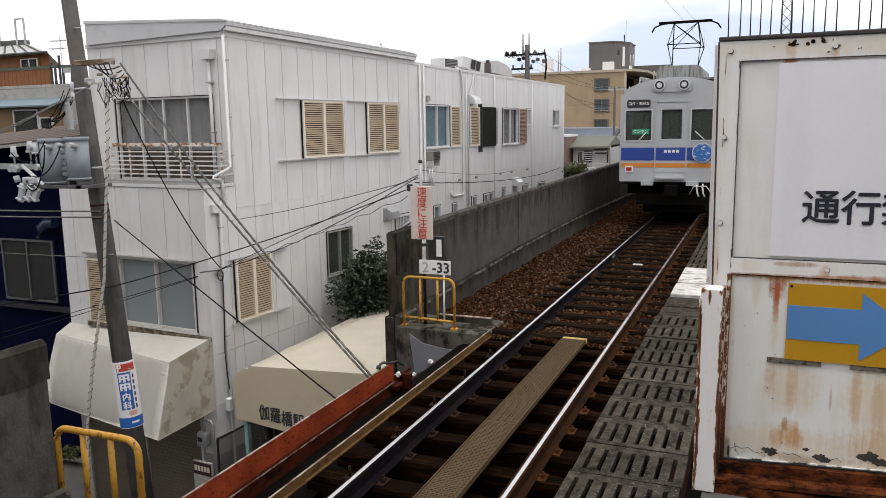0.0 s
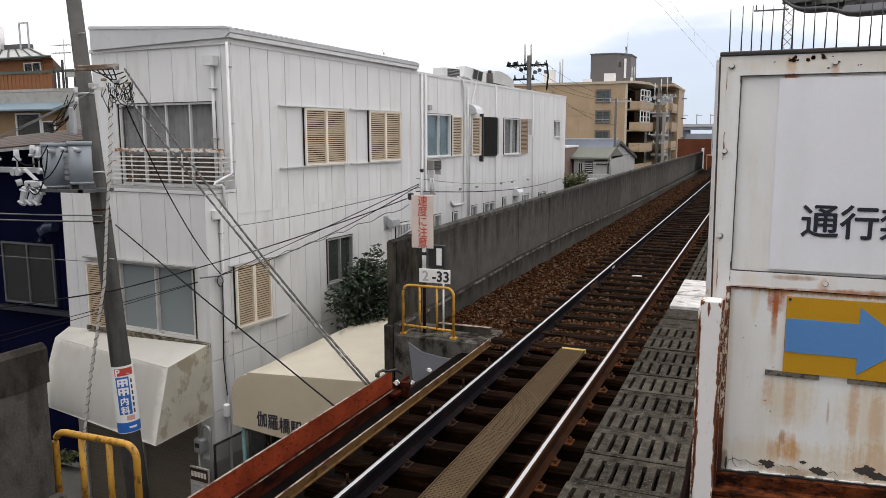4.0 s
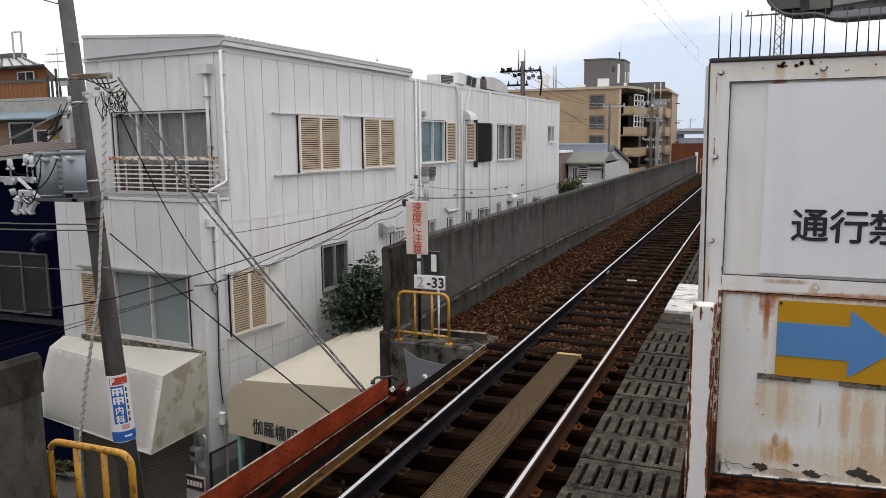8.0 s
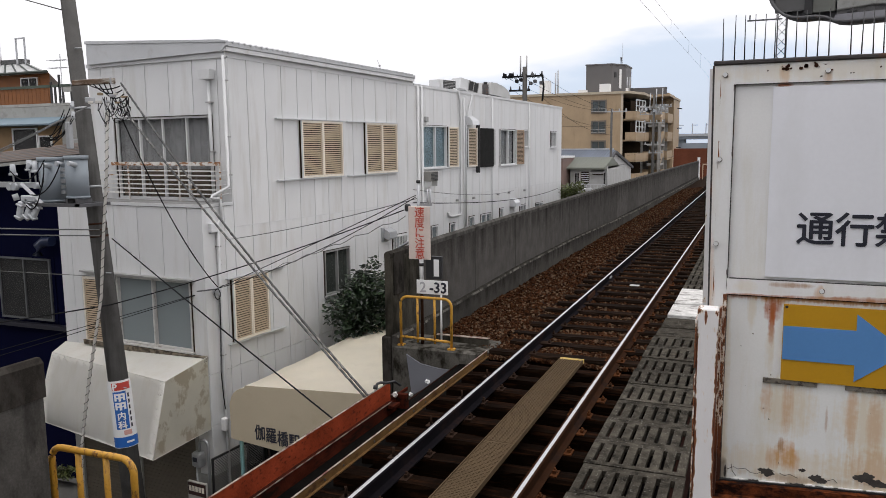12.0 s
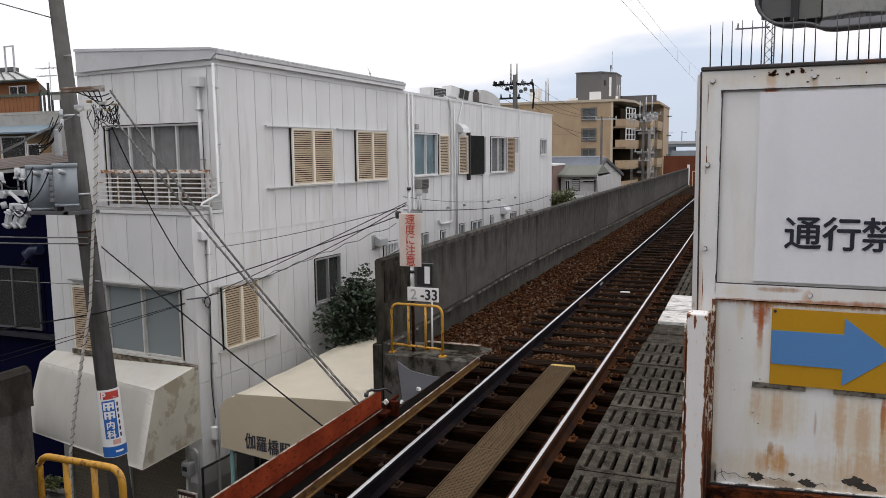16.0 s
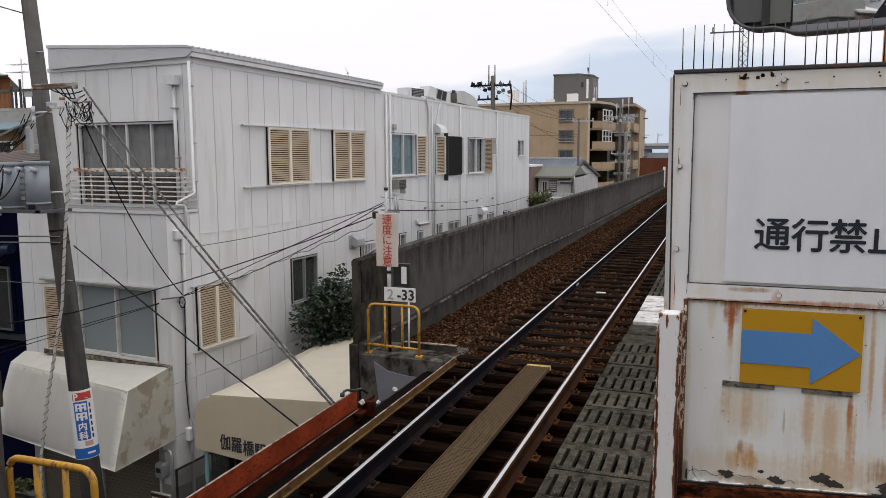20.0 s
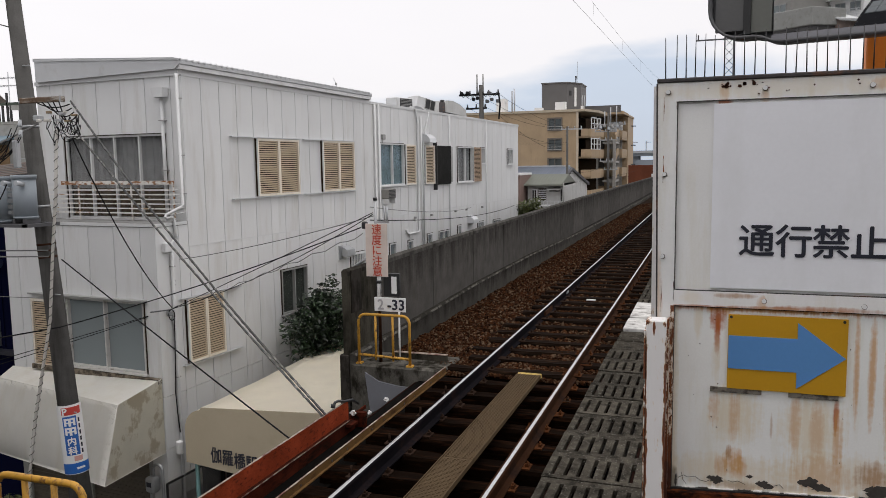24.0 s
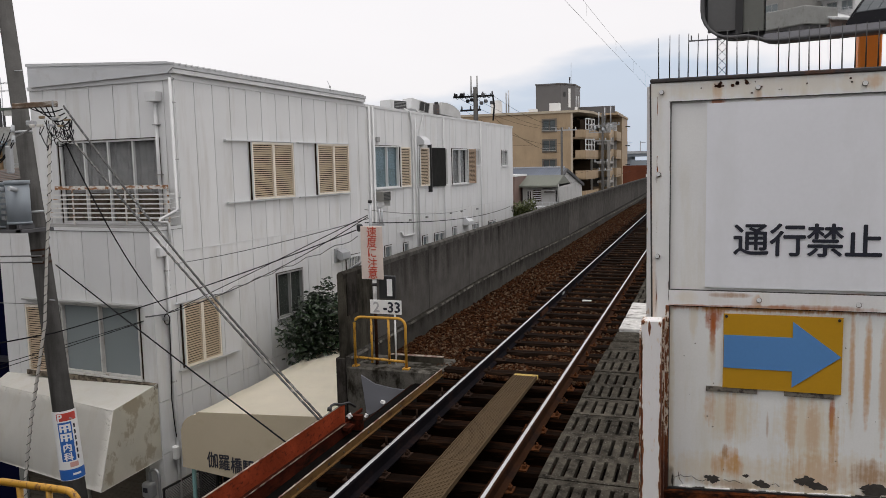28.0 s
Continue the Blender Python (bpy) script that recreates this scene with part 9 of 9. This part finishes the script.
# ---- platform mirror on an orange post ----
def mirror_unit():
    u = thing("platform_mirror", "large rounded platform mirror in a grey hood on an orange post", "mirror")
    part("post", soft_box(2.845, 2.945, 4.15, 4.25, 1.0, 3.75, 0.006), ORANGE_POST, u, "orange painted post")
    part("footing", boxes((2.75, 3.05, 4.05, 4.35, -0.5, 1.0)), CONCRETE, u)
    part("arm", boxes((2.6, 2.845, 4.0, 4.06, 3.4, 3.46), (2.845, 2.945, 3.9, 4.15, 3.4, 3.46)), ORANGE_POST, u)
    at = pose(2.14, 3.86, 3.075, 0, 0, -14)
    def outline(d, r):
        """The hood's rounded outline, set in by d; the cover beside the glass ends a little higher."""
        q = rounded(d, 1.25 - d, d, 0.85 - d, r)
        return q[:14] + [(x, z + 0.022) for x, z in q[14:21]] + [(0.20, d + 0.022), (0.24, d + 0.014), (0.28, d - 0.004), (0.32, d - 0.010)] + [(x, z - 0.010 if z < 0.3 else z) for x, z in q[21:]]

    o, i2 = outline(0, 0.14), outline(0.012, 0.13)
    hood = bmesh.new()
    rings = [[hood.verts.new((x, y, z)) for x, z in q] for q, y in ((o, -0.02), (o, 0.10), (outline(0.06, 0.12), 0.16))]
    lip = [hood.verts.new((x, -0.02, z)) for x, z in i2]
    floor = [hood.verts.new((x, 0.03, z)) for x, z in i2]
    n = len(o)
    for k in range(n):
        j = (k + 1) % n
        for q in ((rings[0][k], rings[0][j], rings[1][j], rings[1][k]), (rings[1][k], rings[1][j], rings[2][j], rings[2][k]), (rings[0][k], lip[k], lip[j], rings[0][j]), (lip[k], floor[k], floor[j], lip[j])):
            hood.faces.new(q).smooth = True
    hood.faces.new(rings[2])
    hood.faces.new(floor)
    part("hood", hood, HOUSING, u, "grey rounded hood", at)
    part("inner_panel", boxes((0.03, 0.155, 0.0, 0.02, 0.06, 0.8)), surf("hood_grey", (0.10, 0.10, 0.10), 0.35, 0, 0.1, 2), u, "", at)
    part("divider", boxes((0.155, 0.187, -0.015, 0.028, 0.04, 0.83)), BLACK, u, "", at)
    part("inner_panel", boxes((0.187, 0.274, -0.005, 0.02, 0.045, 0.82)), surf("hood_olive", (0.13, 0.135, 0.12), 0.4, 0, 0.1, 2), u, "", at)
    glass = bmesh.new()
    grid = []
    for j in range(25):
        grid.append([])
        for i in range(25):
            x, z = 0.279 + 0.939 * i / 24, 0.028 + 0.792 * j / 24
            grid[-1].append(glass.verts.new((x, -0.004 + ((x - 0.745) ** 2 + (z - 0.43) ** 2) / 8.0 + 0.045 * (z - 0.43), z)))
    for j in range(24):
        for i in range(24):
            glass.faces.new((grid[j][i], grid[j][i + 1], grid[j + 1][i + 1], grid[j + 1][i])).smooth = True
    part("mirror_glass", glass, MIRROR, u, "convex mirror glass", at @ pose(0, -0.012, 0))
    part("mirror_rim", prism(rounded(0.276, 1.235, 0.0, 0.027, 0.012), "y", -0.014, 0.0), surf("pale_acrylic_rim", (0.24, 0.24, 0.26), 0.15, 0, 0.1, 3, 60, 0.0), u, "pale glossy lower rim", at)


mirror_unit()


# ---- houses behind the platform, seen in the mirror ----
def back_house(x, y, w, d, hgt, wall_m, roof_m, label, balcony=False):
    b = thing("house", label, "house", pose(x, y, G))
    part("wall", boxes((-w / 2, w / 2, -d / 2, d / 2, 0, hgt)), wall_m, b)
    rf = part("roof", prism([(-w / 2 - 0.4, hgt), (0, hgt + w * 0.25), (w / 2 + 0.4, hgt), (w / 2 + 0.4, hgt - 0.15), (-w / 2 - 0.4, hgt - 0.15)], "y", -d / 2 - 0.4, d / 2 + 0.4), roof_m, b)
    for s in (-1, 1):
        part("eave_board", bar((s * (w / 2 + 0.42), d / 2 + 0.45, hgt - 0.05), (0, d / 2 + 0.45, hgt + w * 0.25 + 0.02), 0.09, 4), SIGN_WHITE, rf)
        bm = bmesh.new()
        for k in range(16):
            yy = -d / 2 + d * k / 15
            tube(bm, [(s * (w / 2 + 0.42), yy, hgt + 0.04), (0, yy, hgt + w * 0.25 + 0.06)], 0.06, 5)
        tagged(part("roof_ribbing", bm, roof_m, rf), kind="stuff")
    floors = int(hgt // 2.7)
    for f in range(floors):
        z = 0.9 + 2.7 * f
        for k in range(3):
            wx = -w / 2 + w * (k + 0.5) / 3
            win = part("window", holed(bmesh.new(), "x", wx - 0.75, wx + 0.75, z - 0.05, z + 1.3, d / 2, d / 2 + 0.08, [(wx - 0.68, wx - 0.04, z, z + 1.22), (wx + 0.04, wx + 0.68, z, z + 1.22)]), ALU_DARK, b)
            part("pane", boxes((wx - 0.7, wx + 0.7, d / 2 + 0.01, d / 2 + 0.03, z, z + 1.22)), GLASS_FROST, win)
        if balcony:
            bl = part("balcony", boxes((-w / 2, w / 2, d / 2 + 0.1, d / 2 + 1.2, z - 0.95, z - 0.8)), SIGN_WHITE, b)
            for j in range(4):
                part("rail", boxes((-w / 2, w / 2, d / 2 + 1.15, d / 2 + 1.2, z - 0.6 + 0.25 * j, z - 0.52 + 0.25 * j)), ALU, bl)
            for j in range(int(w / 1.2) + 1):
                part("rail_post", boxes((-w / 2 + 1.2 * j, -w / 2 + 1.2 * j + 0.06, d / 2 + 1.14, d / 2 + 1.21, z - 0.8, z + 0.3)), ALU, bl)
    return b


back_house(-16.4, -40, 6.4, 9, 17.0, SIGN_WHITE, TILE_BLUE, "white house with balconies and a blue-grey roof behind the station", True)
back_house(-22, -31, 8, 10, 15, APT_SHADE, APT_DARK, "tall grey house with balconies and a dark roof behind the station", True)
blk = thing("grey_annex", "grey flat-roofed concrete annex behind the station", "building", pose(-11.5, -18.5, G))
part("wall", boxes((-1.2, 2.2, -3, 2.3, 0, 9.35)), APT_DARK, blk)
part("roof_slab", soft_box(-1.4, 2.4, -3.2, 2.5, 9.35, 10.75, 0.05), GREY_WALL, blk, "weathered grey slab")
part("door", boxes((-0.1, 0.8, 2.3, 2.36, 7.2, 9.2)), BLACK, blk)
pk = thing("pink_house", "pinkish house with a white eave behind the station", "house", pose(-10.2, -20.5, G))
part("wall", prism([(-2.4, 0), (-2.4, 11.0), (1.25, 9.7), (1.25, 0)], "y", -4, 0.5), surf("pinkish_wall", (0.40, 0.31, 0.27), 0.8, 0, 0.12, 1.5), pk)
part("roof", prism([(-2.6, 11.08), (-2.6, 11.24), (1.5, 9.78), (1.5, 9.62)], "y", -4.3, 0.8), SIGN_WHITE, pk, "white eave")
part("window", boxes((-0.4, 0.5, 0.5, 0.56, 8.0, 9.1)), GLASS_FROST, pk)
dk = thing("dark_roofed_house", "house with a black roof and solar panels behind the station", "house", pose(-4.1, -21, G))
part("wall", boxes((-2.9, 3.5, -4, 1.5, 0, 8.84)), GREY_WALL, dk)
rf = part("roof", prism([(2.0, 8.85), (2.0, 9.0), (-1.6, 11.25), (-4.4, 9.0), (-4.4, 8.85)], "x", -3.2, 3.8), surf("black_tile_roof", (0.014, 0.014, 0.016), 0.85), dk)
for k in range(6):
    for j in range(2):
        y0, z0 = 0.55 - 0.88 * j, 9.93 + 0.55 * j
        part("solar_panel", prism([(y0, z0), (y0, z0 + 0.06), (y0 - 0.84, z0 + 0.585), (y0 - 0.84, z0 + 0.525)], "x", -2.85 + 0.9 * k, -2.0 + 0.9 * k), surf("solar_cell", (0.07, 0.08, 0.085), 0.35) if k + j == 0 else bpy.data.materials["solar_cell"], rf)
# unseen roof and back wall added to cut sky light on the barrier
solo("platform_roof", boxes((1.3, 5.8, -45, -0.5, 4.3, 4.42)), GREY_WALL, "plain grey roof added behind the viewpoint to shade the barrier", "roof", kind="structure")
solo("station_wall_back", boxes((5.6, 5.8, -45, 2.0, 1.05, 4.3)), GREY_WALL, "plain grey wall added unseen at the back of the platform", "wall", kind="structure")
# unseen wall added to darken the house front and the street
solo("wall_street", boxes((-34, -8.5, 1.6, 2.0, G, 5.2)), GREY_WALL, "plain grey wall added out of view to shade the house front", "wall", kind="structure")
solo("station_wall", boxes((8.9, 9.1, 3.4, 60, G, 1.2)), GREY_WALL, "plain grey wall along the far side of the platform", "wall", kind="structure")


motions()
